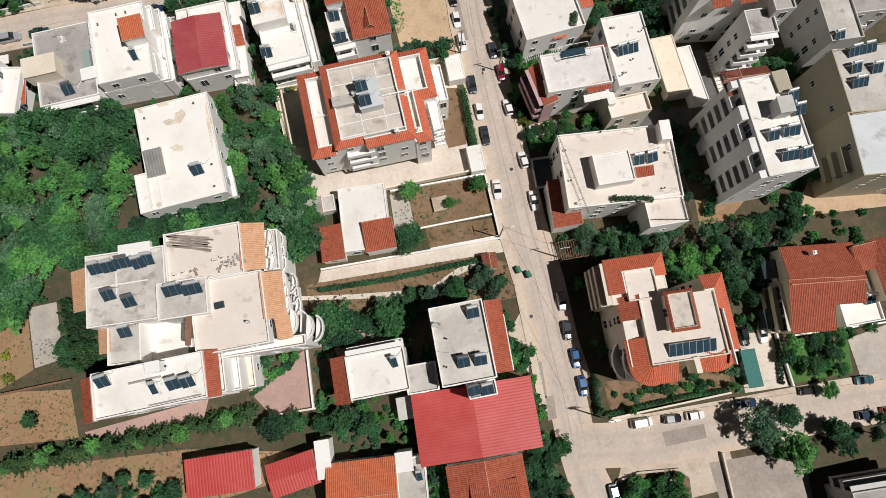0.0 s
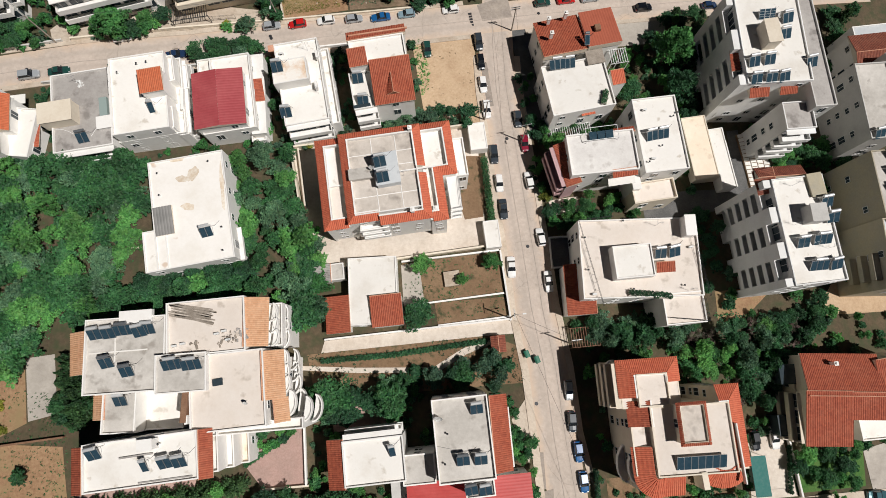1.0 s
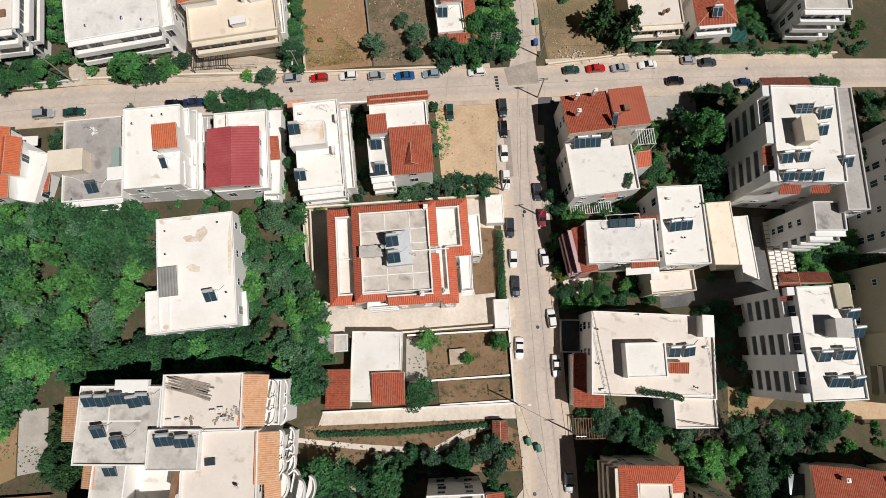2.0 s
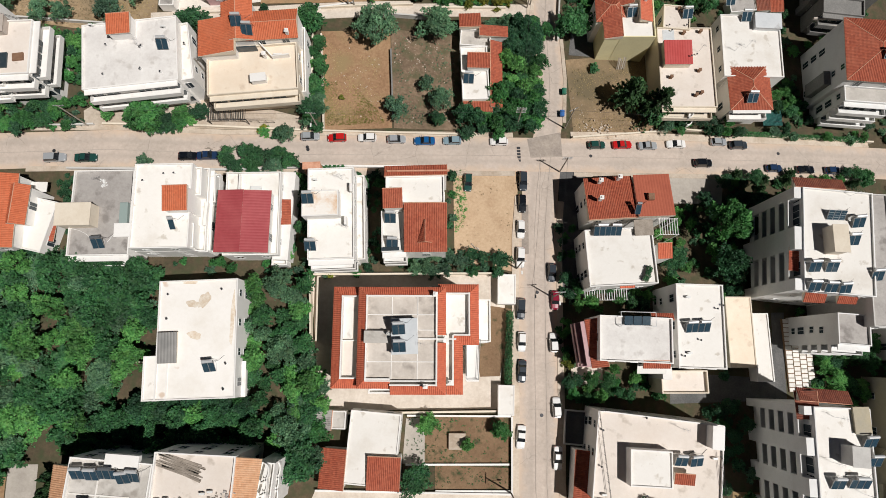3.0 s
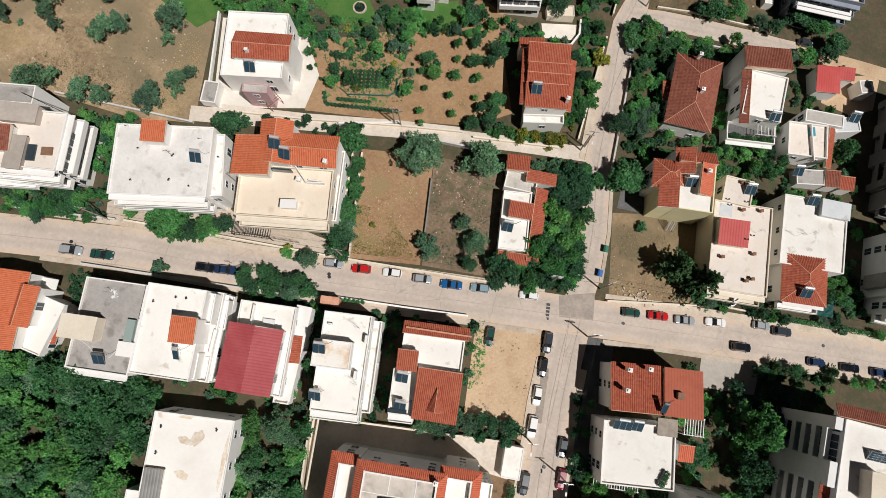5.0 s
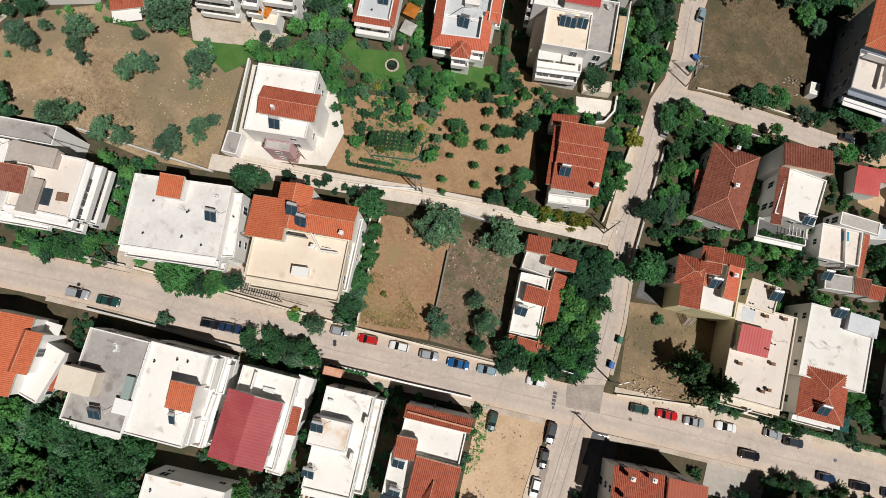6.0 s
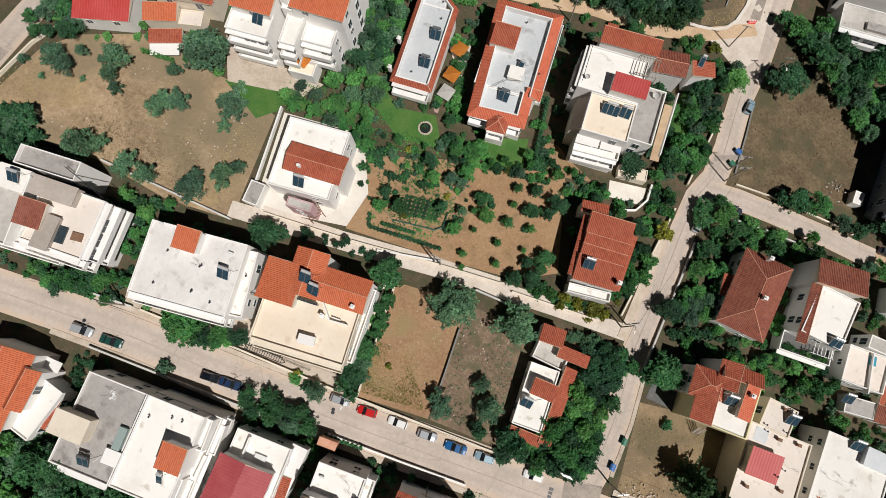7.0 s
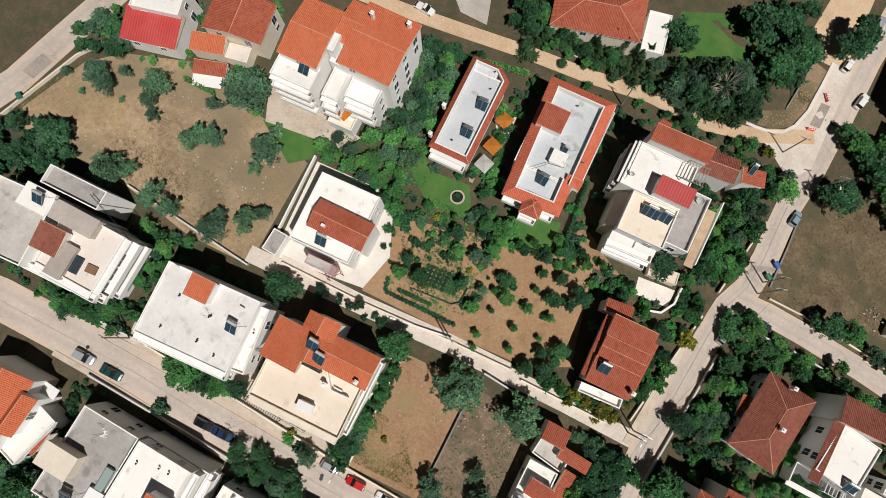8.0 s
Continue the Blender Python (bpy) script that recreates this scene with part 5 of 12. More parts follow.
        for a, b in zip(rim, rim[1:]):
            bm.faces.new((a[0], b[0], b[1], a[1]))
        bmesh.ops.solidify(bm, geom=bm.faces[:], thickness=0.03)
        part("window_frame", bm, paint, ob)
        bm = bmesh.new()
        box(bm, 0.16, 0.2, hood, hood + 0.15, cx=front - 0.25, cy=s * (wide + 0.1), taper=0.02)
        part("mirror", bm, paint, ob)
        bm = bmesh.new()
        box(bm, 0.24, 0.34, hood - 0.34, hood - 0.2, cx=h - 0.17, cy=s * wide * 0.62, taper=0.03)
        part("headlight", bm, "lamp_glass", ob)
        bm = bmesh.new()
        box(bm, 0.12, 0.26, tail - 0.3, tail - 0.1, cx=-h + 0.08, cy=s * wide * 0.72, taper=0.02)
        part("tail_light", bm, "tail_glass", ob)
        for cx in (-h + 0.75, h - 0.8):
            bm = bmesh.new()
            tube(bm, (cx, s * (wide - 0.2), 0.31), (cx, s * (wide + 0.015), 0.31), 0.31, 14)
            wheel = part("wheel", bm, "rubber", ob)
            bm = bmesh.new()
            tube(bm, (cx, s * (wide + 0.016), 0.31), (cx, s * (wide + 0.03), 0.31), 0.2, 10)
            part("rim", bm, "steel", wheel)
    if kind == "pickup":
        bm = bmesh.new()
        box(bm, 1.75, 1.45, 0.55, 0.765, cx=-h + 1.05)
        part("load_bed", bm, "iron", ob)
    CARS[colour, kind] = ob
    return ob


# ---- special pieces ----
def curved_balcony(parent, x, y, z, r, face=1, storeys=2):
    """Rounded white balconies stacked on a corner, facing +x (or -x), each storey a little further out."""
    L = parent.location
    for k in range(storeys):
        bm = bmesh.new()
        zz, n = z - L.z - 3.05 * (k + 1), 14
        rr = r + 0.25 * k
        for r0, r1, z0, z1 in ((0.05, rr, zz, zz + (0.9 if k == 0 else 0.25)), (rr - 0.3, rr, zz + (0.902 if k == 0 else 0.252), zz + 1.25)):
            rings = []
            for j in range(n + 1):
                a = -math.pi / 2 + math.pi * j / n
                c, s = math.cos(a), math.sin(a)
                rings.append([bm.verts.new((x - L.x + face * (0.62 * q * c + 0.95 * k), y - L.y + q * s, w)) for q, w in ((r0, z0), (r1, z0), (r1, z1), (r0, z1))])
            for a, b in zip(rings, rings[1:]):
                for i in range(4):
                    bm.faces.new((a[i], b[i], b[(i + 1) % 4], a[(i + 1) % 4]))
            bm.faces.new(rings[0])
            bm.faces.new(rings[-1][::-1])
        bmesh.ops.recalc_face_normals(bm, faces=bm.faces[:])
        part("balcony", bm, "white", parent, "rounded white balcony")


def pv_rack(x, y, z, turn):
    ob = thing("solar_panel_rack", "long row of dark photovoltaic panels on a roof rack", "solar panels", x, y, z)
    ob.rotation_euler = (0, 0, radians(turn))
    for k in range(7):
        m = pose((k - 3) * 1.22, 0, 0.3, 22)
        bm = bmesh.new()
        box(bm, 1.18, 2.4, -0.04, 0.04, m)
        p = part("panel", bm, "steel", ob)
        bm = bmesh.new()
        box(bm, 1.1, 2.3, 0.041, 0.05, m)
        part("panel_glass", bm, "panel", p)
    for sx in (-1, 1):
        bm = bmesh.new()
        tube(bm, (sx * 3.9, 1.1, 0), (sx * 3.9, 1.1, 0.75), 0.04, 4)
        tube(bm, (sx * 3.9, -1.0, -0.2), (sx * 3.9, -1.0, 0.1), 0.04, 4)
        part("stand", bm, "steel", ob)


def pv_frame(x, y, z, turn):
    ob = thing("solar_collector_rack", "white steel frame holding flat solar collectors", "solar heater", x, y, z)
    ob.rotation_euler = (0, 0, radians(turn))
    for sx in (-1, 1):
        for sy in (-1, 1):
            bm = bmesh.new()
            tube(bm, (sx * 3.2, sy * 1.3, 0), (sx * 3.2, sy * 1.3, 1.4), 0.05, 5)
            part("post", bm, "frame", ob)
    for a, b in (((-3.2, -1.3, 1.4), (3.2, -1.3, 1.4)), ((-3.2, 1.3, 1.4), (3.2, 1.3, 1.4)), ((-3.2, -1.3, 1.4), (-3.2, 1.3, 1.4)), ((3.2, -1.3, 1.4), (3.2, 1.3, 1.4))):
        bm = bmesh.new()
        tube(bm, a, b, 0.06, 5)
        part("rail", bm, "frame", ob)
    for k in range(3):
        bm = bmesh.new()
        box(bm, 1.5, 1.7, 0.7, 0.78, pose((k - 1) * 1.65, -0.1, 0, 12))
        p = part("collector", bm, "panel", ob)


def planter(x, y, z, turn):
    ob = thing("roof_planter", "long planter of green shrubs on a roof", "planter", x, y, z)
    ob.rotation_euler = (0, 0, radians(turn))
    bm = bmesh.new()
    box(bm, 8.0 if turn == 0 else 3.0, 1.1, 0, 0.5, taper=-0.05)
    part("trough", bm, "concrete", ob)
    rng = random.Random(5)
    bm = bmesh.new()
    for k in range(10 if turn == 0 else 4):
        leaf_cloud(bm, ((k - 4.5) * 0.8 if turn == 0 else (k - 1.5) * 0.7, rng.uniform(-0.2, 0.3), 0.8), 0.6, 0.6, 0.5, 120, 0.14, rng, 0.2)
    part("foliage", bm, "leaf", ob)


def paver_yard(x, y, turn, w, d):
    """A yard of large staggered pale slabs."""
    z = max(ground_z(x + sx * 2, y + sy * 6) for sx in (-1, 1) for sy in (-1, 1)) + 0.25
    ob = thing("paved_yard", "yard of staggered pale concrete slabs with dark gaps", "yard", x, y, z, kind="structure")
    ob.rotation_euler = (0, 0, radians(turn))
    bm = bmesh.new()
    box(bm, w, d, -2.0, 0.0)
    part("bed", bm, "dark_soil", ob)
    YARDS.append([tuple((lay(x, y, turn) @ Vector((sx * w / 2, sy * d / 2, 0)))[:2]) for sx, sy in ((-1, -1), (1, -1), (1, 1), (-1, 1))])
    nx, ny = 4, round(d / 0.95)
    sw = w / nx
    bm = bmesh.new()
    box(bm, sw * 0.88, 0.8, 0.0, 0.14, taper=0.02)
    data = None
    for i in range(nx):
        for j in range(ny):
            m = pose((i + 0.5 - nx / 2) * sw, (j + 0.5 + (0.5 if i % 2 else 0) - ny / 2) * d / ny, 0.002, 0, 0, random.uniform(-1.5, 1.5))
            if abs(m.translation.y) > d / 2:
                continue
            if data is None:
                data = part("paver", bm, "roof_white", ob, m=m).data
            else:
                part("paver", None, None, ob, data=data, m=m)


def weeds(pts, n, size, mat, label, seed=1, name="weeds"):
    """Countless small tufts over a plot, in one mesh."""
    rng = random.Random(seed)
    xs, ys = [p[0] for p in pts], [p[1] for p in pts]
    x0, y0 = sum(xs) / len(xs), sum(ys) / len(ys)
    ob = thing(name, label, "weeds", x0, y0, None, kind="stuff")
    bm = bmesh.new()
    k = 0
    while k < n:
        x, y = rng.uniform(min(xs), max(xs)), rng.uniform(min(ys), max(ys))
        k += 0.2
        if not inside(x, y, pts) or noise.noise(Vector((x * 0.16, y * 0.16, seed))) < rng.uniform(-0.5, 0.35):
            continue
        k += 0.8
        s = size * rng.uniform(0.5, 1.6)
        leaf_cloud(bm, (x - x0, y - y0, ground_z(x, y) - ob.location.z + 0.06 + 0.3 * s), s, s, 0.4 * s, 5, 0.55 * s, rng, 0.3)
    part("tufts", bm, mat, ob)


def stones(pts, n, small, large, mat, label, seed=1):
    """Countless loose stones over a plot, in one mesh."""
    rng = random.Random(seed)
    xs, ys = [p[0] for p in pts], [p[1] for p in pts]
    x0, y0 = sum(xs) / len(xs), sum(ys) / len(ys)
    ob = thing("stones", label, "stones", x0, y0, None, kind="stuff")
    bm = bmesh.new()
    k = 0
    while k < n:
        x, y = rng.uniform(min(xs), max(xs)), rng.uniform(min(ys), max(ys))
        k += 0.2
        if not inside(x, y, pts) or noise.noise(Vector((x * 0.13, y * 0.13, 3 + seed))) < rng.uniform(-0.6, 0.4):
            continue
        k += 0.8
        r = small + (large - small) * rng.random() ** 3
        q = pose(x - x0, y - y0, ground_z(x, y) - ob.location.z + 0.05 + 0.2 * r, rng.uniform(-25, 25), rng.uniform(-25, 25), rng.uniform(0, 360))
        low = [bm.verts.new(q @ Vector((r * rng.uniform(0.7, 1.2) * math.cos(a), 0.8 * r * rng.uniform(0.7, 1.2) * math.sin(a), -0.4 * r))) for a in (0.2, 1.5, 2.7, 3.9, 5.2)]
        top = [bm.verts.new(q @ Vector((0.6 * r * rng.uniform(0.6, 1.2) * math.cos(a), 0.5 * r * rng.uniform(0.6, 1.2) * math.sin(a), 0.35 * r))) for a in (0.2, 1.5, 2.7, 3.9, 5.2)]
        for j in range(5):
            bm.faces.new((low[j], low[j - 4], top[j - 4], top[j]))
        bm.faces.new(top)
    part("loose_stones", bm, mat, ob)


def pond(x, y, r):
    """A round garden pond: a stone rim, dark water and a planted rock in it."""
    ob = thing("garden_pond", "round stone-rimmed garden pond with a dark planted rock", "pond", x, y)
    rim, water, rock = bmesh.new(), bmesh.new(), bmesh.new()
    rng = random.Random(5)
    for k in range(18):
        a = k * math.tau / 18
        box(rim, 0.42, r * 0.36, -0.1, 0.32 + rng.uniform(-0.04, 0.04), pose(r * math.cos(a), r * math.sin(a), 0, 0, 0, math.degrees(a)), taper=0.04)
    bmesh.ops.create_circle(water, cap_ends=True, segments=24, radius=r, matrix=pose(0, 0, 0.16))
    for k in range(6):
        bmesh.ops.create_icosphere(rock, subdivisions=2, radius=0.34 * r * rng.uniform(0.6, 1.0), matrix=pose(-0.25 * r + rng.uniform(-0.3, 0.3) * r, 0.1 * r + rng.uniform(-0.3, 0.3) * r, 0.2 + 0.12 * k))
    for v in rock.verts:
        v.co += 0.12 * noise.noise_vector(v.co * 3)
    part("rim", rim, "pavement", ob)
    part("water", water, "pond_water", ob)
    part("planted_rock", rock, "leaf_dark", ob, "dark rock overgrown with plants")


def road_barrier(x, y, turn):
    """A red plastic road barrier: a waisted body on two feet with a pale band."""
    ob = thing("road_barrier", "red plastic road barrier beside a trench", "barrier", x, y, None, "road barriers")
    ob.rotation_euler = (0, 0, radians(turn))
    body, band, hollow = bmesh.new(), bmesh.new(), bmesh.new()
    box(body, 2.0, 0.62, 0.05, 0.35, taper=0.1)
    box(body, 1.96, 0.34, 0.3, 0.95, taper=0.06)
    for u in (-0.7, 0.7):
        box(body, 0.28, 0.7, 0.0, 0.12, cx=u)
    box(band, 1.5, 0.36, 0.55, 0.72)
    for u in (-0.55, 0.0, 0.55):
        box(hollow, 0.3, 0.2, 0.9, 0.965, cx=u)
    part("body", body, "barrier_red", ob)
    part("band", band, "white", ob, "pale reflective band")
    part("filler_cap", hollow, "white", ob, "pale cap on top")


def drain(x, y, turn):
    ob = thing("street_drain", "row of dark iron drain grates across the street", "drain", x, y)
    ob.rotation_euler = (0, 0, radians(turn))
    for k in range(5):
        bm = bmesh.new()
        box(bm, 0.75, 0.5, 0.02, 0.15, cy=(k - 2) * 0.72)
        part("grate", bm, "iron", ob)


def manhole(x, y):
    bm = bmesh.new()
    tube(bm, (x, y, ground_z(x, y) + 0.05), (x, y, ground_z(x, y) + 0.145), 0.36, 14)
    tube(bm, (x, y, ground_z(x, y) + 0.146), (x, y, ground_z(x, y) + 0.153), 0.29, 14)
    solid("manhole_cover", bm, "iron", "round dark iron manhole cover in the street", "manhole cover", group="manhole covers")


def vent_pipe(x, y, z, h=0.7):
    ob = thing("roof_vent_pipe", "short grey vent pipe standing on a flat roof", "vent pipe", x, y, z, "roof vents")
    bm = bmesh.new()
    tube(bm, (0, 0, 0), (0, 0, h), 0.09, 8)
    part("pipe", bm, "tank", ob)
    bm = bmesh.new()
    tube(bm, (0, 0, h), (0, 0, h + 0.1), 0.2, 8, 0.06)
    part("cowl", bm, "iron", ob)


def roof_unit(x, y, z, turn=14.0):
    ob = thing("air_conditioner", "white outdoor air conditioning unit on a roof", "air conditioner", x, y, z, "air conditioners")
    ob.rotation_euler = (0, 0, radians(turn))
    bm = bmesh.new()
    box(bm, 0.85, 0.35, 0.1, 0.7)
    bmesh.ops.bevel(bm, geom=bm.edges[:], offset=0.03, segments=1, affect="EDGES")
    part("casing", bm, "frame", ob)
    bm = bmesh.new()
    tube(bm, (-0.12, -0.176, 0.4), (-0.12, -0.19, 0.4), 0.24, 12)
    part("fan_grille", bm, "iron", ob)
    for sx in (-1, 1):
        bm = bmesh.new()
        box(bm, 0.06, 0.4, 0.0, 0.1, cx=sx * 0.3)
        part("foot", bm, "steel", ob)


def roof_cable(pts, z, mat="iron"):
    """A dark hose or cable lying loosely on a roof."""
    bm = bmesh.new()
    for (a, b), (c, d) in zip(pts, pts[1:]):
        tube(bm, (a, b, z + 0.04), (c, d, z + 0.04), 0.045, 5)
    bmesh.ops.remove_doubles(bm, verts=bm.verts[:], dist=0.02)
    solid("roof_hose", bm, mat, "%s hose lying across a flat roof" % ("thin dark" if mat == "iron" else "pale plastic"), "pipe", group="roof pipes")



# ---- land, streets and plots ----
bm = bmesh.new()
xs = [-700, -400, -250, -190] + list(range(-165, 130, 4)) + [150, 220, 400, 700]
ys = [-600, -300, -150, -90] + list(range(-75, 265, 4)) + [300, 400, 700, 900]
grid = [[bm.verts.new((x, y, ground_z(x, y))) for x in xs] for y in ys]
for r0, r1 in zip(grid, grid[1:]):
    for k in range(len(xs) - 1):
        bm.faces.new((r0[k], r0[k + 1], r1[k + 1], r1[k]))
solid("ground", bm, "earth", "dry brown earth of a suburban hillside with weeds", "ground", "structure")
street = [(30.5, -26.8), (27.7, -20.7), (26.1, -15.0), (24.4, -5.4), (22.2, 4.5), (19.9, 17.1), (16.7, 29.1), (15.4, 36.0), (11.1, 56.3), (6.9, 76.9), (5.6, 86.7), (4.7, 95.6)]
upper_street = [(4.5, 96.8), (4.5, 103.6), (2.7, 114.3), (-0.9, 127.9), (-1.2, 129.0), (-3.5, 144.1), (-5.5, 155.9), (-6.6, 164.2), (-5.7, 170.7), (-6.7, 178.4), (-8.6, 185.9), (-10.0, 192.0), (-11.1, 203.5), (-13.8, 218.5), (-17.5, 233.0), (-20.9, 251.0)]
cross_street = [(-122.0, 61.7), (-113.0, 65.3), (-83.8, 73.8), (-61.6, 78.5), (-39.2, 84.1), (-16.4, 90.1), (4.2, 95.4), (19.4, 99.3), (44.7, 105.7), (64.6, 110.7), (81.0, 114.8), (100.2, 119.4)]
ribbon(street, -3.9, 3.9, 0.075, "asphalt", "road_1", "long pale worn asphalt street between houses")
ribbon(upper_street, -2.9, 2.9, 0.08, "asphalt", "road_7", "narrower pale asphalt street climbing past gardens")
ribbon(cross_street, -3.9, 3.9, 0.086, "asphalt", "road_2", "pale asphalt cross street lined with parked cars")
ribbon([(-85.3, 104.1), (-71.1, 108.8), (-54.7, 114.4), (-44.3, 118.1), (-31.1, 122.1), (-19.1, 125.8), (-4.5, 129.9)], -1.7, 1.7, 0.092, 'lane', 'road_3', 'narrow pale concrete lane between garden walls', 'road')
ribbon([(-6.0, 166.9), (1.3, 169.6), (9.3, 171.7), (16.2, 173.2), (23.1, 174.8), (30.3, 176.1), (35.9, 177.4)], -2.6, 2.4, 0.098, 'asphalt', 'road_4', 'pale side street falling away from the junction', 'road')
ribbon([(-148.0, 81.9), (-146.1, 96.3), (-146.6, 108.6), (-147.3, 127.6)], -3.3, 3.3, 0.08, 'asphalt', 'road_5', 'pale asphalt street beside a dry field', 'road')
ribbon([(-15.5, 209.4), (-25.4, 199.7), (-35.5, 193.1), (-48.9, 188.8), (-61.8, 182.1), (-75.3, 176.3), (-88.3, 170.0), (-100.1, 164.5), (-109.8, 160.4)], -1.7, 1.7, 0.11, 'sand', 'dirt_lane', 'sandy dirt lane between gardens', 'road')
ribbon([(26.1, -15.0), (40.5, -14.6), (58.3, -11.8), (76.9, -8.8), (92.1, -6.7), (104.6, -4.7)], -4.2, 4.2, 0.104, 'asphalt', 'road_6', 'wide pale asphalt street with tree shadows', 'road')

# pavements with kerbs
ribbon([(24.3, -7.6), (22.2, 4.5), (19.9, 17.1), (16.7, 29.1), (15.4, 36.0), (11.1, 56.3), (6.9, 76.9), (5.8, 85.4)], -5.4, -3.905, 0.2, "pavement", "pavement", 'beige concrete pavement with a raised kerb', "pavement")
ribbon([(24.5, -3.3), (22.2, 4.5), (19.9, 17.1), (16.7, 29.1), (15.4, 36.0), (11.1, 56.3), (6.9, 76.9), (5.8, 85.4)], 3.905, 5.2, 0.2, "pavement", "pavement", 'beige concrete pavement with a raised kerb', "pavement")
ribbon([(-1.2, 129.0), (-3.5, 144.1), (-5.3, 154.6)], -4.6, -2.905, 0.2, "pavement", "pavement", 'beige concrete pavement with a raised kerb', "pavement")
ribbon([(34.5, 177.2), (41.6, 178.7), (51.9, 180.7), (63.9, 182.8)], -2.0, 1.8, 0.112, 'sand', 'dirt_lane', 'sandy dirt track running on from the side street', 'road')
ribbon([(4.5, 103.6), (2.7, 114.3), (0.1, 123.7)], 2.905, 3.7, 0.2, "pavement", "pavement", 'beige concrete pavement with a raised kerb', "pavement")
ribbon([(-98.9, 69.8), (-83.8, 73.8), (-61.6, 78.5), (-39.2, 84.1), (-16.4, 90.1), (-1.7, 93.9)], -5.0, -3.905, 0.2, "pavement", "pavement", 'beige concrete pavement with a raised kerb', "pavement")
ribbon([(-98.9, 69.8), (-83.8, 73.8), (-61.6, 78.5), (-39.2, 84.1), (-16.4, 90.1), (-1.7, 93.9)], 3.905, 5.0, 0.2, "pavement", "pavement", 'beige concrete pavement with a raised kerb', "pavement")
ribbon([(10.9, 97.0), (19.4, 99.3), (44.7, 105.7), (64.6, 110.7), (81.0, 114.8)], -5.6, -3.905, 0.2, "pavement", "pavement", 'beige concrete pavement with a raised kerb', "pavement")
ribbon([(10.9, 97.0), (19.4, 99.3), (44.7, 105.7), (64.6, 110.7), (81.0, 114.8)], 3.905, 4.9, 0.2, "pavement", "pavement", 'beige concrete pavement with a raised kerb', "pavement")
ribbon([(33.1, -14.9), (40.5, -14.6), (58.3, -11.8), (76.9, -8.8), (92.1, -6.7)], -5.6, -4.205, 0.2, "pavement", "pavement", 'beige concrete pavement with a raised kerb', "pavement")

# asphalt repairs
drape([(0.4, 98.2), (7.3, 101.7), (8.8, 96.1), (2.0, 94.1)], 0.116, "patch", "asphalt_patch", "darker repaired patch of asphalt", "road patch")
drape([(43.2, -12.5), (51.9, -11.0), (52.2, -13.7), (43.7, -15.2)], 0.119, "patch", "asphalt_patch", "darker repaired patch of asphalt", "road patch")
drape([(17.5, 1.1), (19.6, 1.1), (20.4, -5.4), (19.0, -6.0)], 0.122, "patch", "asphalt_patch", "darker repaired patch of asphalt", "road patch")
drape([(-146.9, 98.4), (-147.0, 103.7), (-143.9, 104.1), (-143.8, 98.8)], 0.125, "patch", "asphalt_patch", "darker repaired patch of asphalt", "road patch")
drape([(2.2, 83.1), (3.6, 83.5), (5.8, 72.9), (4.4, 72.6)], 0.128, "patch", "asphalt_patch", "darker repaired patch of asphalt", "road patch")
drape([(19.8, -6.0), (21.8, -5.4), (22.2, -9.7), (20.5, -10.2)], 0.131, "patch", "asphalt_patch", "darker repaired patch of asphalt", "road patch")
drape([(-1.9, 178.9), (-7.8, 174.0), (-8.1, 175.4), (-3.1, 179.5)], 0.134, "patch", "asphalt_patch", "darker repaired patch of asphalt", "road patch")

# plots
drape([(-36.3, 58.1), (2.1, 67.9), (6.2, 41.0), (-27.7, 33.0)], 0.030, 'lane', 'courtyard', 'pale concrete courtyard round an apartment house', 'ground')
drape([(-13.7, 87.1), (-0.1, 90.7), (3.8, 68.5), (-9.0, 68.1)], 0.031, 'sand', 'vacant_lot', 'bare sandy vacant lot beside the street', 'ground')
drape([(-140.5, 93.3), (-139.2, 108.5), (-134.9, 115.5), (-123.3, 124.0), (-101.7, 125.9), (-90.3, 125.2), (-83.5, 102.4), (-96.8, 98.3), (-112.5, 96.8), (-136.6, 90.2)], 0.032, 'field_soil', 'dry_field', 'dry brown field dotted with olive trees', 'ground')
drape([(-49.3, 111.2), (-34.8, 115.9), (-28.5, 92.9), (-42.2, 88.7)], 0.034, 'red_soil', 'vacant_plot', 'orange-brown weedy plot behind a low wall', 'ground')
drape([(-34.7, 116.0), (-19.9, 118.5), (-13.7, 96.3), (-28.1, 93.0)], 0.035, 'plot_soil', 'vacant_plot', 'dark stony plot with small trees', 'ground')
# dark driveway with the shade of the house put into its colour
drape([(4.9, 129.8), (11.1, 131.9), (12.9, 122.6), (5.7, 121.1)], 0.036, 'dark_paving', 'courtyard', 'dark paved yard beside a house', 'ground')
drape([(5.2, 119.7), (28.1, 128.6), (30.4, 108.3), (10.5, 101.1)], 0.037, 'dry_grass', 'vacant_plot', 'dry vacant corner plot with a conifer', 'ground')
drape([(-65.9, 116.2), (-69.5, 129.6), (-51.7, 141.2), (-33.2, 150.9), (-23.0, 132.0), (-29.7, 125.7), (-45.8, 119.9), (-63.8, 114.3)], 0.038, 'orchard_soil', 'orchard', 'brown orchard soil between small fruit trees', 'ground')
drape([(-97.0, 175.7), (-90.3, 181.8), (-85.6, 174.8), (-91.8, 172.9)], 0.040, 'concrete', 'courtyard', 'pale concrete yard beside a dirt lane', 'ground')
drape([(-74.8, 186.2), (-67.0, 189.0), (-64.8, 184.3), (-72.0, 181.7)], 0.041, 'white_paving', 'courtyard', 'white paved court between cypresses', 'ground')
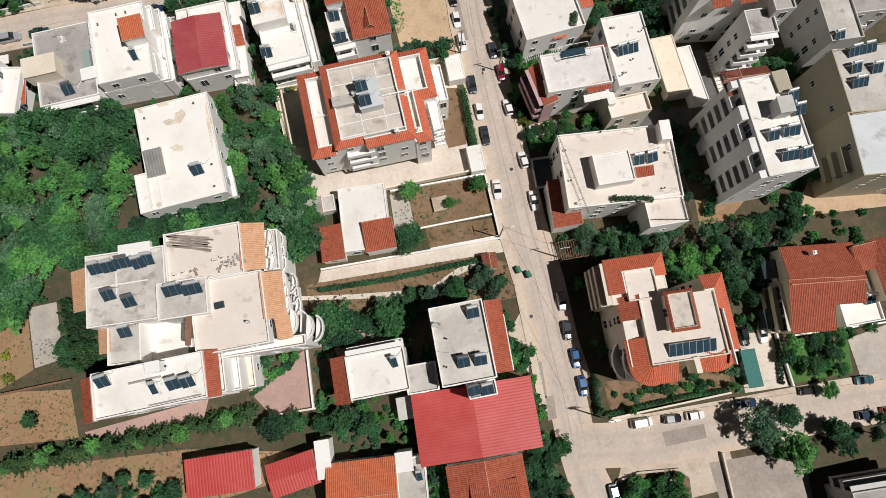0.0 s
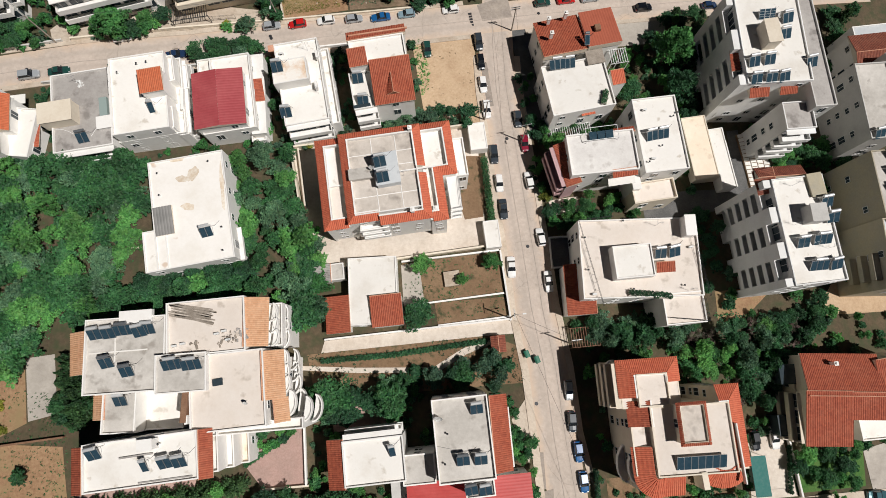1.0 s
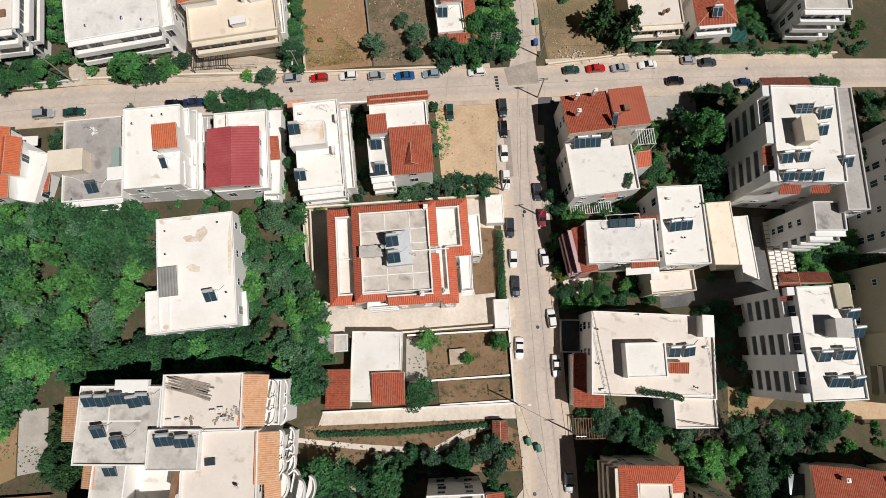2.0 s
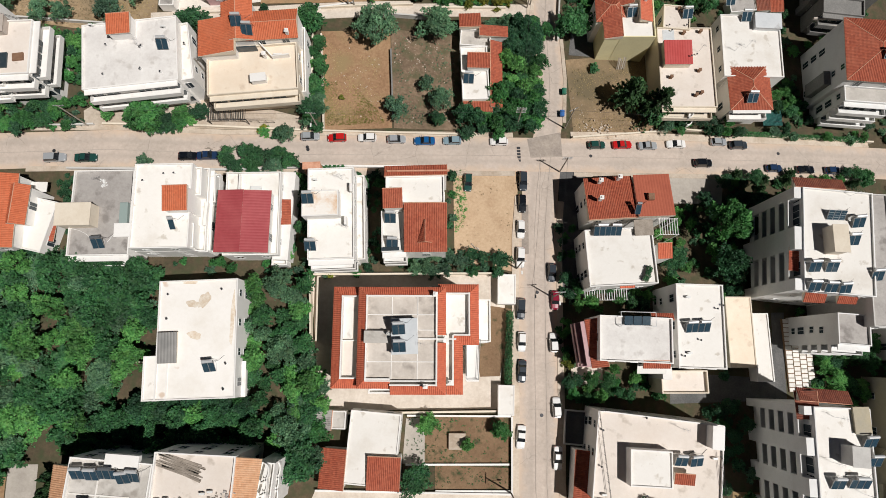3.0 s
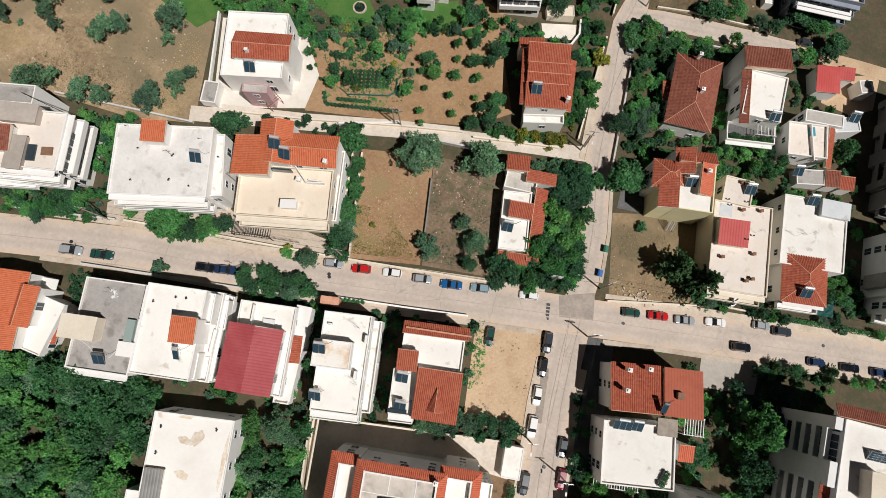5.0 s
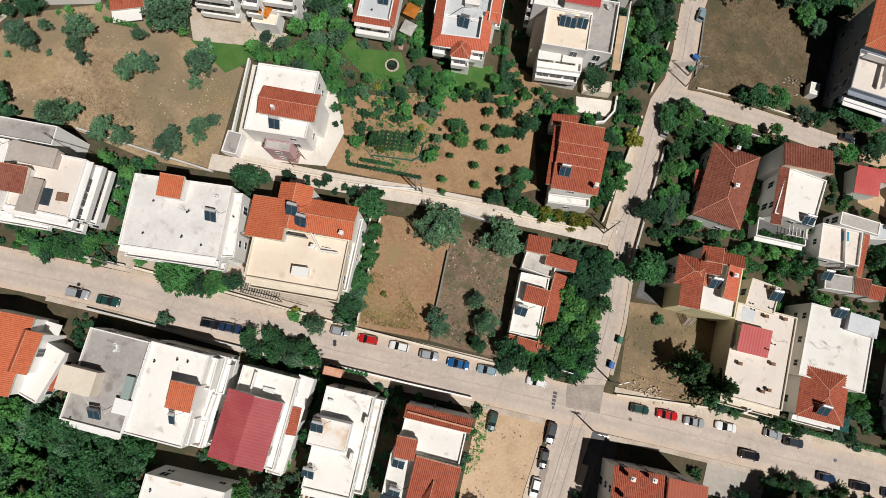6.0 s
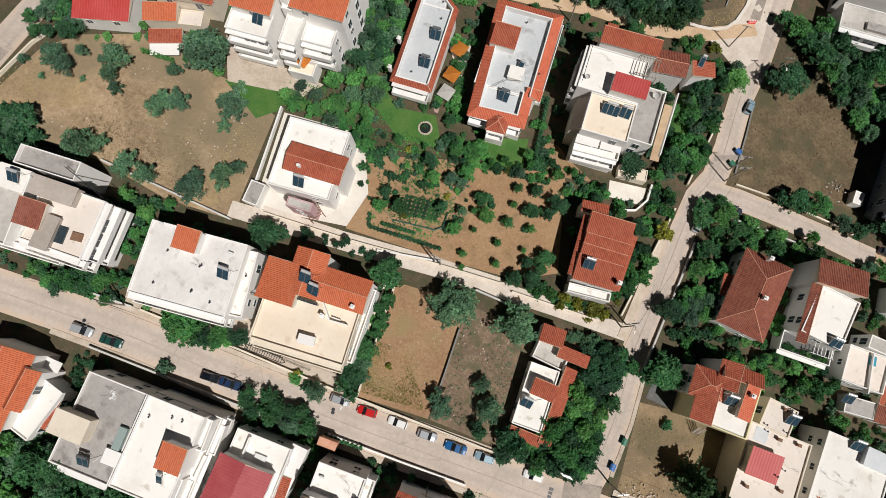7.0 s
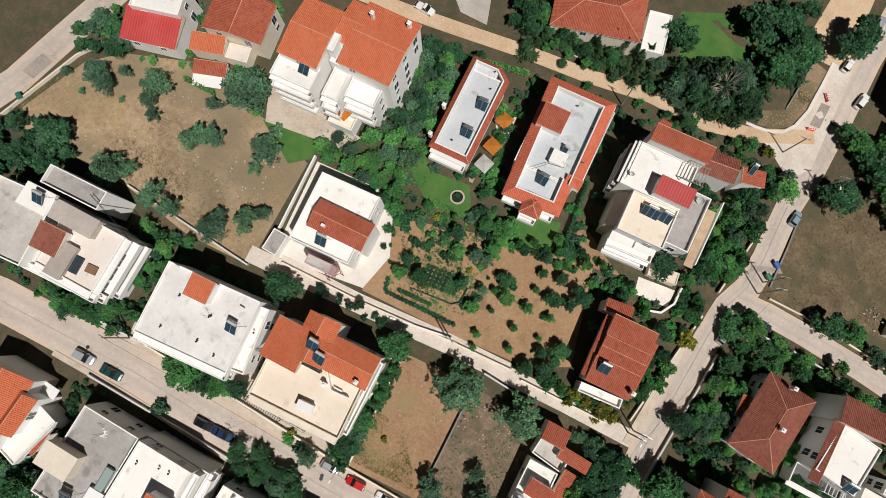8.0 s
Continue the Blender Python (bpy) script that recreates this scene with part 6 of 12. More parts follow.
drape([(-102.8, 127.0), (-98.3, 129.0), (-89.9, 132.1), (-81.6, 132.0), (-85.8, 129.7), (-90.6, 128.0), (-98.3, 125.8)], 0.042, 'lawn', 'lawn', 'small green lawn behind a boundary wall', 'ground')
drape([(-66.8, 136.2), (-72.3, 138.3), (-76.1, 139.7), (-76.0, 144.0), (-70.7, 142.0), (-63.2, 145.4), (-57.9, 139.9)], 0.043, 'lawn', 'lawn', 'mown green garden lawn', 'ground')
drape([(-52.8, 146.8), (-44.1, 153.0), (-41.2, 145.9), (-48.9, 143.0)], 0.044, 'lawn', 'lawn', 'small green lawn behind a house', 'ground')
drape([(-103.7, 125.4), (-95.3, 130.2), (-89.9, 127.3), (-93.1, 122.4)], 0.046, 'lawn', 'lawn', 'dark green lawn under trees', 'ground')
drape([(-57.1, 210.3), (-43.9, 223.0), (-36.7, 213.3), (-50.0, 200.5)], 0.047, 'lawn', 'lawn', 'shaded green lawn among tall trees', 'ground')
drape([(-81.6, 107.0), (-89.2, 126.9), (-72.6, 132.8), (-69.9, 129.2), (-64.6, 122.9), (-64.1, 114.7)], 0.048, 'white_paving', 'courtyard', 'pale paved courtyard round a white house', 'ground')
drape([(-80.4, 108.5), (-63.5, 113.7), (-44.9, 120.3), (-32.3, 124.3), (-31.3, 123.2), (-43.6, 119.0), (-62.1, 112.4), (-79.0, 107.2)], 0.049, 'lane', 'lane_verge', 'pale concrete edge of a narrow lane', 'ground')
drape([(-109.9, 133.7), (-103.0, 133.5), (-86.4, 136.8), (-88.2, 132.1), (-103.0, 125.5)], 0.050, 'pavement', 'courtyard', 'pale paved yard of an apartment house', 'ground')
drape([(-10.9, 35.7), (8.7, 40.0), (10.2, 31.7), (-9.1, 27.2)], 0.052, 'dark_soil', 'garden_bed', 'brown kitchen garden soil', 'ground')
drape([(-3.7, 28.2), (10.4, 30.7), (11.5, 27.0), (-2.6, 23.7)], 0.053, 'dark_soil', 'garden_bed', 'brown garden soil with low plants', 'ground')
drape([(-11.1, 35.3), (-7.6, 36.3), (-5.7, 28.1), (-9.8, 27.1)], 0.054, 'concrete', 'path', 'short concrete garden path', 'ground')
drape([(-27.5, 16.0), (7.7, 22.6), (15.3, 20.6), (16.2, 14.1), (-24.8, 7.6)], 0.055, 'dark_soil', 'garden_bed', 'brown garden with a curving path', 'ground')
drape([(-24.5, 18.9), (13.5, 26.5), (13.3, 23.5), (8.7, 22.8), (-24.9, 16.5)], 0.056, 'lane', 'driveway', 'long pale concrete driveway', 'ground')
drape([(-28.2, 13.8), (-17.6, 14.3), (-8.0, 15.1), (-2.8, 15.6), (2.7, 19.7), (7.9, 21.7), (8.3, 20.9), (3.5, 18.6), (-1.9, 14.7), (-7.9, 14.1), (-17.4, 13.3), (-28.1, 13.0)], 0.058, 'lane', 'path', 'curving pale concrete garden path', 'ground')
drape([(-37.0, -4.4), (-26.3, 3.8), (-24.5, -7.6), (-32.5, -8.9)], 0.059, 'pink_paving', 'forecourt', 'pinkish paved forecourt', 'ground')
drape([(-66.4, -11.8), (-44.3, -5.7), (-45.0, -9.9), (-48.0, -11.4), (-64.1, -14.3)], 0.060, 'pink_paving', 'forecourt', 'pinkish paved strip beside a block', 'ground')
drape([(-80.1, 11.2), (-74.9, 12.4), (-72.1, 1.6), (-77.1, -0.2)], 0.061, 'concrete', 'concrete_pad', 'bare concrete pad in a garden', 'ground')
drape([(-85.4, 11.2), (-80.2, 10.9), (-77.3, -0.5), (-82.9, -4.1)], 0.062, 'red_soil', 'garden_bed', 'rough brown garden soil with weeds', 'ground')
drape([(-80.7, -18.6), (-47.6, -14.9), (-23.7, -15.6), (-32.7, -21.4), (-46.7, -25.6), (-79.6, -25.4)], 0.064, 'red_soil', 'waste_ground', 'bare brown waste ground behind sheds', 'ground')
drape([(-21.7, 6.3), (-10.5, 8.6), (-9.3, 4.2), (-20.7, 2.0)], 0.065, 'pink_paving', 'forecourt', 'shaded pinkish paved forecourt', 'ground')
drape([(-82.9, -4.6), (-69.9, -4.1), (-67.3, -12.8), (-81.4, -14.2)], 0.066, 'red_soil', 'garden_bed', 'bare brown garden soil', 'ground')
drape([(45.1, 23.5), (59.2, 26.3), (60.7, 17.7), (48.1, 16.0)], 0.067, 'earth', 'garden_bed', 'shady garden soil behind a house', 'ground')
drape([(32.0, -2.8), (58.5, 0.0), (58.2, -4.5), (32.9, -9.2)], 0.068, 'dark_soil', 'garden_bed', 'front garden soil with shrubs', 'ground')
drape([(60.6, 6.9), (68.4, 7.2), (71.0, -3.8), (61.3, -5.1)], 0.070, 'lane', 'driveway', 'concrete driveway beside a house', 'ground')
drape([(85.7, 5.9), (95.3, 9.0), (96.9, -3.5), (87.7, -4.6)], 0.071, 'concrete', 'courtyard', 'grey concrete yard beside a house', 'ground')
drape([(69.4, 2.9), (85.7, 5.9), (85.7, -1.1), (70.3, -3.4)], 0.030, 'lawn', 'lawn', 'shaded green garden lawn', 'ground')
drape([(34.5, -18.7), (56.6, -15.9), (58.1, -22.7), (37.3, -26.9), (32.5, -24.5)], 0.031, 'pavement', 'forecourt', 'pale concrete forecourt with planting', 'ground')
drape([(33.4, -21.8), (37.8, -20.2), (45.8, -19.7), (47.9, -21.0), (48.3, -26.6), (33.5, -26.3)], 0.032, 'dark_soil', 'garden_bed', 'planted bed with a pale kerb', 'ground')
# asphalt strip; its dark colour includes the shadow falling west of the house
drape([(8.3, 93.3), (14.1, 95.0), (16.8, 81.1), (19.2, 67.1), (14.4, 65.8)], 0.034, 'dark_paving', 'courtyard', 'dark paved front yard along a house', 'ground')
drape([(42.5, 173.6), (56.7, 181.1), (56.8, 170.8), (51.4, 166.7), (43.8, 166.6)], 0.035, 'sand', 'courtyard', 'beige sandy yard behind a low house', 'ground')
# two dark sheets that stand for the shade between the tall buildings
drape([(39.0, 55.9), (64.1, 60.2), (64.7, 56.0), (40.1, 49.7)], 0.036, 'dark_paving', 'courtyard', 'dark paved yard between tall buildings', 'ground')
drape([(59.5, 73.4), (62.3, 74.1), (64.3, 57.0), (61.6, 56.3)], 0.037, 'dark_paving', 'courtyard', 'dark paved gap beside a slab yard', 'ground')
drape([(18.8, 52.2), (25.0, 53.9), (25.8, 50.5), (19.5, 48.8)], 0.038, 'lane', 'driveway', 'pale concrete driveway before a house', 'ground')
drape([(-10.3, 199.1), (-6.9, 190.4), (-5.1, 183.7), (-3.5, 176.1), (-2.9, 171.0), (2.9, 172.9), (8.2, 174.5), (15.2, 175.9), (22.2, 177.5), (29.3, 178.8), (28.4, 186.5), (25.0, 200.1), (19.2, 218.4)], 0.040, 'field_grass', 'dry_field', 'brown field of dry grass beside the upper street', 'ground')
drape([(52.2, -18.4), (72.1, -15.5), (72.9, -26.1), (54.1, -27.2)], 0.041, 'patch', 'courtyard', 'cracked grey yard under pines', 'ground')
drape([(82.8, 41.4), (101.6, 38.8), (101.0, 36.0), (77.2, 32.5)], 0.042, 'sand', 'courtyard', 'beige yard behind tall buildings', 'ground')
drape([(55.2, 35.8), (68.7, 38.2), (61.0, 30.1), (55.7, 28.7)], 0.043, 'red_soil', 'garden_bed', 'bare red-brown earth beside a building', 'ground')
drape([(16.9, -1.1), (19.1, 12.4), (16.2, 11.8), (13.1, 6.7)], 0.044, 'pavement', 'forecourt', 'pale pavement forecourt', 'ground')
drape([(5.0, 47.2), (5.1, 60.9), (-1.3, 60.3), (-0.7, 51.3), (1.2, 46.2)], 0.046, 'dark_soil', 'garden_bed', 'planted garden strip with shrubs', 'ground')
drape([(-24.7, 155.9), (-17.0, 159.2), (-16.1, 155.2), (-23.1, 152.5)], 0.047, 'white_paving', 'terrace', 'small cream paved terrace', 'ground')
drape([(32.7, 98.1), (45.4, 101.3), (45.7, 94.7), (33.8, 91.8)], 0.048, 'concrete', 'courtyard', 'small concrete yard with a parked car', 'ground')
drape([(-83.0, 90.1), (-91.3, 80.4), (-90.0, 77.3), (-45.2, 87.6), (-46.1, 90.4)], 0.049, 'pavement', 'forecourt', 'pale front yards along the street', 'ground')
drape([(-21.3, 176.4), (-21.9, 186.5), (-17.5, 187.3), (-15.5, 168.2)], 0.050, 'lawn', 'lawn', 'green garden strip with shrubs', 'ground')

# garden walls and fences
garden_wall([(-36.1, 57.8), (-30.2, 37.7)], 1.8, mat='cream')
garden_wall([(-35.7, 58.1), (0.3, 67.2)], 1.6, mat='cream')
garden_wall([(-27.5, 32.6), (6.5, 40.8)], 1.6, mat='cream')
garden_wall([(-48.8, 110.2), (-42.2, 88.7)], 1.0, mat='cream')
garden_wall([(-42.5, 88.3), (-13.8, 95.2)], 0.7, mat='cream')
garden_wall([(-79.1, 107.3), (-62.3, 112.5), (-43.8, 119.2), (-31.4, 123.3)], 0.8, mat='cream')
garden_wall([(-50.8, 110.4), (-45.3, 90.8)], 1.0, mat='cream')
garden_wall([(-56.1, 114.2), (-44.3, 119.7)], 0.9, mat='white')
garden_wall([(-35.2, 119.1), (-26.9, 120.8)], 1.4, mat='grey_wall')
garden_wall([(-28.9, 123.1), (-10.8, 128.6)], 0.8, mat='cream')
garden_wall([(-24.5, 19.1), (12.0, 26.3)], 0.8, mat='white')
garden_wall([(-9.2, 27.1), (10.2, 31.4)], 0.5, mat='white')
garden_wall([(-11.1, 35.9), (8.6, 40.2)], 0.8, mat='white')
garden_wall([(8.9, 40.2), (11.9, 25.9)], 0.9, mat='white')
garden_wall([(-2.6, 23.7), (11.9, 26.8)], 0.5, mat='white')
garden_wall([(32.9, -9.8), (57.9, -5.0)], 0.9, mat='cream')
garden_wall([(-32.5, -8.9), (-24.1, -7.6)], 0.8, mat='cream')
garden_wall([(-26.3, 3.3), (-24.5, -7.6)], 1.0, mat='white')
garden_wall([(10.0, 101.0), (30.9, 108.5)], 0.8, mat='cream')
garden_wall([(30.8, 109.1), (55.2, 114.1), (80.6, 120.0)], 0.9, mat='cream')
garden_wall([(-112.1, 97.2), (-83.5, 102.4)], 0.9, mat='grey_wall')
garden_wall([(-90.0, 127.4), (-83.5, 109.5)], 1.2, mat='white')
garden_wall([(-83.7, 92.1), (-74.6, 94.7)], 1.0, mat='cream')
garden_wall([(-7.4, 132.2), (-9.6, 158.9)], 0.9, mat='cream')
garden_wall([(-2.1, 155.1), (2.5, 123.7)], 0.9, mat='grey_wall')
garden_wall([(-1.0, 172.3), (6.6, 174.7), (14.9, 176.6), (21.9, 178.1), (28.4, 179.1)], 0.5, mat='cream')
garden_wall([(-6.9, 192.2), (-4.6, 184.0), (-2.3, 174.4)], 0.4, mat='bare_concrete')
garden_wall([(-0.1, 164.0), (9.6, 167.2), (21.9, 170.1)], 0.7, mat='grey_wall')
garden_wall([(-11.9, 184.8), (-10.1, 165.1)], 1.0, mat='cream')
garden_wall([(-107.3, 72.5), (-96.5, 75.4), (-87.9, 77.9)], 0.9, mat='grey_wall')
garden_wall([(-86.2, 78.4), (-65.7, 83.2), (-45.2, 87.6)], 0.9, mat='cream')
garden_wall([(-89.6, 67.5), (-58.0, 75.2), (-44.9, 79.1)], 1.0, mat='grey_wall')
garden_wall([(-42.8, 80.0), (-28.1, 83.7), (-15.6, 87.0)], 1.0, mat='white')
garden_wall([(-82.8, -5.1), (-69.7, -2.3)], 1.0, mat='brown_timber')
garden_wall([(-69.0, 33.1), (-61.9, 34.4)], 0.9, mat='cream')
garden_wall([(-34.6, 57.9), (-31.5, 45.6)], 1.4, mat='cream')
garden_wall([(-141.9, 88.5), (-141.1, 108.5), (-139.4, 114.7)], 0.8, mat='cream')
garden_wall([(69.3, 7.0), (71.5, -3.8)], 1.0, mat='white')
garden_wall([(72.4, 6.4), (95.7, 9.6)], 0.9, mat='white')
garden_wall([(32.8, -24.5), (33.2, -21.5), (37.8, -19.9), (45.8, -19.4), (48.2, -20.5)], 0.4, mat='pavement')
garden_wall([(54.8, -16.4), (56.4, -27.3)], 1.0, mat='cream')
railing([(-63.4, 85.2), (-52.6, 87.6)], 1.6)
railing([(-20.2, 176.5), (-19.1, 164.7)], 1.2)
railing([(19.5, 68.4), (34.8, 71.9)], 1.4)

# gate canopies and small sheds
b = thing('gate_canopy', 'small white flat-roofed garage beside a gate', 'garage', 2.6, 64.27, group='garages')
block(b, 2.59, 64.28, 11.73, 3.6, 6.01, 2.59, wall='white', roof='roof_white', parapet=0.1)
b = thing('gate_canopy', 'small white flat-roofed garage at a driveway end', 'garage', 6.96, 43.07, group='garages')
block(b, 6.95, 43.08, 11.53, 3.13, 5.69, 3.27, wall='white', roof='roof_white', parapet=0.1)
b = thing('garden_hut', 'small hut with a clay tile roof by a gate', 'shed', 9.45, 21, group='sheds')
block(b, 9.44, 21, 9.15, 2.67, 3.08, 3.85, wall='white', kind='gable_y', rise=0.5, cover='tile_dark', over=0.1)
b = thing('pump_house', 'small tiled shelter on a garden bed', 'shed', -0.55, 33.39, group='sheds')
slab(b, 'platform', -0.55, 33.39, 12.67, 3.24, 3.03, 1.37, 2.57, 'pavement')

# ---- houses along the lower cross street ----
b = thing('house', 'two-storey house with a bare grey concrete roof', 'house', -75.83, 59.67, group='houses')
block(b, -75.93, 59.76, 14.18, 11.61, 16.59, 12.2, wall='white', roof='roof_grey', windows='SENW', balcony='S', parapet=0.5)
slab(b, 'stair_head', -79.39, 58.01, 14.33, 6.35, 4.11, 11.2, 14.5, 'cream')
solar_heater(-74.34, 54.07, 11.7, 17.5, 2, dark=True)
slab(b, 'glass_lean_to', -71.5, 60.6, 15, 1.5, 4.0, 11.6, 12.6, 'roof_glass')
canopy(b, -77.4, 50.4, 14, 6.2, 1.6, 8.0, 0.5, 'magenta_cloth')
canopy(b, -70.3, 51.6, 14, 3.6, 1.3, 8.0, 0.5, 'purple_cloth')
handrail(b, [(-72.4, 69.0), (-70.9, 63.2)], 11.7, 0.9)
rubble(-77.6, 65.3, 11.7, 'frame', 'small heap of white scrap on a grey roof', 9, 0.9)
aerial(-77.67, 65.5, 11.7, 30)
b = thing('house', 'white three-storey house with stepped balconies', 'house', -64.14, 63.3, group='houses')
block(b, -64.24, 63.39, 14.12, 10.88, 16.22, 14.08, wall='white', roof='roof_white', windows='SENW', parapet=0.35)
block(b, -63.6, 63.6, 14.12, 13.2, 16.4, 10.68, wall='white', roof='roof_white', windows='SE', balcony='E', parapet=0.9, reach=0.9)
block(b, -59.9, 69.6, 16, 1.9, 5.6, 12.7, wall='white', roof='roof_white', parapet=0.9)
block(b, -58.2, 69.3, 16, 2.0, 5.4, 10.0, wall='white', roof='roof_white', parapet=0.9)
block(b, -58.1, 59.3, 15, 1.7, 4.6, 12.7, wall='white', roof='roof_white', parapet=0.9)
block(b, -56.4, 59.2, 15, 1.9, 4.6, 10.0, wall='white', roof='roof_white', parapet=0.9)
slab(b, 'roof_step', -70.5, 57.4, 15, 3.0, 2.4, 11.0, 12.6, 'white')
parapet(b, [(-57.6, 66.2), (-56.8, 62.2)], 10.0, 10.9, thick=0.6)
block(b, -60.86, 64.9, 15.28, 4.19, 4.27, 16.38, wall='white', kind='shed', rise=0.5, cover='tile_orange', side='S', over=0.2, base=None)
solar_heater(-60.95, 60.46, 13.73, 16.1, 1)
b = thing('house', 'white house under a low red metal roof', 'house', -48.61, 65.53, group='houses')
block(b, -48.95, 66.5, 14.05, 10.62, 16.5, 9.9, wall='white', roof='roof_white', windows='SENW', parapet=0.5)
block(b, -49.26, 64.21, 12.71, 9.7, 11.53, 12.2, wall='white', kind='gable_y', rise=0.7, cover='crimson_sheet', over=0.25, windows='SE')
strip(b, -43.29, 68.46, 16.68, 1.98, 4.89, 8.5, 'E', rise=0.5)
slab(b, 'side_wing', -43.41, 67.82, 10.58, 2.8, 17.47, 2.5, 7.8, 'white')
block(b, -42.6, 60.2, 14, 3.0, 4.2, 6.4, wall='white', roof='roof_white', parapet=0.8)
parapet(b, [(-53.2, 73.2), (-51.6, 66.9)], 9.4, 10.6)
slab(b, 'roof_light', -49.6, 71.4, 14, 2.2, 1.0, 9.3, 9.9, 'frame')
b = thing('house', 'white flat-roofed house with two solar heaters', 'house', -34.16, 69.84, group='houses')
block(b, -33.86, 69.78, 15.27, 8.87, 17.96, 11.01, wall='white', roof='roof_white', windows='SENW', balcony='S', parapet=0.45)
block(b, -35.72, 70.69, 15.3, 6.87, 4.91, 13.4, wall='white', roof='rust_coat', parapet=0.12, base=9.5)
block(b, -28.91, 70.98, 15.3, 1.88, 17.03, 7.52, wall='white', roof='roof_white', parapet=0.8, windows='E')
slab(b, 'roof_rib', -31.2, 75.31, 15.3, 0.49, 1.57, 10.27, 12.15, 'white')
slab(b, 'roof_rib', -30.52, 68.73, 15.3, 0.49, 1.57, 10.27, 12.15, 'white')
slab(b, 'tool_shed', -41.46, 79.29, 15.27, 3.4, 1.4, 1.88, 6.19, 'ridge')
solar_heater(-38.07, 70.98, 13.3, 14.7, 2)
solar_heater(-35.93, 62.81, 10.5, 13.3, 2)
b = thing('house', 'house with clay tile roofs round a white terrace', 'house', -19.56, 78.44, group='houses')
block(b, -19.22, 77.74, 14.15, 11.28, 5.69, 11.22, wall='white', roof='roof_white', windows='NEW', parapet=0.5)
block(b, -20.06, 81.67, 14.73, 11.83, 1.89, 10.5, wall='white', kind='shed', rise=0.9, cover='tile', side='N', over=0.2)
block(b, -15.52, 70.96, 13.64, 7.57, 8.56, 11.02, wall='white', kind='shed', rise=1.5, side='S', cover='tile', over=0.3, windows='SE')
block(b, -21.42, 69.16, 15.28, 4.6, 8.06, 10.38, wall='white', roof='roof_white', windows='SW', balcony='S', parapet=0.6)
block(b, -22.79, 74.77, 15.28, 3.48, 3.43, 12.62, wall='white', kind='shed', rise=0.6, cover='tile', side='S', over=0.15)
dormer(b, -14.9, 68.2, 13.6, 3.0, 4.2, 11.37, 1.25)
parapet(b, [(-25.3, 80.2), (-13.8, 83.0)], 11.04, 11.44, 'ridge', 0.3, 'tile_verge')
slab(b, 'roof_light', -21.18, 65.67, 15, 3.47, 0.68, 9.52, 10.43, 'glass')
solar_heater(-22.66, 71.61, 9.78, 11.9, 2)
solar_heater(-21.06, 66.78, 9.78, 10.5, 2)
b = thing('house', 'orange-roofed house with stucco gables', 'house', -91.21, 57.43, group='houses')
block(b, -91.23, 57.45, 11.63, 3.43, 7.05, 12.95, wall='white', kind='gable_y', rise=1.5, cover='tile_orange', windows='E', over=0.3)
block(b, -95.88, 55.08, 15.27, 9.57, 13.72, 13.15, wall='white', kind='gable_y', rise=1.8, cover='tile_orange', over=0.3, windows='S')
block(b, -89.41, 54.83, 0.33, 7.3, 10.18, 10.55, wall='white', roof='roof_white', parapet=0.4, windows='SE')
strip(b, -86.5, 55.09, 8.7, 2.2, 5.5, 9.85, 'E', rise=0.7, cover='tile')
slab(b, 'awning', -91.83, 62.02, 12.2, 4.21, 2.03, 9.15, 9.35, 'white_cloth')

# ---- the wooded plot and its villa ----
b = thing('villa', 'large white flat-roofed villa among trees', 'house', -50.85, 41.17, group='houses')
block(b, -51.04, 41.33, 15.29, 14.44, 21.47, 12.4, wall='white', roof='roof_patched', windows='SEWN', parapet=0.25)
block(b, -56.25, 32.87, 15.32, 4.44, 7.93, 12.32, wall='white', roof='roof_white', windows='WS', parapet=0.25)
slab(b, 'balcony', -45.81, 46.07, 15.27, 0.85, 5.69, 7.8, 8.8, 'white')
slab(b, 'balcony', -42.24, 35.91, 15.33, 1.66, 6.27, 7.8, 9, 'white')
slab(b, 'roof_hatch', -55.46, 38.58, 15.31, 3.0, 5.0, 11.6, 12.55, 'roof_grey')
strip(b, -55.46, 38.58, 15.31, 3.3, 5.3, 13.1, 'S', rise=0.4, cover='grey_sheet')
solar_heater(-47.15, 37.23, 12.15, 18.2, 2)

# ---- apartment house with tiled roof edges ----
b = thing('apartment_building', 'apartment building with orange tiled roof edges', 'building', -13.99, 50.22, group='houses')
slab(b, 'stair_head', -14, 50.23, 15.32, 4.3, 5.84, 15.88, 18.48, 'roof_silver')
block(b, -0.89, 56.54, 12.85, 2.39, 7.83, 10.28, wall='white', roof='roof_white', windows='SEN', parapet=0.5)
block(b, -5.1, 55.86, 15.3, 6.58, 10.66, 4.88, wall='white', roof='roof_white', parapet=0.2)
slab(b, 'tank_room', -18.64, 49.06, 12.78, 4.23, 1.86, 15.88, 17.78, 'roof_pale')
chimney(b, -10.51, 58.47, 16.88)
chimney(b, -8.59, 42.92, 16.88)
chimney(b, -4.63, 44.39, 13.88)
block(b, -14.58, 49.96, 13, 14.80, 17.00, 15.97, wall='white', roof='roof_pale', windows='SNEW', parapet=0.1, base=4.9)
block(b, -15.26, 52.9, 13, 14.80, 11.00, 5.4, wall='grey_wall', roof='roof_pale', windows='', parapet=0.1)
for u in (-6.9, -2.4, 2.2, 6.9):
    for v in (-8.0, -4.6):
        slab(b, 'pillar', -14.58 + 0.974 * u - 0.225 * v, 49.96 + 0.225 * u + 0.974 * v, 13, 0.45, 0.45, 1.0, 5.0, 'white')
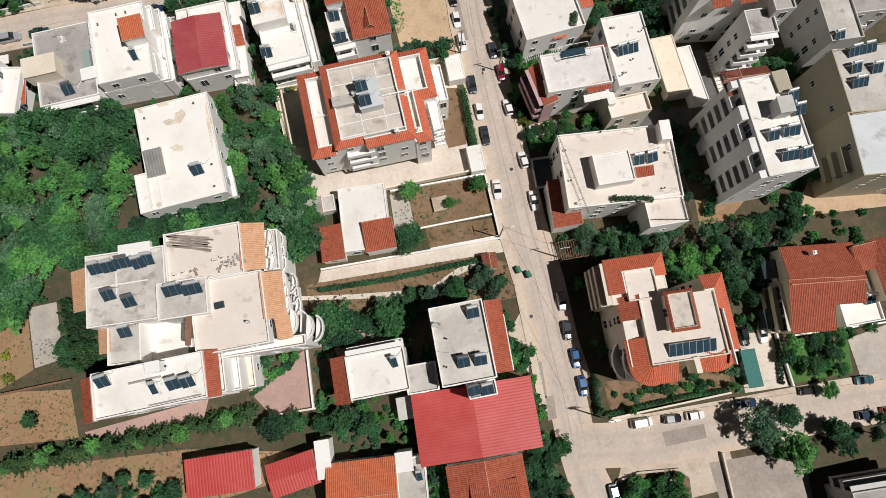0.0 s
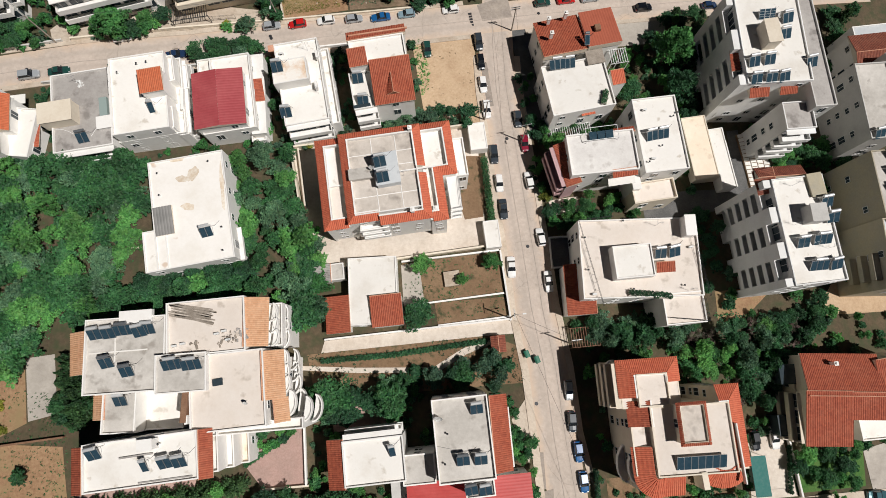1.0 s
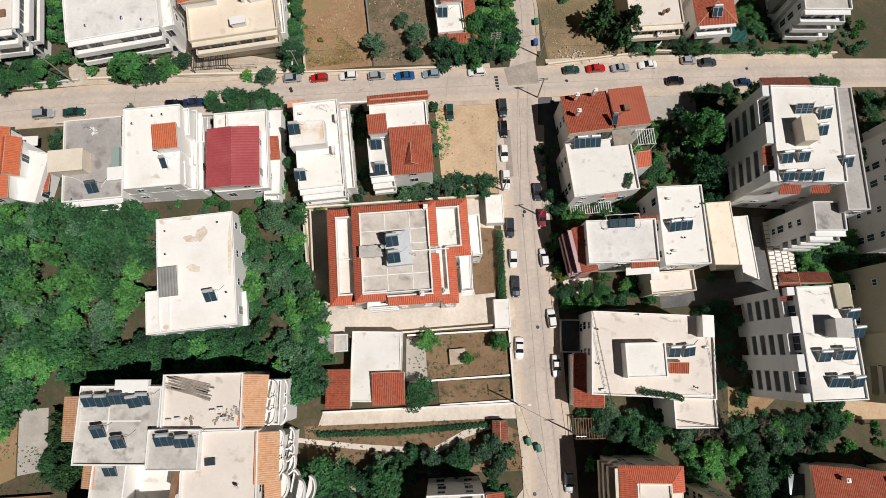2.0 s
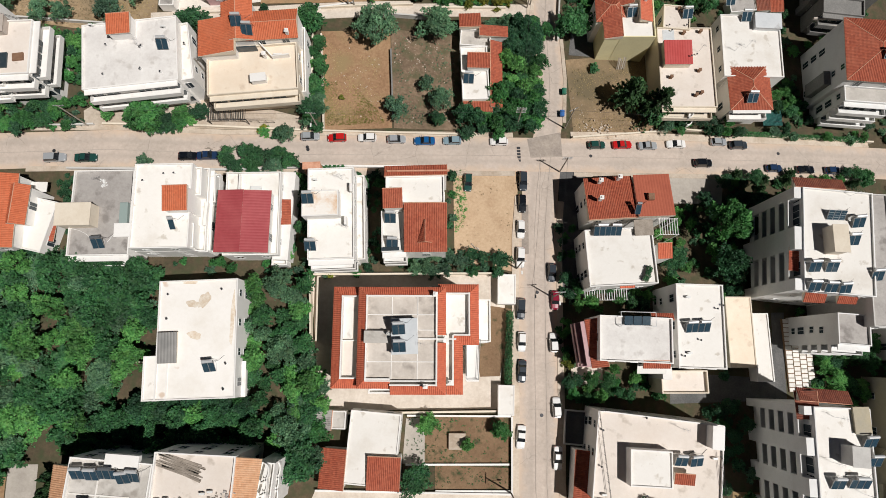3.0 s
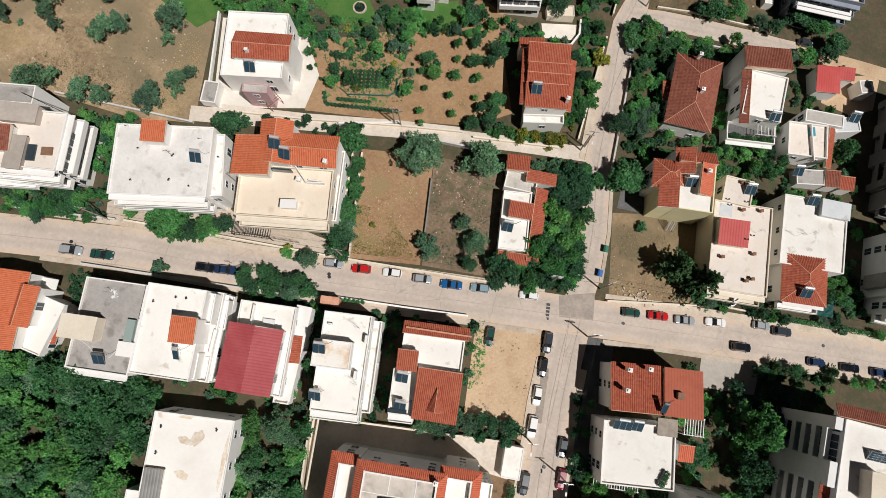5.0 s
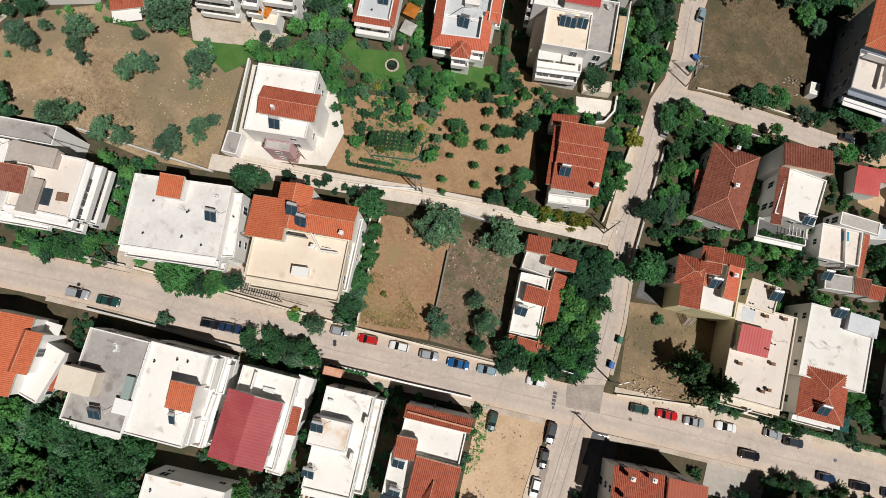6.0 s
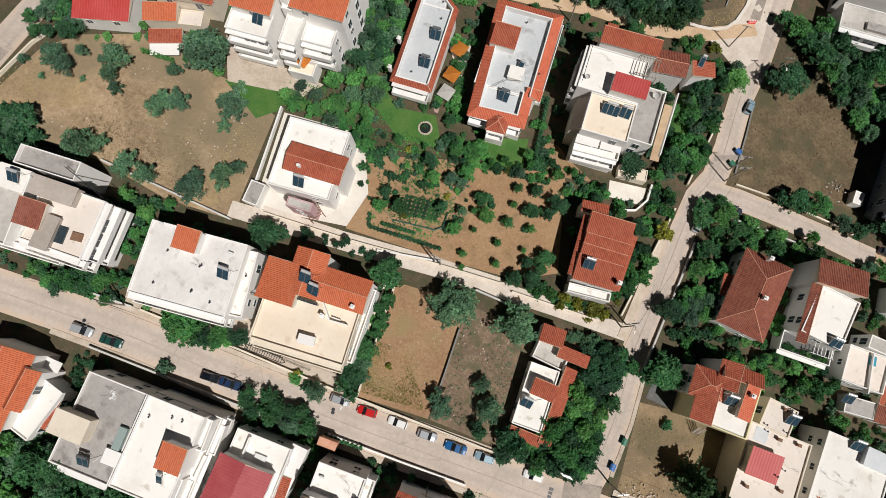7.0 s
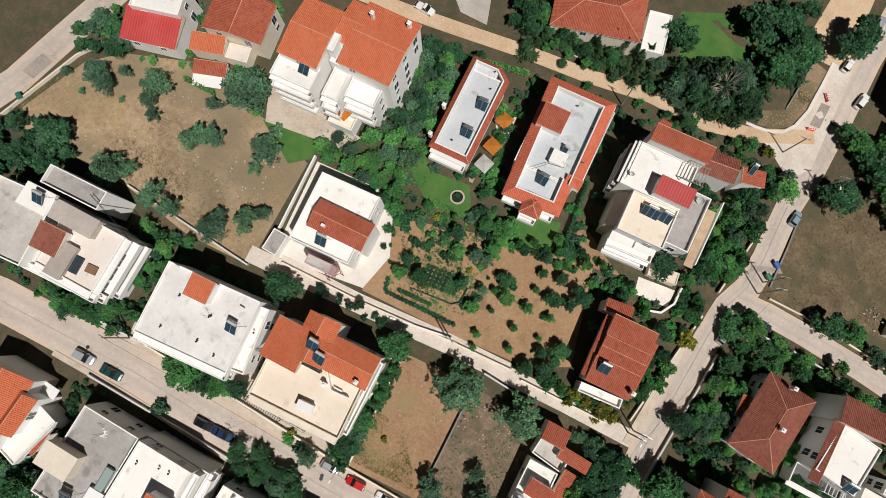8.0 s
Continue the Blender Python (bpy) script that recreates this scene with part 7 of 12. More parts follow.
for k, z in enumerate((12.6, 9.5, 6.4)):
    slab(b, 'balcony', -16.0, 40.9, 13, 5.4, 2.4 + 0.1 * k, z, z + 0.22, 'white')
    parapet(b, [(-18.35, 41.2), (-18.1, 39.3 - 0.05 * k), (-13.2, 40.45 - 0.05 * k), (-13.45, 42.2)], z + 0.2, z + 1.15)
    slab(b, 'balcony', -1.4, 48.9, 13, 2.2, 7.4, z - 1.5, z - 1.3, 'white')
    handrail(b, [(-2.6, 52.7), (-0.9, 52.9), (0.3, 45.9), (-1.4, 45.4)], z - 1.3, 1.0, 'steel')
block(b, -9.79, 41.88, 13, 9.10, 0.89, 15.97, wall='white', roof='roof_pale', windows='S', parapet=0.1, base=4.9)
block(b, -14.53, 49.84, 13, 12.45, 14.75, 17.17, wall='white', roof='roof_screed', parapet=0.65, base=15.57)
block(b, -24.14, 47.86, 13, 4.74, 17.20, 14.07, wall='white', roof='roof_beige', windows='SNW', parapet=0.05, base=5.0)
block(b, -24.8, 50.7, 13, 4.74, 11.3, 5.3, wall='grey_wall', roof='roof_pale', parapet=0.05)
for u in (-2.1, 2.1):
    slab(b, 'pillar', -24.14 + 0.974 * u + 0.225 * 8.3, 47.86 + 0.225 * u - 0.974 * 8.3, 13, 0.45, 0.45, 1.2, 5.1, 'white')
slab(b, 'roof_rib', -23.44, 47.40, 13, 3.00, 0.20, 13.97, 14.67, 'white')
slab(b, 'roof_coat', -24.97, 51.15, 13, 1.70, 7.40, 13.57, 14.06, 'roof_white')
block(b, -5.44, 56.38, 13, 5.89, 10.20, 13.77, wall='white', roof='roof_white', windows='SNE', parapet=0.05)
block(b, -4.73, 46.89, 13, 2.98, 8.59, 13.77, wall='white', roof='roof_beige', windows='SE', parapet=0.05)
apron(b, -14.18, 49.54, 13, [(7.4, 0.9), (7.4, 9.3), (-8.0, 9.3), (-8.0, -8.2), (-2.2, -8.2)], 1.5, 16.07, 1.0, "tile_red")
apron(b, -14.18, 49.54, 13, [(-2.2, -9.2), (7.4, -9.2), (7.4, -0.4)], 1.5, 16.07, 1.0, "tile_red")
apron(b, -14.18, 49.54, 13, [(-8.1, 9.55), (-12.8, 9.55), (-12.8, -8.3), (-8.1, -8.3)], 1.65, 14.07, 1.0, "tile_red")
apron(b, -14.18, 49.54, 13, [(7.5, -9.3), (10.4, -9.3), (10.4, -0.7), (13.3, -0.7), (13.3, 10.1), (6.0, 10.1)], 1.6, 13.77, 1.0, "tile_red")
slab(b, 'roof_rib', -15.42, 53.80, 13, 12.10, 0.15, 16.27, 16.57, 'white')
slab(b, 'roof_rib', -13.60, 45.90, 13, 12.10, 0.15, 16.27, 16.57, 'white')
slab(b, 'roof_rib', -16.23, 49.43, 13, 0.15, 14.30, 16.27, 16.57, 'white')
slab(b, 'roof_rib', -11.85, 50.44, 13, 0.15, 14.30, 16.27, 16.57, 'white')
slab(b, 'roof_rib', -10.49, 52.21, 13, 3.20, 0.15, 16.27, 16.57, 'white')
slab(b, 'roof_beam', -8.82, 51.01, 13, 7.30, 0.25, 16.77, 17.07, 'white')
solar_heater(-15.22, 51.28, 18.58, 16.8, 2)
solar_heater(-14.4, 48.44, 18.58, 15.4, 2)
dish(-16.70, 50.27, 17.92, 0)
aerial(-10.88, 49.60, 16.52, 15)

# ---- low white house with two tiled wings ----
b = thing('house', 'low white house with two clay tiled wings', 'house', -15.6, 29.12, group='houses')
block(b, -15.66, 29.19, 7.91, 9.38, 13.09, 7.23, wall='white', roof='roof_white', windows='SEN', parapet=0.2)
block(b, -21.97, 24.04, 9.42, 4.34, 6.82, 6.43, wall='white', kind='shed', rise=0.8, cover='tile', side='W', over=0.2, windows='S')
block(b, -12.61, 25.52, 10.78, 5.82, 5.69, 7.33, wall='white', kind='shed', rise=0.7, cover='tile', side='S', over=0.15)
block(b, -26.28, 31.84, 10.17, 3.53, 3.54, 5.63, wall='grey_wall', kind='shed', rise=0.3, cover='roof_grey', side='W', over=0.1)
block(b, -23.23, 32.51, 11.34, 2.65, 3.32, 5.83, wall='white', roof='roof_pale', parapet=0.2)

# ---- terraced apartment blocks with curved balconies ----
b = thing('apartment_building', 'terraced apartment building with pale tiled edges', 'building', -55.11, 13.68, group='houses')
block(b, -54.71, 13.66, 8.49, 13.62, 12.62, 19.5, wall='white', roof='roof_pale', windows='NEWS', parapet=0.6)
block(b, -41.74, 19.44, 10.3, 13.32, 9.25, 19.6, wall='white', roof='roof_beige', windows='NEWS', parapet=0.6)
block(b, -36.54, 9.18, 10.89, 12.54, 12.68, 19.6, wall='white', roof='roof_beige', windows='SE', parapet=0.5)
block(b, -55.21, 4.3, 7, 5.75, 7.53, 17.1, wall='white', roof='roof_pale', windows='SW', parapet=0.5)
block(b, -49.4, 5.2, 8, 7.4, 7.6, 13.8, wall='white', roof='roof_white', windows='S', parapet=0.6)
block(b, -44.34, 11.49, 9, 8.54, 6.4, 20.5, wall='white', roof='roof_pale', parapet=0.3)
block(b, -32.76, 3.34, 9.3, 18.13, 1.85, 17.0, wall='white', roof='roof_white', windows='S', parapet=0.9)
slab(b, 'roof_terrace', -53.81, 20.16, 9, 5.55, 2.18, 18.8, 19.8, 'white')
slab(b, 'roof_rib', -56.09, 14.12, 9, 9.91, 0.25, 18.8, 19.02, 'roof_white')
slab(b, 'roof_rib', -56.88, 15.8, 9, 0.25, 6.94, 18.8, 19.03, 'roof_white')
slab(b, 'roof_light', -38.34, 10.43, 14, 1.65, 1.16, 19.0, 19.5, 'glass')
slab(b, 'terrace_wall', -43.09, 6.45, 14, 0.49, 6.4, 18.9, 19.9, 'white')
strip(b, -63.48, 13.22, 11.38, 3.07, 7.16, 18.5, 'W', rise=1.2, cover='tile_pale')
strip(b, -59.31, 5.88, 9.41, 2.32, 6.95, 16.7, 'W', rise=1, cover='tile_pale')
strip(b, -33.58, 20.98, 6.55, 3.79, 8.26, 19.2, 'E', rise=1.2, cover='tile_pale')
strip(b, -29.4, 12.37, 10.27, 3.43, 8.0, 19.4, 'E', rise=1.2, cover='tile_pale')
strip(b, -27.38, 6.77, 13.07, 2.08, 3.86, 18.8, 'E', rise=1.2, cover='tile_pale')
block(b, -31.2, 20.84, 8.2, 2.87, 7.53, 16.0, wall='white', roof='roof_white', parapet=0.9, windows='ES')
block(b, -29.3, 9.74, 7.59, 3.54, 11.09, 16.2, wall='white', roof='roof_pale', parapet=0.9, windows='ES')
# dark slab that stands for the shadowed gap west of the south block
slab(b, 'party_wall', -42.99, 6.06, 4.47, 0.93, 4.94, 13.6, 20.2, 'brown_timber')
solar_heater(-60.22, 16.78, 18.9, 14, 2, dark=False)
solar_heater(-57.96, 17.15, 18.9, 12.6, 2, dark=False)
solar_heater(-55.56, 17.91, 18.9, 11.2, 3, dark=True)
solar_heater(-51.36, 18.44, 18.9, 9.8, 2, dark=False)
solar_heater(-52.81, 17.84, 18.9, 17.5, 2, dark=False)
solar_heater(-57.4, 12.26, 18.9, 16.1, 2, dark=True)
solar_heater(-53.71, 11.14, 18.9, 14.7, 2, dark=True)
solar_heater(-45.76, 12.92, 20.2, 13.3, 3, dark=False)
solar_heater(-42.59, 13.16, 20.2, 11.9, 3, dark=False)
solar_heater(-55.11, 6.09, 16.6, 10.5, 2, dark=False)
timber_pile(-44.60, 21.52, 19.00, -6, 8.5, 2.4)
aerial(-36.22, 17.68, 19.0, 20)
rubble(-37.89, 17.42, 19.0, 'old_timber', 'old crates and boards stacked on a flat roof', 18, 1.9)
rubble(-35.83, 18.79, 19.0, 'roof_grey', 'broken blocks lying on a flat roof', 12, 1.2)
rubble(-43.39, 16.18, 19.12, 'old_timber', 'loose boards lying on a flat roof', 8, 1)
dish(-33.02, 7.77, 19.10, 0)
curved_balcony(b, -31.72, 22.88, 18.6, 1.7)
curved_balcony(b, -24.18, 6.94, 17.6, 2.2, 1, 2)
curved_balcony(b, -31.34, 20.77, 18.6, 1.6)
curved_balcony(b, -30.95, 18.68, 18.6, 1.7)
curved_balcony(b, -28.77, 15.01, 18.8, 1.7)
curved_balcony(b, -28.3, 12.97, 18.8, 1.6)
curved_balcony(b, -27.83, 10.96, 18.8, 1.7)
curved_balcony(b, -26.84, 7.72, 18.8, 2.3)
b = thing('apartment_building', 'long white apartment block with tiled ends', 'building', -50.08, -3.18, group='houses')
block(b, -48.57, -2.92, 12, 18.59, 7.62, 20.41, wall='white', roof='roof_white', windows='NEWS', parapet=0.5)
block(b, -39.04, -0.76, 11, 3.32, 7.22, 17.29, wall='white', roof='roof_white', parapet=0.9)
block(b, -38.74, -0.71, 11, 5.51, 7.28, 13.78, wall='white', roof='roof_white', parapet=0.9)
block(b, -38.22, -0.55, 11, 7.33, 7.33, 10.26, wall='white', roof='roof_peach', parapet=0.9, windows='SE')
slab(b, 'roof_coat', -54.83, -5.19, 12, 4.37, 4.37, 19.55, 19.81, 'pink_coat')
slab(b, 'roof_coat', -50.66, -4.71, 12, 3.69, 4.17, 19.55, 19.8, 'roof_pale')
slab(b, 'roof_rib', -49.44, -2.08, 13, 5.43, 0.29, 19.55, 20.25, 'roof_grey')
slab(b, 'roof_rib', -44.12, -5.28, 12, 8.73, 0.24, 19.55, 20.12, 'roof_grey')
vent_pipe(-45.78, 0.14, 19.91, 1.2)
strip(b, -59.06, -5.38, 11.43, 2.08, 7.19, 19.9, 'W', rise=1.2, cover='tile')
strip(b, -38.42, -0.91, 10.13, 1.78, 7.64, 20.15, 'E', rise=1, cover='tile')
slab(b, 'stair_head', -47.23, 0.05, 11.77, 2.2, 1.65, 19.64, 22.52, 'white')
solar_heater(-56.16, -2.22, 19.91, 18.2, 2)
solar_heater(-44.41, -2.59, 19.91, 16.8, 2)
solar_heater(-42.10, -2.22, 19.91, 15.4, 2)
solar_heater(-47.61, -3.32, 19.91, 14, 1)

# ---- white block with a tiled edge and the big red roof ----
b = thing('apartment_building', 'tall white apartment building with a tiled side', 'building', 3.43, 4.15, group='houses')
block(b, 3.36, 4.22, 10.74, 9.61, 13.81, 16.84, wall='white', roof='roof_pale', windows='NEWS', parapet=0.6)
block(b, -11.66, -1.04, 10.77, 10.64, 7.71, 13.44, wall='white', roof='roof_white', windows='NEWS', parapet=0.5, balcony='N')
block(b, -3.84, -1.84, 9.95, 5.74, 5.11, 12.84, wall='white', roof='roof_pale', windows='NS', parapet=0.4)
strip(b, 9.79, 5.53, 9.11, 2.96, 12.65, 15.84, 'E', rise=1.8, cover='tile')
strip(b, -18.28, -2.31, 10.38, 2.87, 8.17, 13.04, 'W', rise=1.4, cover='tile')
block(b, 10.9, 4.4, 9.41, 2.56, 10.31, 10.64, wall='white', roof='roof_beige', parapet=0.9, windows='E')
solar_heater(5.18, 9.49, 16.24, 12.6, 2)
solar_heater(3.53, 0.98, 16.24, 11.2, 2, dark=True)
solar_heater(6.47, 1.36, 16.24, 9.8, 2)
dish(-1.19, 7.6, 16.24, 0, r=0.8)
solar_heater(-8.7, 1.01, 12.94, 17.5, 1)
b = thing('house', 'wide low house under a red sheet-metal roof', 'house', 6.18, -9.56, group='houses')
block(b, 6.08, -9.53, 9.11, 21.77, 12.18, 8.78, wall='white', kind='gable_y', rise=1, cover='red_sheet', over=0.3, windows='NEWS')
block(b, 6.83, -3.7, 11, 5.01, 2.72, 15.38, wall='white', roof='roof_grey', parapet=0.4)
slab(b, 'awning', -7.09, -7.48, 9.85, 3.01, 4.15, 6.18, 6.38, 'grey_wall')
solar_heater(5.29, -3.82, 14.98, 16.1, 2, dark=True)
solar_heater(7.65, -3.63, 14.98, 14.7, 2)
b = thing('house', 'low house with clay tile roofs of two heights', 'house', 8.28, -21.52, group='houses')
block(b, 8.23, -21.49, 9.51, 13.55, 9.6, 7.86, wall='white', kind='gable_y', rise=1.2, cover='tile', over=0.3, windows='NE')
block(b, 9.7, -24.12, 9.34, 8.21, 7.74, 8.66, wall='white', kind='gable_x', rise=1, cover='tile', over=0.3)
b = thing('house', 'long low house with an orange tile roof', 'house', -14.15, -22.29, group='houses')
block(b, -14.21, -22.24, 6.45, 12.01, 11.37, 8.97, wall='white', kind='gable_x', rise=1.6, cover='tile_orange', over=0.3, windows='NEW')
block(b, -5.44, -21.98, 6.27, 5.39, 11.94, 7.37, wall='white', roof='roof_pale', parapet=0.2, windows='E')
slab(b, 'stair_tower', -6.99, -16.59, 7.75, 2.86, 3.23, 3.97, 9.17, 'white')
solar_heater(-4.31, -19.07, 7.27, 13.3, 1)
b = thing('shed', 'low shed with a red sheet roof', 'shed', -39.74, -18.7, group='houses')
block(b, -39.77, -18.69, 8.49, 11.77, 6.46, 9.16, wall='white', kind='shed', rise=0.5, cover='red_sheet', side='S', over=0.2, windows='S')
b = thing('shed', 'long workshop under a red corrugated roof', 'shed', -26.95, -18.77, group='houses')
block(b, -26.96, -18.77, 18.71, 8.47, 5.61, 8.48, wall='white', kind='gable_x', rise=0.5, cover='red_sheet', over=0.2)
slab(b, 'side_room', -21.51, -16.2, 9.11, 2.46, 6.55, 4.68, 9.08, 'white')

# ---- houses right of the long street, lower part ----
b = thing('apartment_building', 'cream apartment building with fanned orange tile roofs', 'building', 44.84, 0.41, group='houses')
slab(b, 'chimney', 44.83, 0.41, 10.96, 1.03, 2.85, 10.91, 14.81, 'cream')
block(b, 42.46, 7.00, 8.4, 19.50, 11.25, 13.34, wall='cream', roof='roof_beige', windows='NEWS', parapet=0.05)
block(b, 35.54, 15.73, 8.4, 10.48, 8.04, 13.44, wall='cream', roof='roof_beige', windows='NEW', parapet=0.05, balcony='W')
block(b, 49.17, 15.05, 8.4, 3.88, 2.71, 13.44, wall='cream', roof='roof_beige', windows='NEW', parapet=0.05)
block(b, 38.11, -0.71, 8.4, 7.08, 2.71, 12.94, wall='cream', roof='roof_beige', windows='SW', parapet=0.05)
block(b, 48.53, 1.42, 8.4, 6.79, 1.54, 12.94, wall='cream', roof='roof_beige', windows='S', parapet=0.05)
block(b, 42.85, 7.05, 8.4, 13.87, 11.64, 14.84, wall='cream', roof='roof_beige', parapet=0.45, base=13.3)
block(b, 35.83, 14.75, 8.4, 5.53, 5.62, 14.84, wall='cream', roof='roof_beige', parapet=0.45, base=13.3)
block(b, 41.76, 9.78, 8.4, 4.37, 6.31, 17.44, wall='cream', roof='roof_screed', parapet=0.5, base=14.3, windows='W')
apron(b, 43.55, 7.94, 8.4, [(1.07, -1.46), (1.07, 5.63), (-4.07, 5.63), (-4.07, -1.46), (0.97, -1.46)], 0.55, 17.09, 0.4, 'tile', coping=False)
apron(b, 43.55, 7.94, 8.4, [(-1.26, 9.02), (-1.26, 13.29), (-12.42, 13.29), (-12.42, 6.69)], 2.7, 13.44, 1.2, 'tile_red')
apron(b, 43.55, 7.94, 8.4, [(-11.35, 6.11), (-11.35, 1.75)], 3.9, 13.24, 1.3, 'tile')
apron(b, 43.55, 7.94, 8.4, [(-11.35, -1.55), (-11.35, -6.4), (-11.16, -7.58), (-10.63, -8.62), (-9.79, -9.47), (-8.74, -10.0), (-7.57, -10.19), (-6.39, -10.0), (-3.01, -9.99)], 3.3, 12.94, 1.5, 'tile_red', coping=False)
apron(b, 43.55, 7.94, 8.4, [(0.46, -8.09), (1.78, -8.92), (3.29, -9.35), (4.86, -9.35), (6.36, -8.92), (7.69, -8.09)], 3.2, 12.94, 1.5, 'tile_red', coping=False)
apron(b, 43.55, 7.94, 8.4, [(8.83, -6.01), (8.83, 7.95), (4.46, 7.95)], 2.7, 13.44, 1.2, 'tile_red')
curved_balcony(b, 31.6, 16.3, 13.3, 3.0, -1)
curved_balcony(b, 35.0, 1.4, 12.9, 3.3, -1)
parapet(b, [(49.9, 10.2), (51.5, 0.6)], 14.3, 15.3, 'white')
pv_rack(44.07, 3.43, 14.71, 8)
b = thing('house', 'large house with a weathered brown clay tile roof', 'house', 72.51, 13.34, group='houses')
block(b, 75.4, 20.3, 4, 14.4, 7.2, 4.2, wall='cream', kind='shed', rise=2.0, cover='tile', side='N', over=0.35, windows='NWE')
block(b, 72.4, 11.9, 4, 8.2, 9.6, 4.2, wall='cream', kind='shed', rise=2.0, cover='tile', side='S', over=0.35, windows='SW', balcony='W')
block(b, 79.7, 14.8, 4, 6.0, 4.6, 5.2, wall='cream', kind='shed', rise=0.95, cover='tile', side='S', over=0.3, windows='SE')
slab(b, 'sun_room', 66.8, 19.6, 8, 3.0, 3.6, -4.5, 1.8, 'glass')
slab(b, 'sun_room', 66.9, 9.8, 8, 3.0, 3.8, -4.5, 0.6, 'glass')
block(b, 84.6, 21.6, 14, 4.6, 4.6, 4.6, wall='cream', kind='shed', rise=0.9, cover='tile', side='S', over=0.3)
block(b, 68.73, 18.27, 14.38, 2.15, 4.94, 1.87, wall='cream', roof='roof_pale', parapet=0.8, windows='W')
block(b, 84.86, 11.8, 10.07, 8.16, 6.29, 1.07, wall='white', roof='roof_white', parapet=0.5, windows='S')
block(b, 89.3, 19.4, 11.5, 5.4, 12.0, 4.67, wall='cream', kind='gable_y', rise=1.6, cover='tile', over=0.3)
block(b, 84.6, 17.0, 12, 3.4, 5.2, 2.2, wall='white', roof='roof_beige', parapet=0.5)
chimney(b, 73.4, 22.2, 5.0)
solar_heater(86.89, 13.64, 0.67, 11.9, 2)
b = thing('house', 'wide white house with a beige roof terrace', 'house', 35.74, 39.35, group='houses')
block(b, 35.07, 39.18, 6.29, 22.83, 15.3, 9.56, wall='white', roof='roof_beige', windows='WSNE', parapet=0.5)
block(b, 43.66, 30.24, 9.67, 7.73, 5.96, 9.21, wall='white', roof='roof_beige', windows='SE', parapet=0.4)
block(b, 33.08, 37.93, 9.84, 7.34, 6.22, 12.01, wall='white', roof='roof_white', parapet=0.3)
block(b, 24.61, 32.8, 7.82, 5.09, 9.7, 5.0, wall='white', kind='shed', rise=1.2, cover='tile', side='W', over=0.2)
slab(b, 'stair_head', 43.71, 45.72, 6.55, 1.9, 3.83, 8.53, 11.81, 'white')
strip(b, 39.38, 37.45, 8.35, 3.35, 1.76, 11.21, 'S', rise=0.5, cover='tile')
solar_heater(38.77, 40.35, 9.1, 10.5, 2)
solar_heater(41.41, 40.87, 9.1, 18.2, 2)
handrail(b, [(44.3, 47.2), (48.2, 32.8)], 9.44)
handrail(b, [(47.3, 32.2), (48.1, 28.1), (40.9, 28.1)], 9.1)
handrail(b, [(28.2, 29.3), (22.9, 45.5), (29.6, 46.8)], 9.45)
block(b, 21.56, 40.96, 8, 4.39, 6.59, 0.8, wall='white', roof='dark_paving', parapet=1.0)
planter(37.03, 32.18, 8.99, 0)
b = thing('house', 'grey-roofed house with a rounded tiled bay', 'house', 28.61, 59.55, group='houses')
block(b, 27.14, 59.57, 10.58, 13.45, 8.35, 10.54, wall='white', roof='roof_chalk', windows='WSN', parapet=0.5)
block(b, 20.66, 57.43, 19.95, 2.56, 8.76, 7.81, wall='pink_wall', kind='shed', rise=1, cover='tile', side='W', over=0.2, windows='W', balcony='W')
strip(b, 31.87, 56.0, 13.01, 4.88, 1.29, 9.94, 'S', rise=0.6, cover='tile')
strip(b, 31.54, 64.96, 12.42, 4.04, 1.02, 9.66, 'N', rise=0.5, cover='tile')
block(b, 39.23, 54.27, 13.34, 8.91, 4.29, 5.07, wall='cream', roof='roof_beige', parapet=0.7, windows='S')
canopy(b, 31.77, 55.13, 13, 5.44, 1.85, 7.85, 0.6, 'white_cloth')
slab(b, 'side_wing', 35.1, 55.69, 12, 1.56, 3.51, -3.0, 6.13, 'white')
pv_frame(26.63, 63.17, 10.04, 12)
b = thing('apartment_building', 'narrow tall white building with a flat roof', 'building', 39.41, 64.84, group='houses')
block(b, 38.88, 64.89, 11.28, 8.9, 15.72, 9.31, wall='white', roof='roof_white', windows='WSN', parapet=0.4)
solar_heater(37.08, 64.27, 8.88, 16.8, 2)
solar_heater(39.29, 64.87, 8.88, 15.4, 2)
b = thing('house', 'white house with a roof terrace and planters', 'house', 23.66, 75.35, group='houses')
block(b, 22.47, 74.86, 16.23, 13.26, 11.2, 7.75, wall='white', roof='roof_white', windows='WSE', parapet=0.5)
block(b, 31.17, 78.37, 15.3, 2.64, 2.86, 5.63, wall='white', kind='shed', rise=0.6, cover='tile_red', side='S', over=0.1)
strip(b, 25.02, 70.24, 15.29, 2.71, 1.51, 6.18, 'S', rise=0.5, cover='tile_red')
solar_heater(17.80, 78.93, 7.75, 14, 3)
solar_heater(20.45, 79.69, 7.25, 12.6, 2)
planter(28.05, 72.63, 7.25, 80)
b = thing('house', 'house with a broad orange tile roof', 'house', 19.39, 86.96, group='houses')
block(b, 18.44, 86.12, 16.71, 9.16, 8.33, 6.63, wall='white', kind='shed', rise=1.3, cover='tile', side='N', over=0.25, windows='NWS')
block(b, 26.53, 88.34, 15.27, 6.75, 8.41, 7.48, wall='white', kind='shed', rise=1.2, cover='flat_clay', side='N', over=0.2, windows='NE')
slab(b, 'roof_light', 25.83, 87.63, 15.27, 1.19, 1.32, 7.63, 9.16, 'brown_timber')
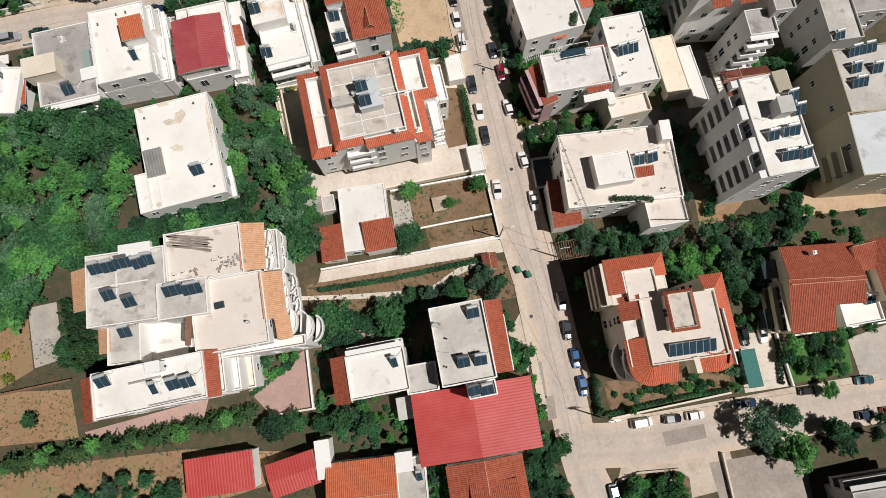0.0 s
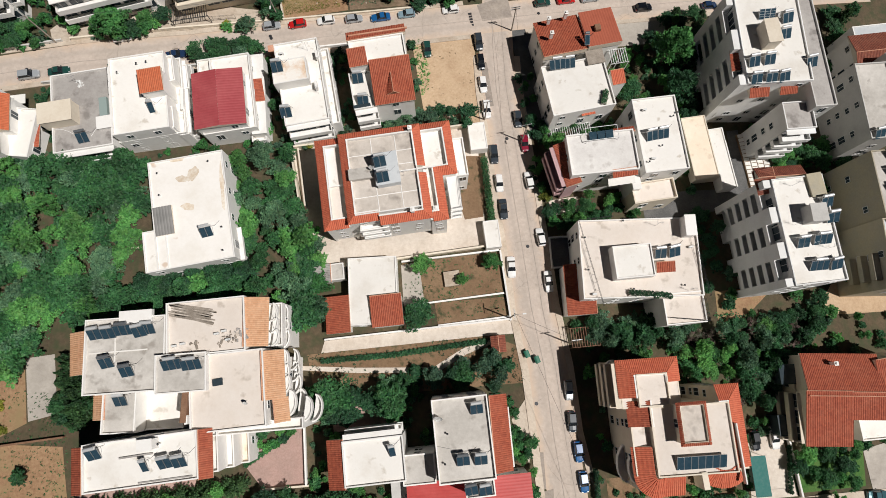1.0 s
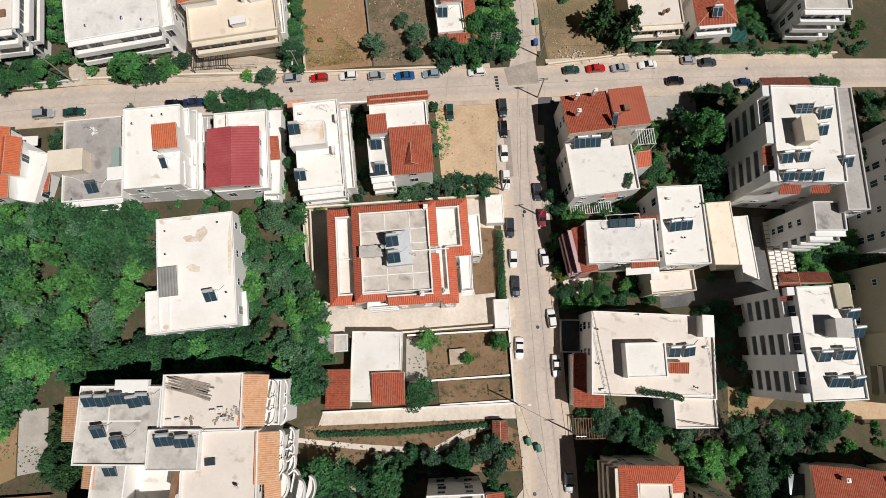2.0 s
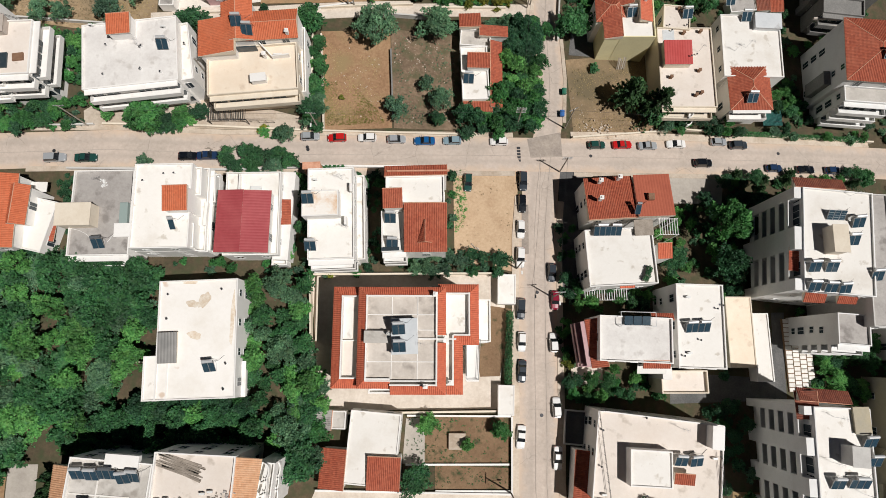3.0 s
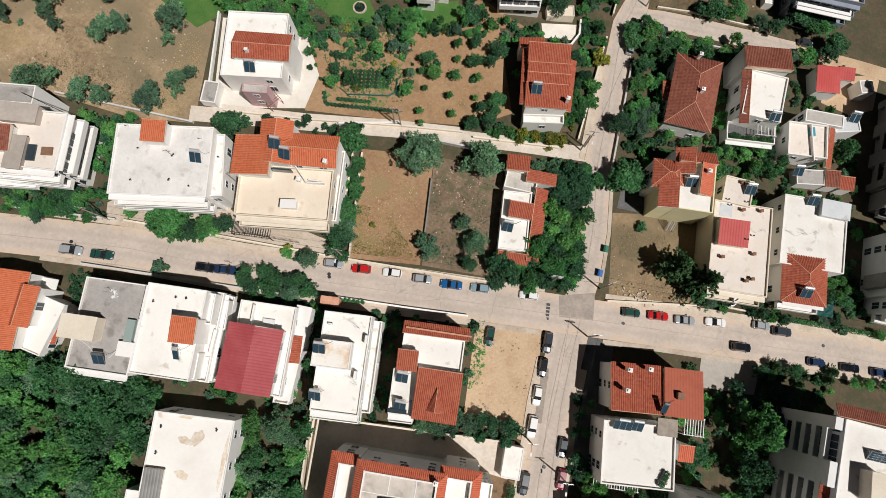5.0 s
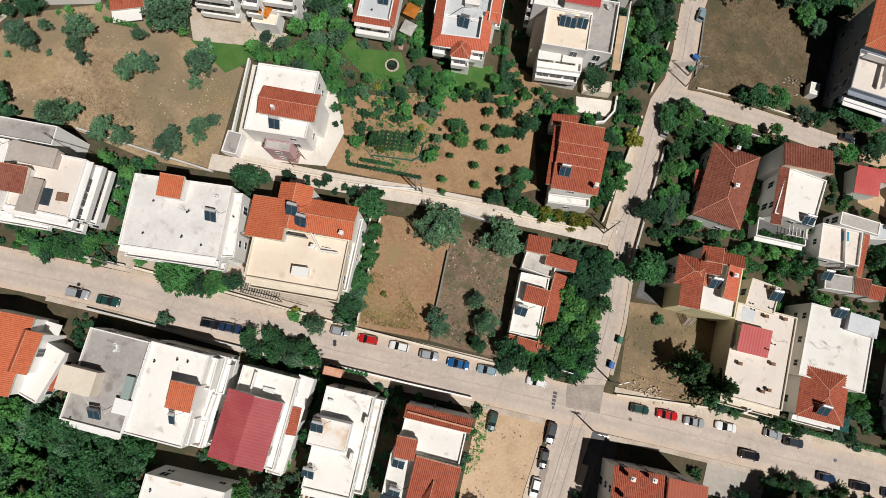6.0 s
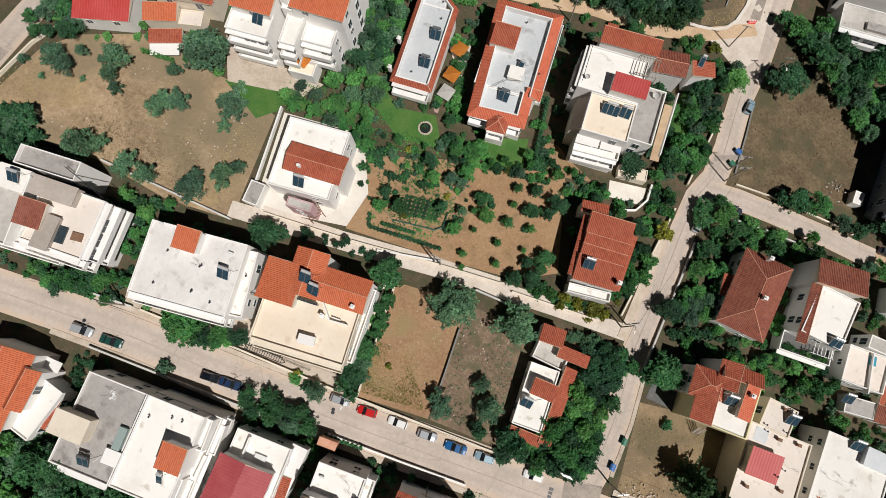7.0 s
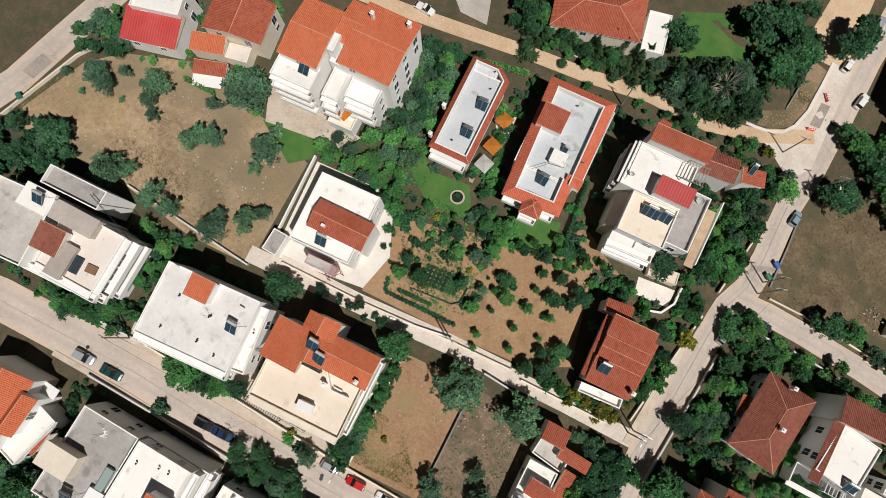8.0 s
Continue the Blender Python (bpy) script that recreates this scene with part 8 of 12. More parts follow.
slab(b, 'awning', 25.67, 81.44, 15.29, 3.69, 3.17, 7.85, 8.08, 'old_timber')
chimney(b, 15.56, 88.48, 8.23)
chimney(b, 19.05, 90.02, 8.24)
chimney(b, 16.18, 84.82, 8.87)
solar_heater(23.62, 84.52, 8.50, 11.2, 1, dark=True)
pergola(31.23, 83.49, -3.95, 14, 4, 3.4, 9.2)

# ---- tall apartment buildings on the right ----
b = thing('apartment_building', 'tall grey-walled apartment building with balconies', 'building', 61.14, 86.11, group='houses')
block(b, 59.96, 85.68, 7.63, 13.02, 19.69, 12.89, wall='pale_wall', roof='roof_white', windows='WS', parapet=0.4, balcony='W', bays=True)
block(b, 68.23, 84.22, 9.82, 4.35, 25.05, 12.34, wall='grey_wall', roof='roof_grey', windows='SE', parapet=0.4)
block(b, 66.26, 70.61, 8.79, 6.04, 5.79, 10.16, wall='pale_wall', roof='roof_grey', windows='SW', parapet=0.5, balcony='S')
strip(b, 55.86, 96.58, 9.59, 9.44, 2.01, 11.91, 'N', rise=1, cover='tile_dark')
strip(b, 53.72, 81.2, 5.98, 2.38, 4.67, 11.47, 'W', rise=0.8, cover='tile')
strip(b, 58.27, 74.91, 10.09, 3.81, 1.87, 11.03, 'S', rise=1.2, cover='tile')
strip(b, 64.22, 75.94, 10.56, 3.37, 1.65, 11.03, 'S', rise=1.2, cover='tile')
slab(b, 'stair_head', 58.54, 85.34, 11.65, 2.65, 4.92, 12.34, 15.59, 'cream')
solar_heater(58.74, 90.6, 12.45, 9.8, 3, grid=True)
solar_heater(62.88, 90.09, 12.45, 17.5, 2)
solar_heater(62.29, 86.49, 12.45, 16.1, 2)
solar_heater(55.91, 79.87, 12.45, 14.7, 2)
solar_heater(58.98, 80.58, 12.45, 13.3, 2)
solar_heater(56.26, 76.12, 12.45, 11.9, 2)
solar_heater(59.2, 76.58, 12.45, 10.5, 2)
solar_heater(61.71, 76.98, 12.45, 18.2, 2)
solar_heater(67.57, 80.96, 11.91, 16.8, 2)
dish(61.43, 90.66, 12.45, 0, r=0.7)
b = thing('apartment_building', 'tall white apartment building with solar heaters', 'building', 65.27, 46.09, group='houses')
block(b, 63.98, 45.78, 10.97, 9.67, 20.11, 15.18, wall='pale_wall', roof='roof_white', windows='WS', parapet=0.4, balcony='W', bays=True)
strip(b, 57.06, 54.82, 13.6, 3.11, 4.72, 14.19, 'W', rise=1.2, cover='tile_dark')
strip(b, 59.83, 57.04, 8.68, 9.07, 2.01, 14.19, 'N', rise=1.2, cover='tile_dark')
slab(b, 'stair_head', 65.57, 54.3, 14.14, 2.62, 4.29, 12.44, 15.29, 'ochre_wall')
slab(b, 'stair_head', 64.18, 48.24, 8.79, 2.77, 3.13, 14.63, 17.91, 'grey_wall')
solar_heater(67.16, 51.13, 14.78, 15.4, 2)
solar_heater(67.94, 48.20, 15.18, 14, 2)
solar_heater(62.61, 43.16, 14.74, 12.6, 2)
solar_heater(66.14, 44.07, 14.74, 11.2, 3)
solar_heater(65.3, 39.17, 14.74, 9.8, 3)
solar_heater(68.37, 39.61, 14.74, 17.5, 2)
b = thing('apartment_building', 'ochre-walled tall apartment building', 'building', 92.8, 58.76, group='houses')
block(b, 91.4, 58.9, 9.0, 19.0, 14.6, 8.9, wall='ochre_wall', roof='roof_pale', windows='W', parapet=0.4, every=5.6)
slab(b, 'balcony_front', 82.0, 62.6, 9.0, 1.0, 5.6, 5.2, 6.4, 'pale_wall')
block(b, 92.2, 45.0, 6.08, 18.9, 13.6, 9.0, wall='ochre_wall', roof='roof_silver', windows='WS', parapet=0.5, every=7.5)
for z in (-1.0, 2.2, 5.4):
    slab(b, 'balcony_front', 82.3, 41.6, 6.08, 1.3, 5.4, z, z + 1.15, 'ochre_wall')
slab(b, 'downpipe', 82.62, 47.6, 6.08, 0.14, 0.14, -6.0, 8.6, 'grey_wall')
strip(b, 93.4, 49.2, 6.94, 5.0, 6.0, 9.6, 'W', rise=1, cover='tile')
solar_heater(85.7, 64.38, 8.5, 16.1, 3)
solar_heater(85.15, 60.51, 8.5, 14.7, 2)
solar_heater(88.4, 65.03, 8.5, 13.3, 3)
solar_heater(85.51, 57.32, 8.5, 11.9, 3)
solar_heater(89.5, 60.51, 8.5, 10.5, 2)
b = thing('apartment_building', 'weathered pale apartment building with a stained roof', 'building', 86.31, 77.69, group='houses')
block(b, 86.24, 77.79, 8.68, 7.28, 16.92, 5.37, wall='grey_wall', roof='roof_pale', windows='WS', parapet=0.5)
block(b, 95, 84.03, 7.61, 8.95, 13.17, 3.37, wall='grey_wall', roof='roof_grey', windows='S', parapet=0.4)
solar_heater(85.5, 70.04, 4.87, 18.2, 2)
b = thing('house', 'low building with a clay roof and metal lean-to', 'house', 90.31, 92.59, group='houses')
block(b, 90.28, 92.61, 11.24, 8.33, 8.83, -1.27, wall='white', kind='gable_x', rise=1.2, cover='tile_dark', over=0.3, windows='W')
block(b, 91.39, 98.85, 11.26, 8.43, 3.15, -2.27, wall='white', roof='roof_silver', parapet=0.2)
block(b, 92.09, 82.71, 12.72, 8.7, 13.25, -1.77, wall='white', roof='roof_pale', parapet=0.4, windows='WS')

# ---- low covered yards between the tall buildings ----
b = thing('garage_block', 'long low garage block with a beige roof', 'garage', 51.53, 67.06, group='houses')
block(b, 51.49, 67.13, 12.89, 5.39, 14.49, -1.51, wall='cream', roof='roof_peach', parapet=0.15)
block(b, 56.42, 65.13, 13.42, 3.43, 13.82, -1.71, wall='white', roof='roof_white', parapet=0.2)
paver_yard(66.02, 65.76, 12.95, 5.69, 15.14)

# ---- houses beyond the lower cross street, right ----
b = thing('house', 'yellow-walled house with a split orange tile roof', 'house', 18.5, 130.47, group='houses')
block(b, 17.49, 128.25, 13.2, 7.46, 9.87, 4.75, wall='yellow_wall', roof='roof_white', parapet=0.5, windows='E')
block(b, 12.56, 125.75, 15.22, 3.62, 7.28, 4.13, wall='yellow_wall', kind='shed', rise=1, cover='tile', side='W', over=0.1)
block(b, 11.93, 129.2, 14.07, 6.56, 5.53, 3.81, wall='white', kind='hip', rise=1.5, cover='tile', over=0.2, windows='NW')
block(b, 13.65, 132.65, 15.23, 3.28, 5.28, 4.44, wall='white', kind='shed', rise=1.4, cover='tile', side='W', over=0.15)
block(b, 15.92, 134.22, 15.23, 7.28, 2.38, 4.43, wall='white', kind='shed', rise=1.4, cover='tile', side='N', over=0.2)
strip(b, 18.76, 130.15, 11.27, 2.61, 6.46, 6.22, 'E', rise=0.8, cover='tile_red')
chimney(b, 18.3, 131.45, 5.82)
solar_heater(16.23, 128.86, 4.25, 16.8, 2)
b = thing('house', 'pale concrete house with a red awning roof', 'house', 30.66, 120.54, group='houses')
block(b, 30.57, 120.65, 12.7, 11.93, 18.6, 2.05, wall='cream', roof='roof_beige', windows='S', parapet=0.4, balcony='S')
block(b, 26.57, 131.77, 7.4, 5.89, 5.64, 2.25, wall='cream', roof='roof_beige', windows='WN', parapet=0.3)
block(b, 27.7, 122.42, 13.93, 5.62, 4.99, 3.65, wall='cream', kind='shed', rise=0.5, cover='red_sheet', side='S', over=0.2)
solar_heater(28.61, 132.87, 1.95, 15.4, 2)
for x, y in ((26.7, 133.8), (27.6, 133.5), (28.6, 128.3), (32.1, 129.5), (27.6, 117.4), (33.3, 120.3), (33.5, 114.5), (34.5, 115.3)):
    flue(b, x, y, 1.6)
slab(b, 'roof_coat', 25.6, 127.2, 13, 2.6, 2.8, 1.5, 1.68, 'roof_silver')
curved_balcony(b, 35.6, 118.6, 2.0, 1.6, 1, 2)
curved_balcony(b, 33.4, 111.6, 2.0, 1.6, 1, 2)
b = thing('house', 'white house with a hipped clay tile roof in front', 'house', 44.71, 130.13, group='houses')
block(b, 44.13, 129.61, 11.7, 13.04, 14.76, 0.94, wall='white', roof='roof_white', windows='WSE', parapet=0.3)
block(b, 45.17, 120.06, 13.5, 8.53, 10.02, 0.26, wall='white', kind='hip', rise=1.8, cover='tile', over=0.35, windows='SWE', balcony='S')
slab(b, 'stair_head', 46.45, 135.7, 9.79, 5.62, 3.47, 0.27, 1.82, 'roof_silver')
solar_heater(41.80, 136.10, 0.64, 14, 2)
solar_heater(45.42, 116.84, 1.31, 12.6, 2)
b = thing('apartment_building', 'tall grey apartment building with a hipped tile roof', 'building', 72.9, 133.09, group='houses')
block(b, 68.6, 132.0, 8.5, 12.6, 14.0, 4.4, wall='pale_wall', kind='hip', rise=2.0, cover='tile', over=0.3, windows='WS', every=5.2)
block(b, 70.0, 123.4, 8.5, 10.6, 3.6, 1.6, wall='pale_wall', roof='roof_pale', windows='WS', parapet=0.6, balcony='S', every=5.2)
slab(b, 'bay', 62.4, 127.0, 8.5, 1.6, 3.0, -8.0, -1.2, 'bare_concrete')
solar_heater(70.0, 130.4, 6.0, 10, 2)
b = thing('apartment_building', 'unfinished dark concrete apartment building', 'building', 68, 161, group='houses')
block(b, 65.6, 161.6, 6, 12.6, 23, 2.3, wall='bare_concrete', roof='bare_concrete', windows='WS', parapet=0.4, balcony='W', bays=True, reach=1.2)
block(b, 65.5, 147.4, 6, 9.5, 4.2, -3.4, wall='bare_concrete', roof='bare_concrete', parapet=0.5, windows='S', balcony='S', reach=1.6)
for k in range(3):
    slab(b, 'terrace_beam', 63.0 + 2.6 * k, 144.6 - 0.5 * k, 12, 6.5, 0.4, -5.6 - 1.5 * k, -4.9 - 1.5 * k, 'concrete')
b = thing('apartment_building', 'slate grey apartment building with a roof terrace', 'building', 33, 196, group='houses')
block(b, 34.05, 190.56, 8, 14, 9.8, -2.3, wall='slate_wall', roof='roof_beige', windows='WS', parapet=1.0, balcony='S')
block(b, 32.52, 201.46, 8, 13.8, 12.2, -0.5, wall='slate_wall', kind='hip', rise=2.2, cover='tile_orange', over=0.4, windows='W')
slab(b, 'terrace_wall', 33.6, 193.6, 8, 12.6, 0.3, -2.4, -0.6, 'white')
slab(b, 'terrace_wall', 33.3, 190.6, 8, 0.3, 6.4, -2.4, -0.9, 'white')
slab(b, 'terrace_canopy', 37.2, 192.2, 8, 4.4, 2.6, -0.3, -0.1, 'white')
slab(b, 'balcony_slab', 34.9, 184.5, 8, 12.5, 2.6, -5.6, -5.35, 'white')
b = thing('shed', 'small white flat-roofed shed beside a dry field', 'shed', 23.68, 186.11, group='')
block(b, 23.67, 186.11, 12.24, 2.12, 3.02, -9.44, wall='white', roof='roof_chalk', parapet=0.1)
b = thing('house', 'house with a hipped brown clay tile roof', 'house', 12.09, 150.66, group='houses')
block(b, 12.01, 150.76, 8.09, 9.35, 15.92, -0.64, wall='white', kind='hip', rise=2.2, cover='tile_dark', over=0.4, windows='SWNE')
block(b, 7.56, 150.03, 17.38, 2.98, 4.33, -2.24, wall='white', kind='shed', rise=0.6, cover='tile', side='W', over=0.2)
chimney(b, 10.14, 158.01, 0.96)
chimney(b, 12.94, 150.25, 1.36)
b = thing('house', 'white-roofed house with a tiled upper edge', 'house', 26.89, 155.95, group='houses')
block(b, 26.21, 155.08, 6.77, 8.37, 10.6, 0.67, wall='white', roof='roof_white', windows='SWE', parapet=0.4)
block(b, 24.03, 163.06, 16.29, 9.67, 5.06, 1.14, wall='white', kind='shed', rise=1, cover='tile_dark', side='N', over=0.2)
strip(b, 22.29, 153.48, 13.62, 1.56, 12.65, 0.8, 'W', rise=0.6, cover='tile_dark')
solar_heater(29.35, 150.94, 0.2, 11.2, 2)
b = thing('house', 'white two-storey terrace wing with planted balconies', 'house', 28.91, 148.48, group='houses')
block(b, 27.6, 148.6, 15.0, 10.6, 4.2, -4.21, wall='white', roof='dark_paving', windows='S', parapet=0.9, balcony='S', reach=1.2)
for k in range(9):
    plant('shrub_bright' if k % 3 else 'shrub', 23.2 + 1.1 * k, 146.3 + 0.29 * k, 0.55 + 0.12 * (k % 3), 0.9, -5.05)
pergola(30.0, 149.6, -5.1, 15, 4.6, 2.6, 2.2, 'frame', 'white metal pergola frame over a planted terrace', 6)
b = thing('house', 'pale house with a roof terrace and small pool', 'house', 39.77, 151.75, group='houses')
block(b, 39.74, 151.77, 14.2, 8.61, 7.72, -4.14, wall='white', roof='roof_beige', windows='SW', parapet=0.6)
strip(b, 45, 152.03, 9.46, 1.39, 9.19, -4.34, 'E', rise=0.7, cover='tile')
block(b, 41.85, 158.11, 10.22, 8.41, 2.88, -4.34, wall='white', roof='roof_pale', windows='NW', parapet=0.15)
block(b, 47.35, 159.15, 25.21, 5.76, 3.49, -5.34, wall='white', roof='roof_silver', parapet=0.2)
block(b, 43.99, 145.14, 18.46, 6.27, 3.53, -6.94, wall='white', roof='roof_grey', parapet=0.15)
block(b, 48.59, 146.43, 17.16, 3.06, 3.4, -6.94, wall='white', kind='shed', rise=0.5, cover='tile_dark', side='S', over=0.15)
block(b, 52.03, 146.82, 14.39, 2.93, 2.74, -7.34, wall='white', kind='shed', rise=0.5, cover='tile', side='S', over=0.15)
slab(b, 'terrace_wall', 40.77, 151.41, 19.79, 0.25, 8.36, -5.34, -3.84, 'white')
solar_heater(48.22, 161.08, -5.54, 9.8, 2)
solar_heater(40.78, 145.18, -7.09, 17.5, 2)
slab(b, "paddling_pool", 40.21, 154.09, 20, 1.2, 2.0, -4.84, -4.34, "water")
b = thing('house', 'low house with two red sheet roofs beside a sandy yard', 'house', 41.67, 169.76, group='houses')
block(b, 41.66, 169.77, 16.33, 5.05, 5.85, -7.98, wall='white', kind='shed', rise=0.7, cover='red_sheet', side='S', over=0.2, windows='S')
block(b, 45.4, 172.92, 14.38, 3.19, 2.65, -8.18, wall='white', kind='shed', rise=0.5, cover='red_sheet', side='S', over=0.2)
block(b, 51.26, 172.66, 25.25, 3.01, 3.14, -9.38, wall='white', roof='roof_pale', parapet=0.15)

# ---- houses between the cross street and the narrow lane ----
b = thing('apartment_building', 'terraced apartment house with stepped balconies and grey roofs', 'building', -105.44, 85.41, group='houses')
block(b, -102.9, 85.6, 16, 12.2, 11.2, 16.78, wall='white', roof='roof_beige', windows='SEN', parapet=0.45, balcony='ES', reach=1.7)
block(b, -116.62, 80.24, 19.69, 11.92, 13.15, 16.38, wall='white', roof='roof_pale', windows='SN', parapet=0.6)
block(b, -113.62, 91.92, 17.28, 12.31, 3.81, 14.98, wall='white', roof='roof_grey', windows='N', parapet=0.9)
block(b, -111.4, 82.6, 18, 17.0, 12.6, 14.38, wall='white', roof='roof_white', windows='S', parapet=0.9, balcony='S')
block(b, -107.63, 83.47, 17.72, 5.19, 4.7, 17.78, wall='white', kind='shed', rise=0.6, cover='tile_dark', side='S', over=0.1)
slab(b, 'stair_head', -107.0, 89.0, 16, 8.6, 3.4, 15.9, 17.9, 'roof_taupe')
slab(b, 'stair_head', -103.6, 82.3, 16, 3.2, 6.2, 16.0, 17.3, 'roof_taupe')
slab(b, 'roof_terrace', -116.0, 86.2, 17, 6.2, 4.4, 15.6, 16.4, 'roof_white')
handrail(b, [(-110.0, 93.2), (-98.9, 92.6)], 14.5, 1.0)
slab(b, 'roof_light', -101.3, 83.35, 17.83, 1.65, 3.11, 16.08, 16.68, 'glass')
slab(b, 'roof_light', -98.71, 84.69, 20.27, 2.06, 1.55, 16.08, 16.68, 'brown_timber')
solar_heater(-115.28, 86.77, 16.40, 16.1, 2)
b = thing('house', 'white three-storey building with a wide bare roof', 'building', -79.62, 91.28, group='houses')
block(b, -79.8, 91.34, 19.73, 18.53, 13.74, 14.37, wall='white', roof='roof_chalk', windows='SEW', parapet=0.3, balcony='S')
block(b, -70.85, 94.48, 23.32, 3.55, 12.25, 12.77, wall='white', roof='roof_white', windows='SE', parapet=0.6)
block(b, -82.26, 95.57, 18.15, 4.21, 3.74, 16.57, wall='white', kind='shed', rise=0.4, cover='tile_orange', side='S', over=0.2)
solar_heater(-73.79, 94.35, 14.07, 14.7, 2)
aerial(-78.18, 92.94, 14.07, 10)
b = thing('house', 'cream building with a broad orange tile roof and terrace', 'building', -56.86, 94.87, group='houses')
block(b, -56.99, 94.9, 18.05, 18.14, 10.06, 11.11, wall='cream', roof='roof_peach', windows='SE', parapet=0.7, balcony='S')
block(b, -64.87, 98.95, 17.55, 6.9, 7.26, 12.91, wall='white', kind='shed', rise=1.2, cover='tile_orange', side='W', over=0.3, windows='N')
block(b, -55.02, 103.99, 17.25, 9.88, 5.74, 12.91, wall='white', kind='gable_x', rise=1.3, cover='tile_orange', over=0.3, windows='SEN')
block(b, -61.74, 102.94, 18.3, 5.67, 8.08, 13.51, wall='white', kind='gable_y', rise=1, cover='tile_orange', over=0.3)
block(b, -49.78, 100.23, 16.71, 3.2, 14.4, 8.11, wall='white', roof='roof_white', parapet=0.9, windows='ES')
slab(b, 'roof_vent', -54.96, 93.01, 19.78, 2.9, 1.54, 10.01, 11.91, 'white')
chimney(b, -55.24, 98.13, 10.71)
parapet(b, [(-57.0, 100.4), (-53.7, 98.2), (-50.6, 99.3)], 10.3, 11.7)
parapet(b, [(-53.6, 98.9), (-52.2, 99.3)], 10.3, 11.2)
slab(b, 'roof_light', -64.7, 97.2, 17, 2.4, 0.5, 12.2, 12.9, 'glass')
slab(b, 'roof_light', -54.2, 101.6, 17, 2.4, 0.5, 12.2, 12.9, 'glass')
slab(b, 'window_band', -59.6, 98.4, 17, 5.2, 0.3, 10.6, 12.3, 'glass')
chimney(b, -51.21, 102.72, 13.11)
solar_heater(-61.10, 102.24, 14.34, 13.3, 2)
solar_heater(-58.80, 101.21, 13.75, 11.9, 2)
b = thing('house', 'narrow white house with clay tiled edges', 'house', -13.8, 107.86, group='houses')
block(b, -13.86, 108.4, 15.24, 5.8, 12.24, 3.0, wall='white', roof='roof_white', windows='WS', parapet=0.4)
block(b, -17.6, 120.07, 15.24, 4.4, 3.18, 2.85, wall='white', kind='shed', rise=0.7, cover='tile', side='N', over=0.2)
block(b, -12.0, 119.0, 12.65, 5.87, 2.12, 2.37, wall='white', kind='shed', rise=0.7, cover='tile', side='E', over=0.2)
block(b, -15.61, 116.97, 8.38, 6.65, 3.96, 2.07, wall='white', roof='roof_pale', parapet=0.8)
strip(b, -9.3, 109.4, 12.6, 2.4, 15.2, 2.93, 'E', rise=1.0, cover='tile')
strip(b, -11.55, 101.07, 12.93, 6.17, 1.99, 2.84, 'S', rise=0.8, cover='tile')
block(b, -13.61, 110.39, 12, 4.52, 2.93, 4.5, wall='white', kind='shed', rise=0.5, cover='tile', side='S', over=0.15)
solar_heater(-14.84, 106.64, 2.69, 10.5, 2)

# ---- beyond the narrow lane ----
b = thing('house', 'white house with a pink front and a clay gable roof', 'house', -77.03, 121.77, group='houses')
block(b, -75.92, 120.93, 18.75, 12.43, 14.13, 10.03, wall='white', roof='roof_white', windows='SE', parapet=0.5)
block(b, -73.78, 120.64, 17.46, 11.29, 5.35, 11.06, wall='white', kind='gable_x', rise=0.9, cover='tile', over=0.2)
slab(b, 'chimney', -75.81, 118.33, 16.6, 0.71, 0.56, 10.96, 12.66, 'white')
block(b, -72.12, 112.52, 18.02, 5.06, 1.89, 9.48, wall='pink_wall', roof='roof_pale', windows='S', parapet=0.2)
block(b, -82.4, 109.44, 13.33, 3.18, 4.64, 5.67, wall='white', roof='roof_grey', parapet=0.15)
solar_heater(-74.64, 116.07, 9.48, 18.2, 2)
b = thing('house', 'house under a long ribbed clay gable roof', 'house', -18.31, 140.17, group='houses')
block(b, -18.51, 139.04, 17.5, 8.44, 12.95, 4.65, wall='white', roof='roof_pale', parapet=0.05, windows='SWE')
strip(b, -20.01, 143.54, 17.5, 8.7, 4.4, 6.34, 'S', rise=0.75)
strip(b, -18.93, 140.55, 17.5, 8.7, 2.25, 6.01, 'S', rise=0.45)
strip(b, -18.29, 138.42, 17.5, 8.71, 2.35, 5.8, 'S', rise=0.45)
strip(b, -17.35, 135.01, 17.5, 8.71, 4.89, 5.6, 'S', rise=0.7)
strip(b, -23.23, 137.85, 17.5, 1.18, 12.36, 4.77, 'W', rise=0.5)
block(b, -24.49, 146.37, 21.81, 5.12, 2.2, 2.79, wall='white', kind='shed', rise=0.6, cover='tile', side='N', over=0.2)
strip(b, -13.83, 140.44, 13.57, 1.99, 11.55, 2.84, 'E', rise=0.8, cover='tile')
block(b, -16.17, 131.48, 20.14, 8.57, 1.93, 2.17, wall='white', roof='roof_white', parapet=0.8, windows='S')
chimney(b, -13.06, 135.29, 5.78)
solar_heater(-19.79, 135.33, 5.44, 16.8, 2)
b = thing('apartment_building', 'white apartment house with a red sheet roof terrace', 'building', -35.86, 167.45, group='houses')
block(b, -36.63, 169.6, 16.5, 12.3, 9.4, 9.0, wall='white', roof='roof_white', windows='WE', parapet=0.4, balcony='W', reach=0.9)
block(b, -32.55, 161.5, 17.5, 9.3, 8.2, 9.0, wall='white', roof='roof_peach', windows='SE', parapet=0.4)
wedge(b, 'sloping_wall', [(-40.6, 165.2), (-37.5, 166.1), (-35.0, 157.5), (-37.8, 156.6)], 4.2, 8.6, 'cream')
block(b, -26.61, 168.31, 16.56, 5.67, 12.06, 4.65, wall='white', roof='roof_grey', windows='SE', parapet=0.9)
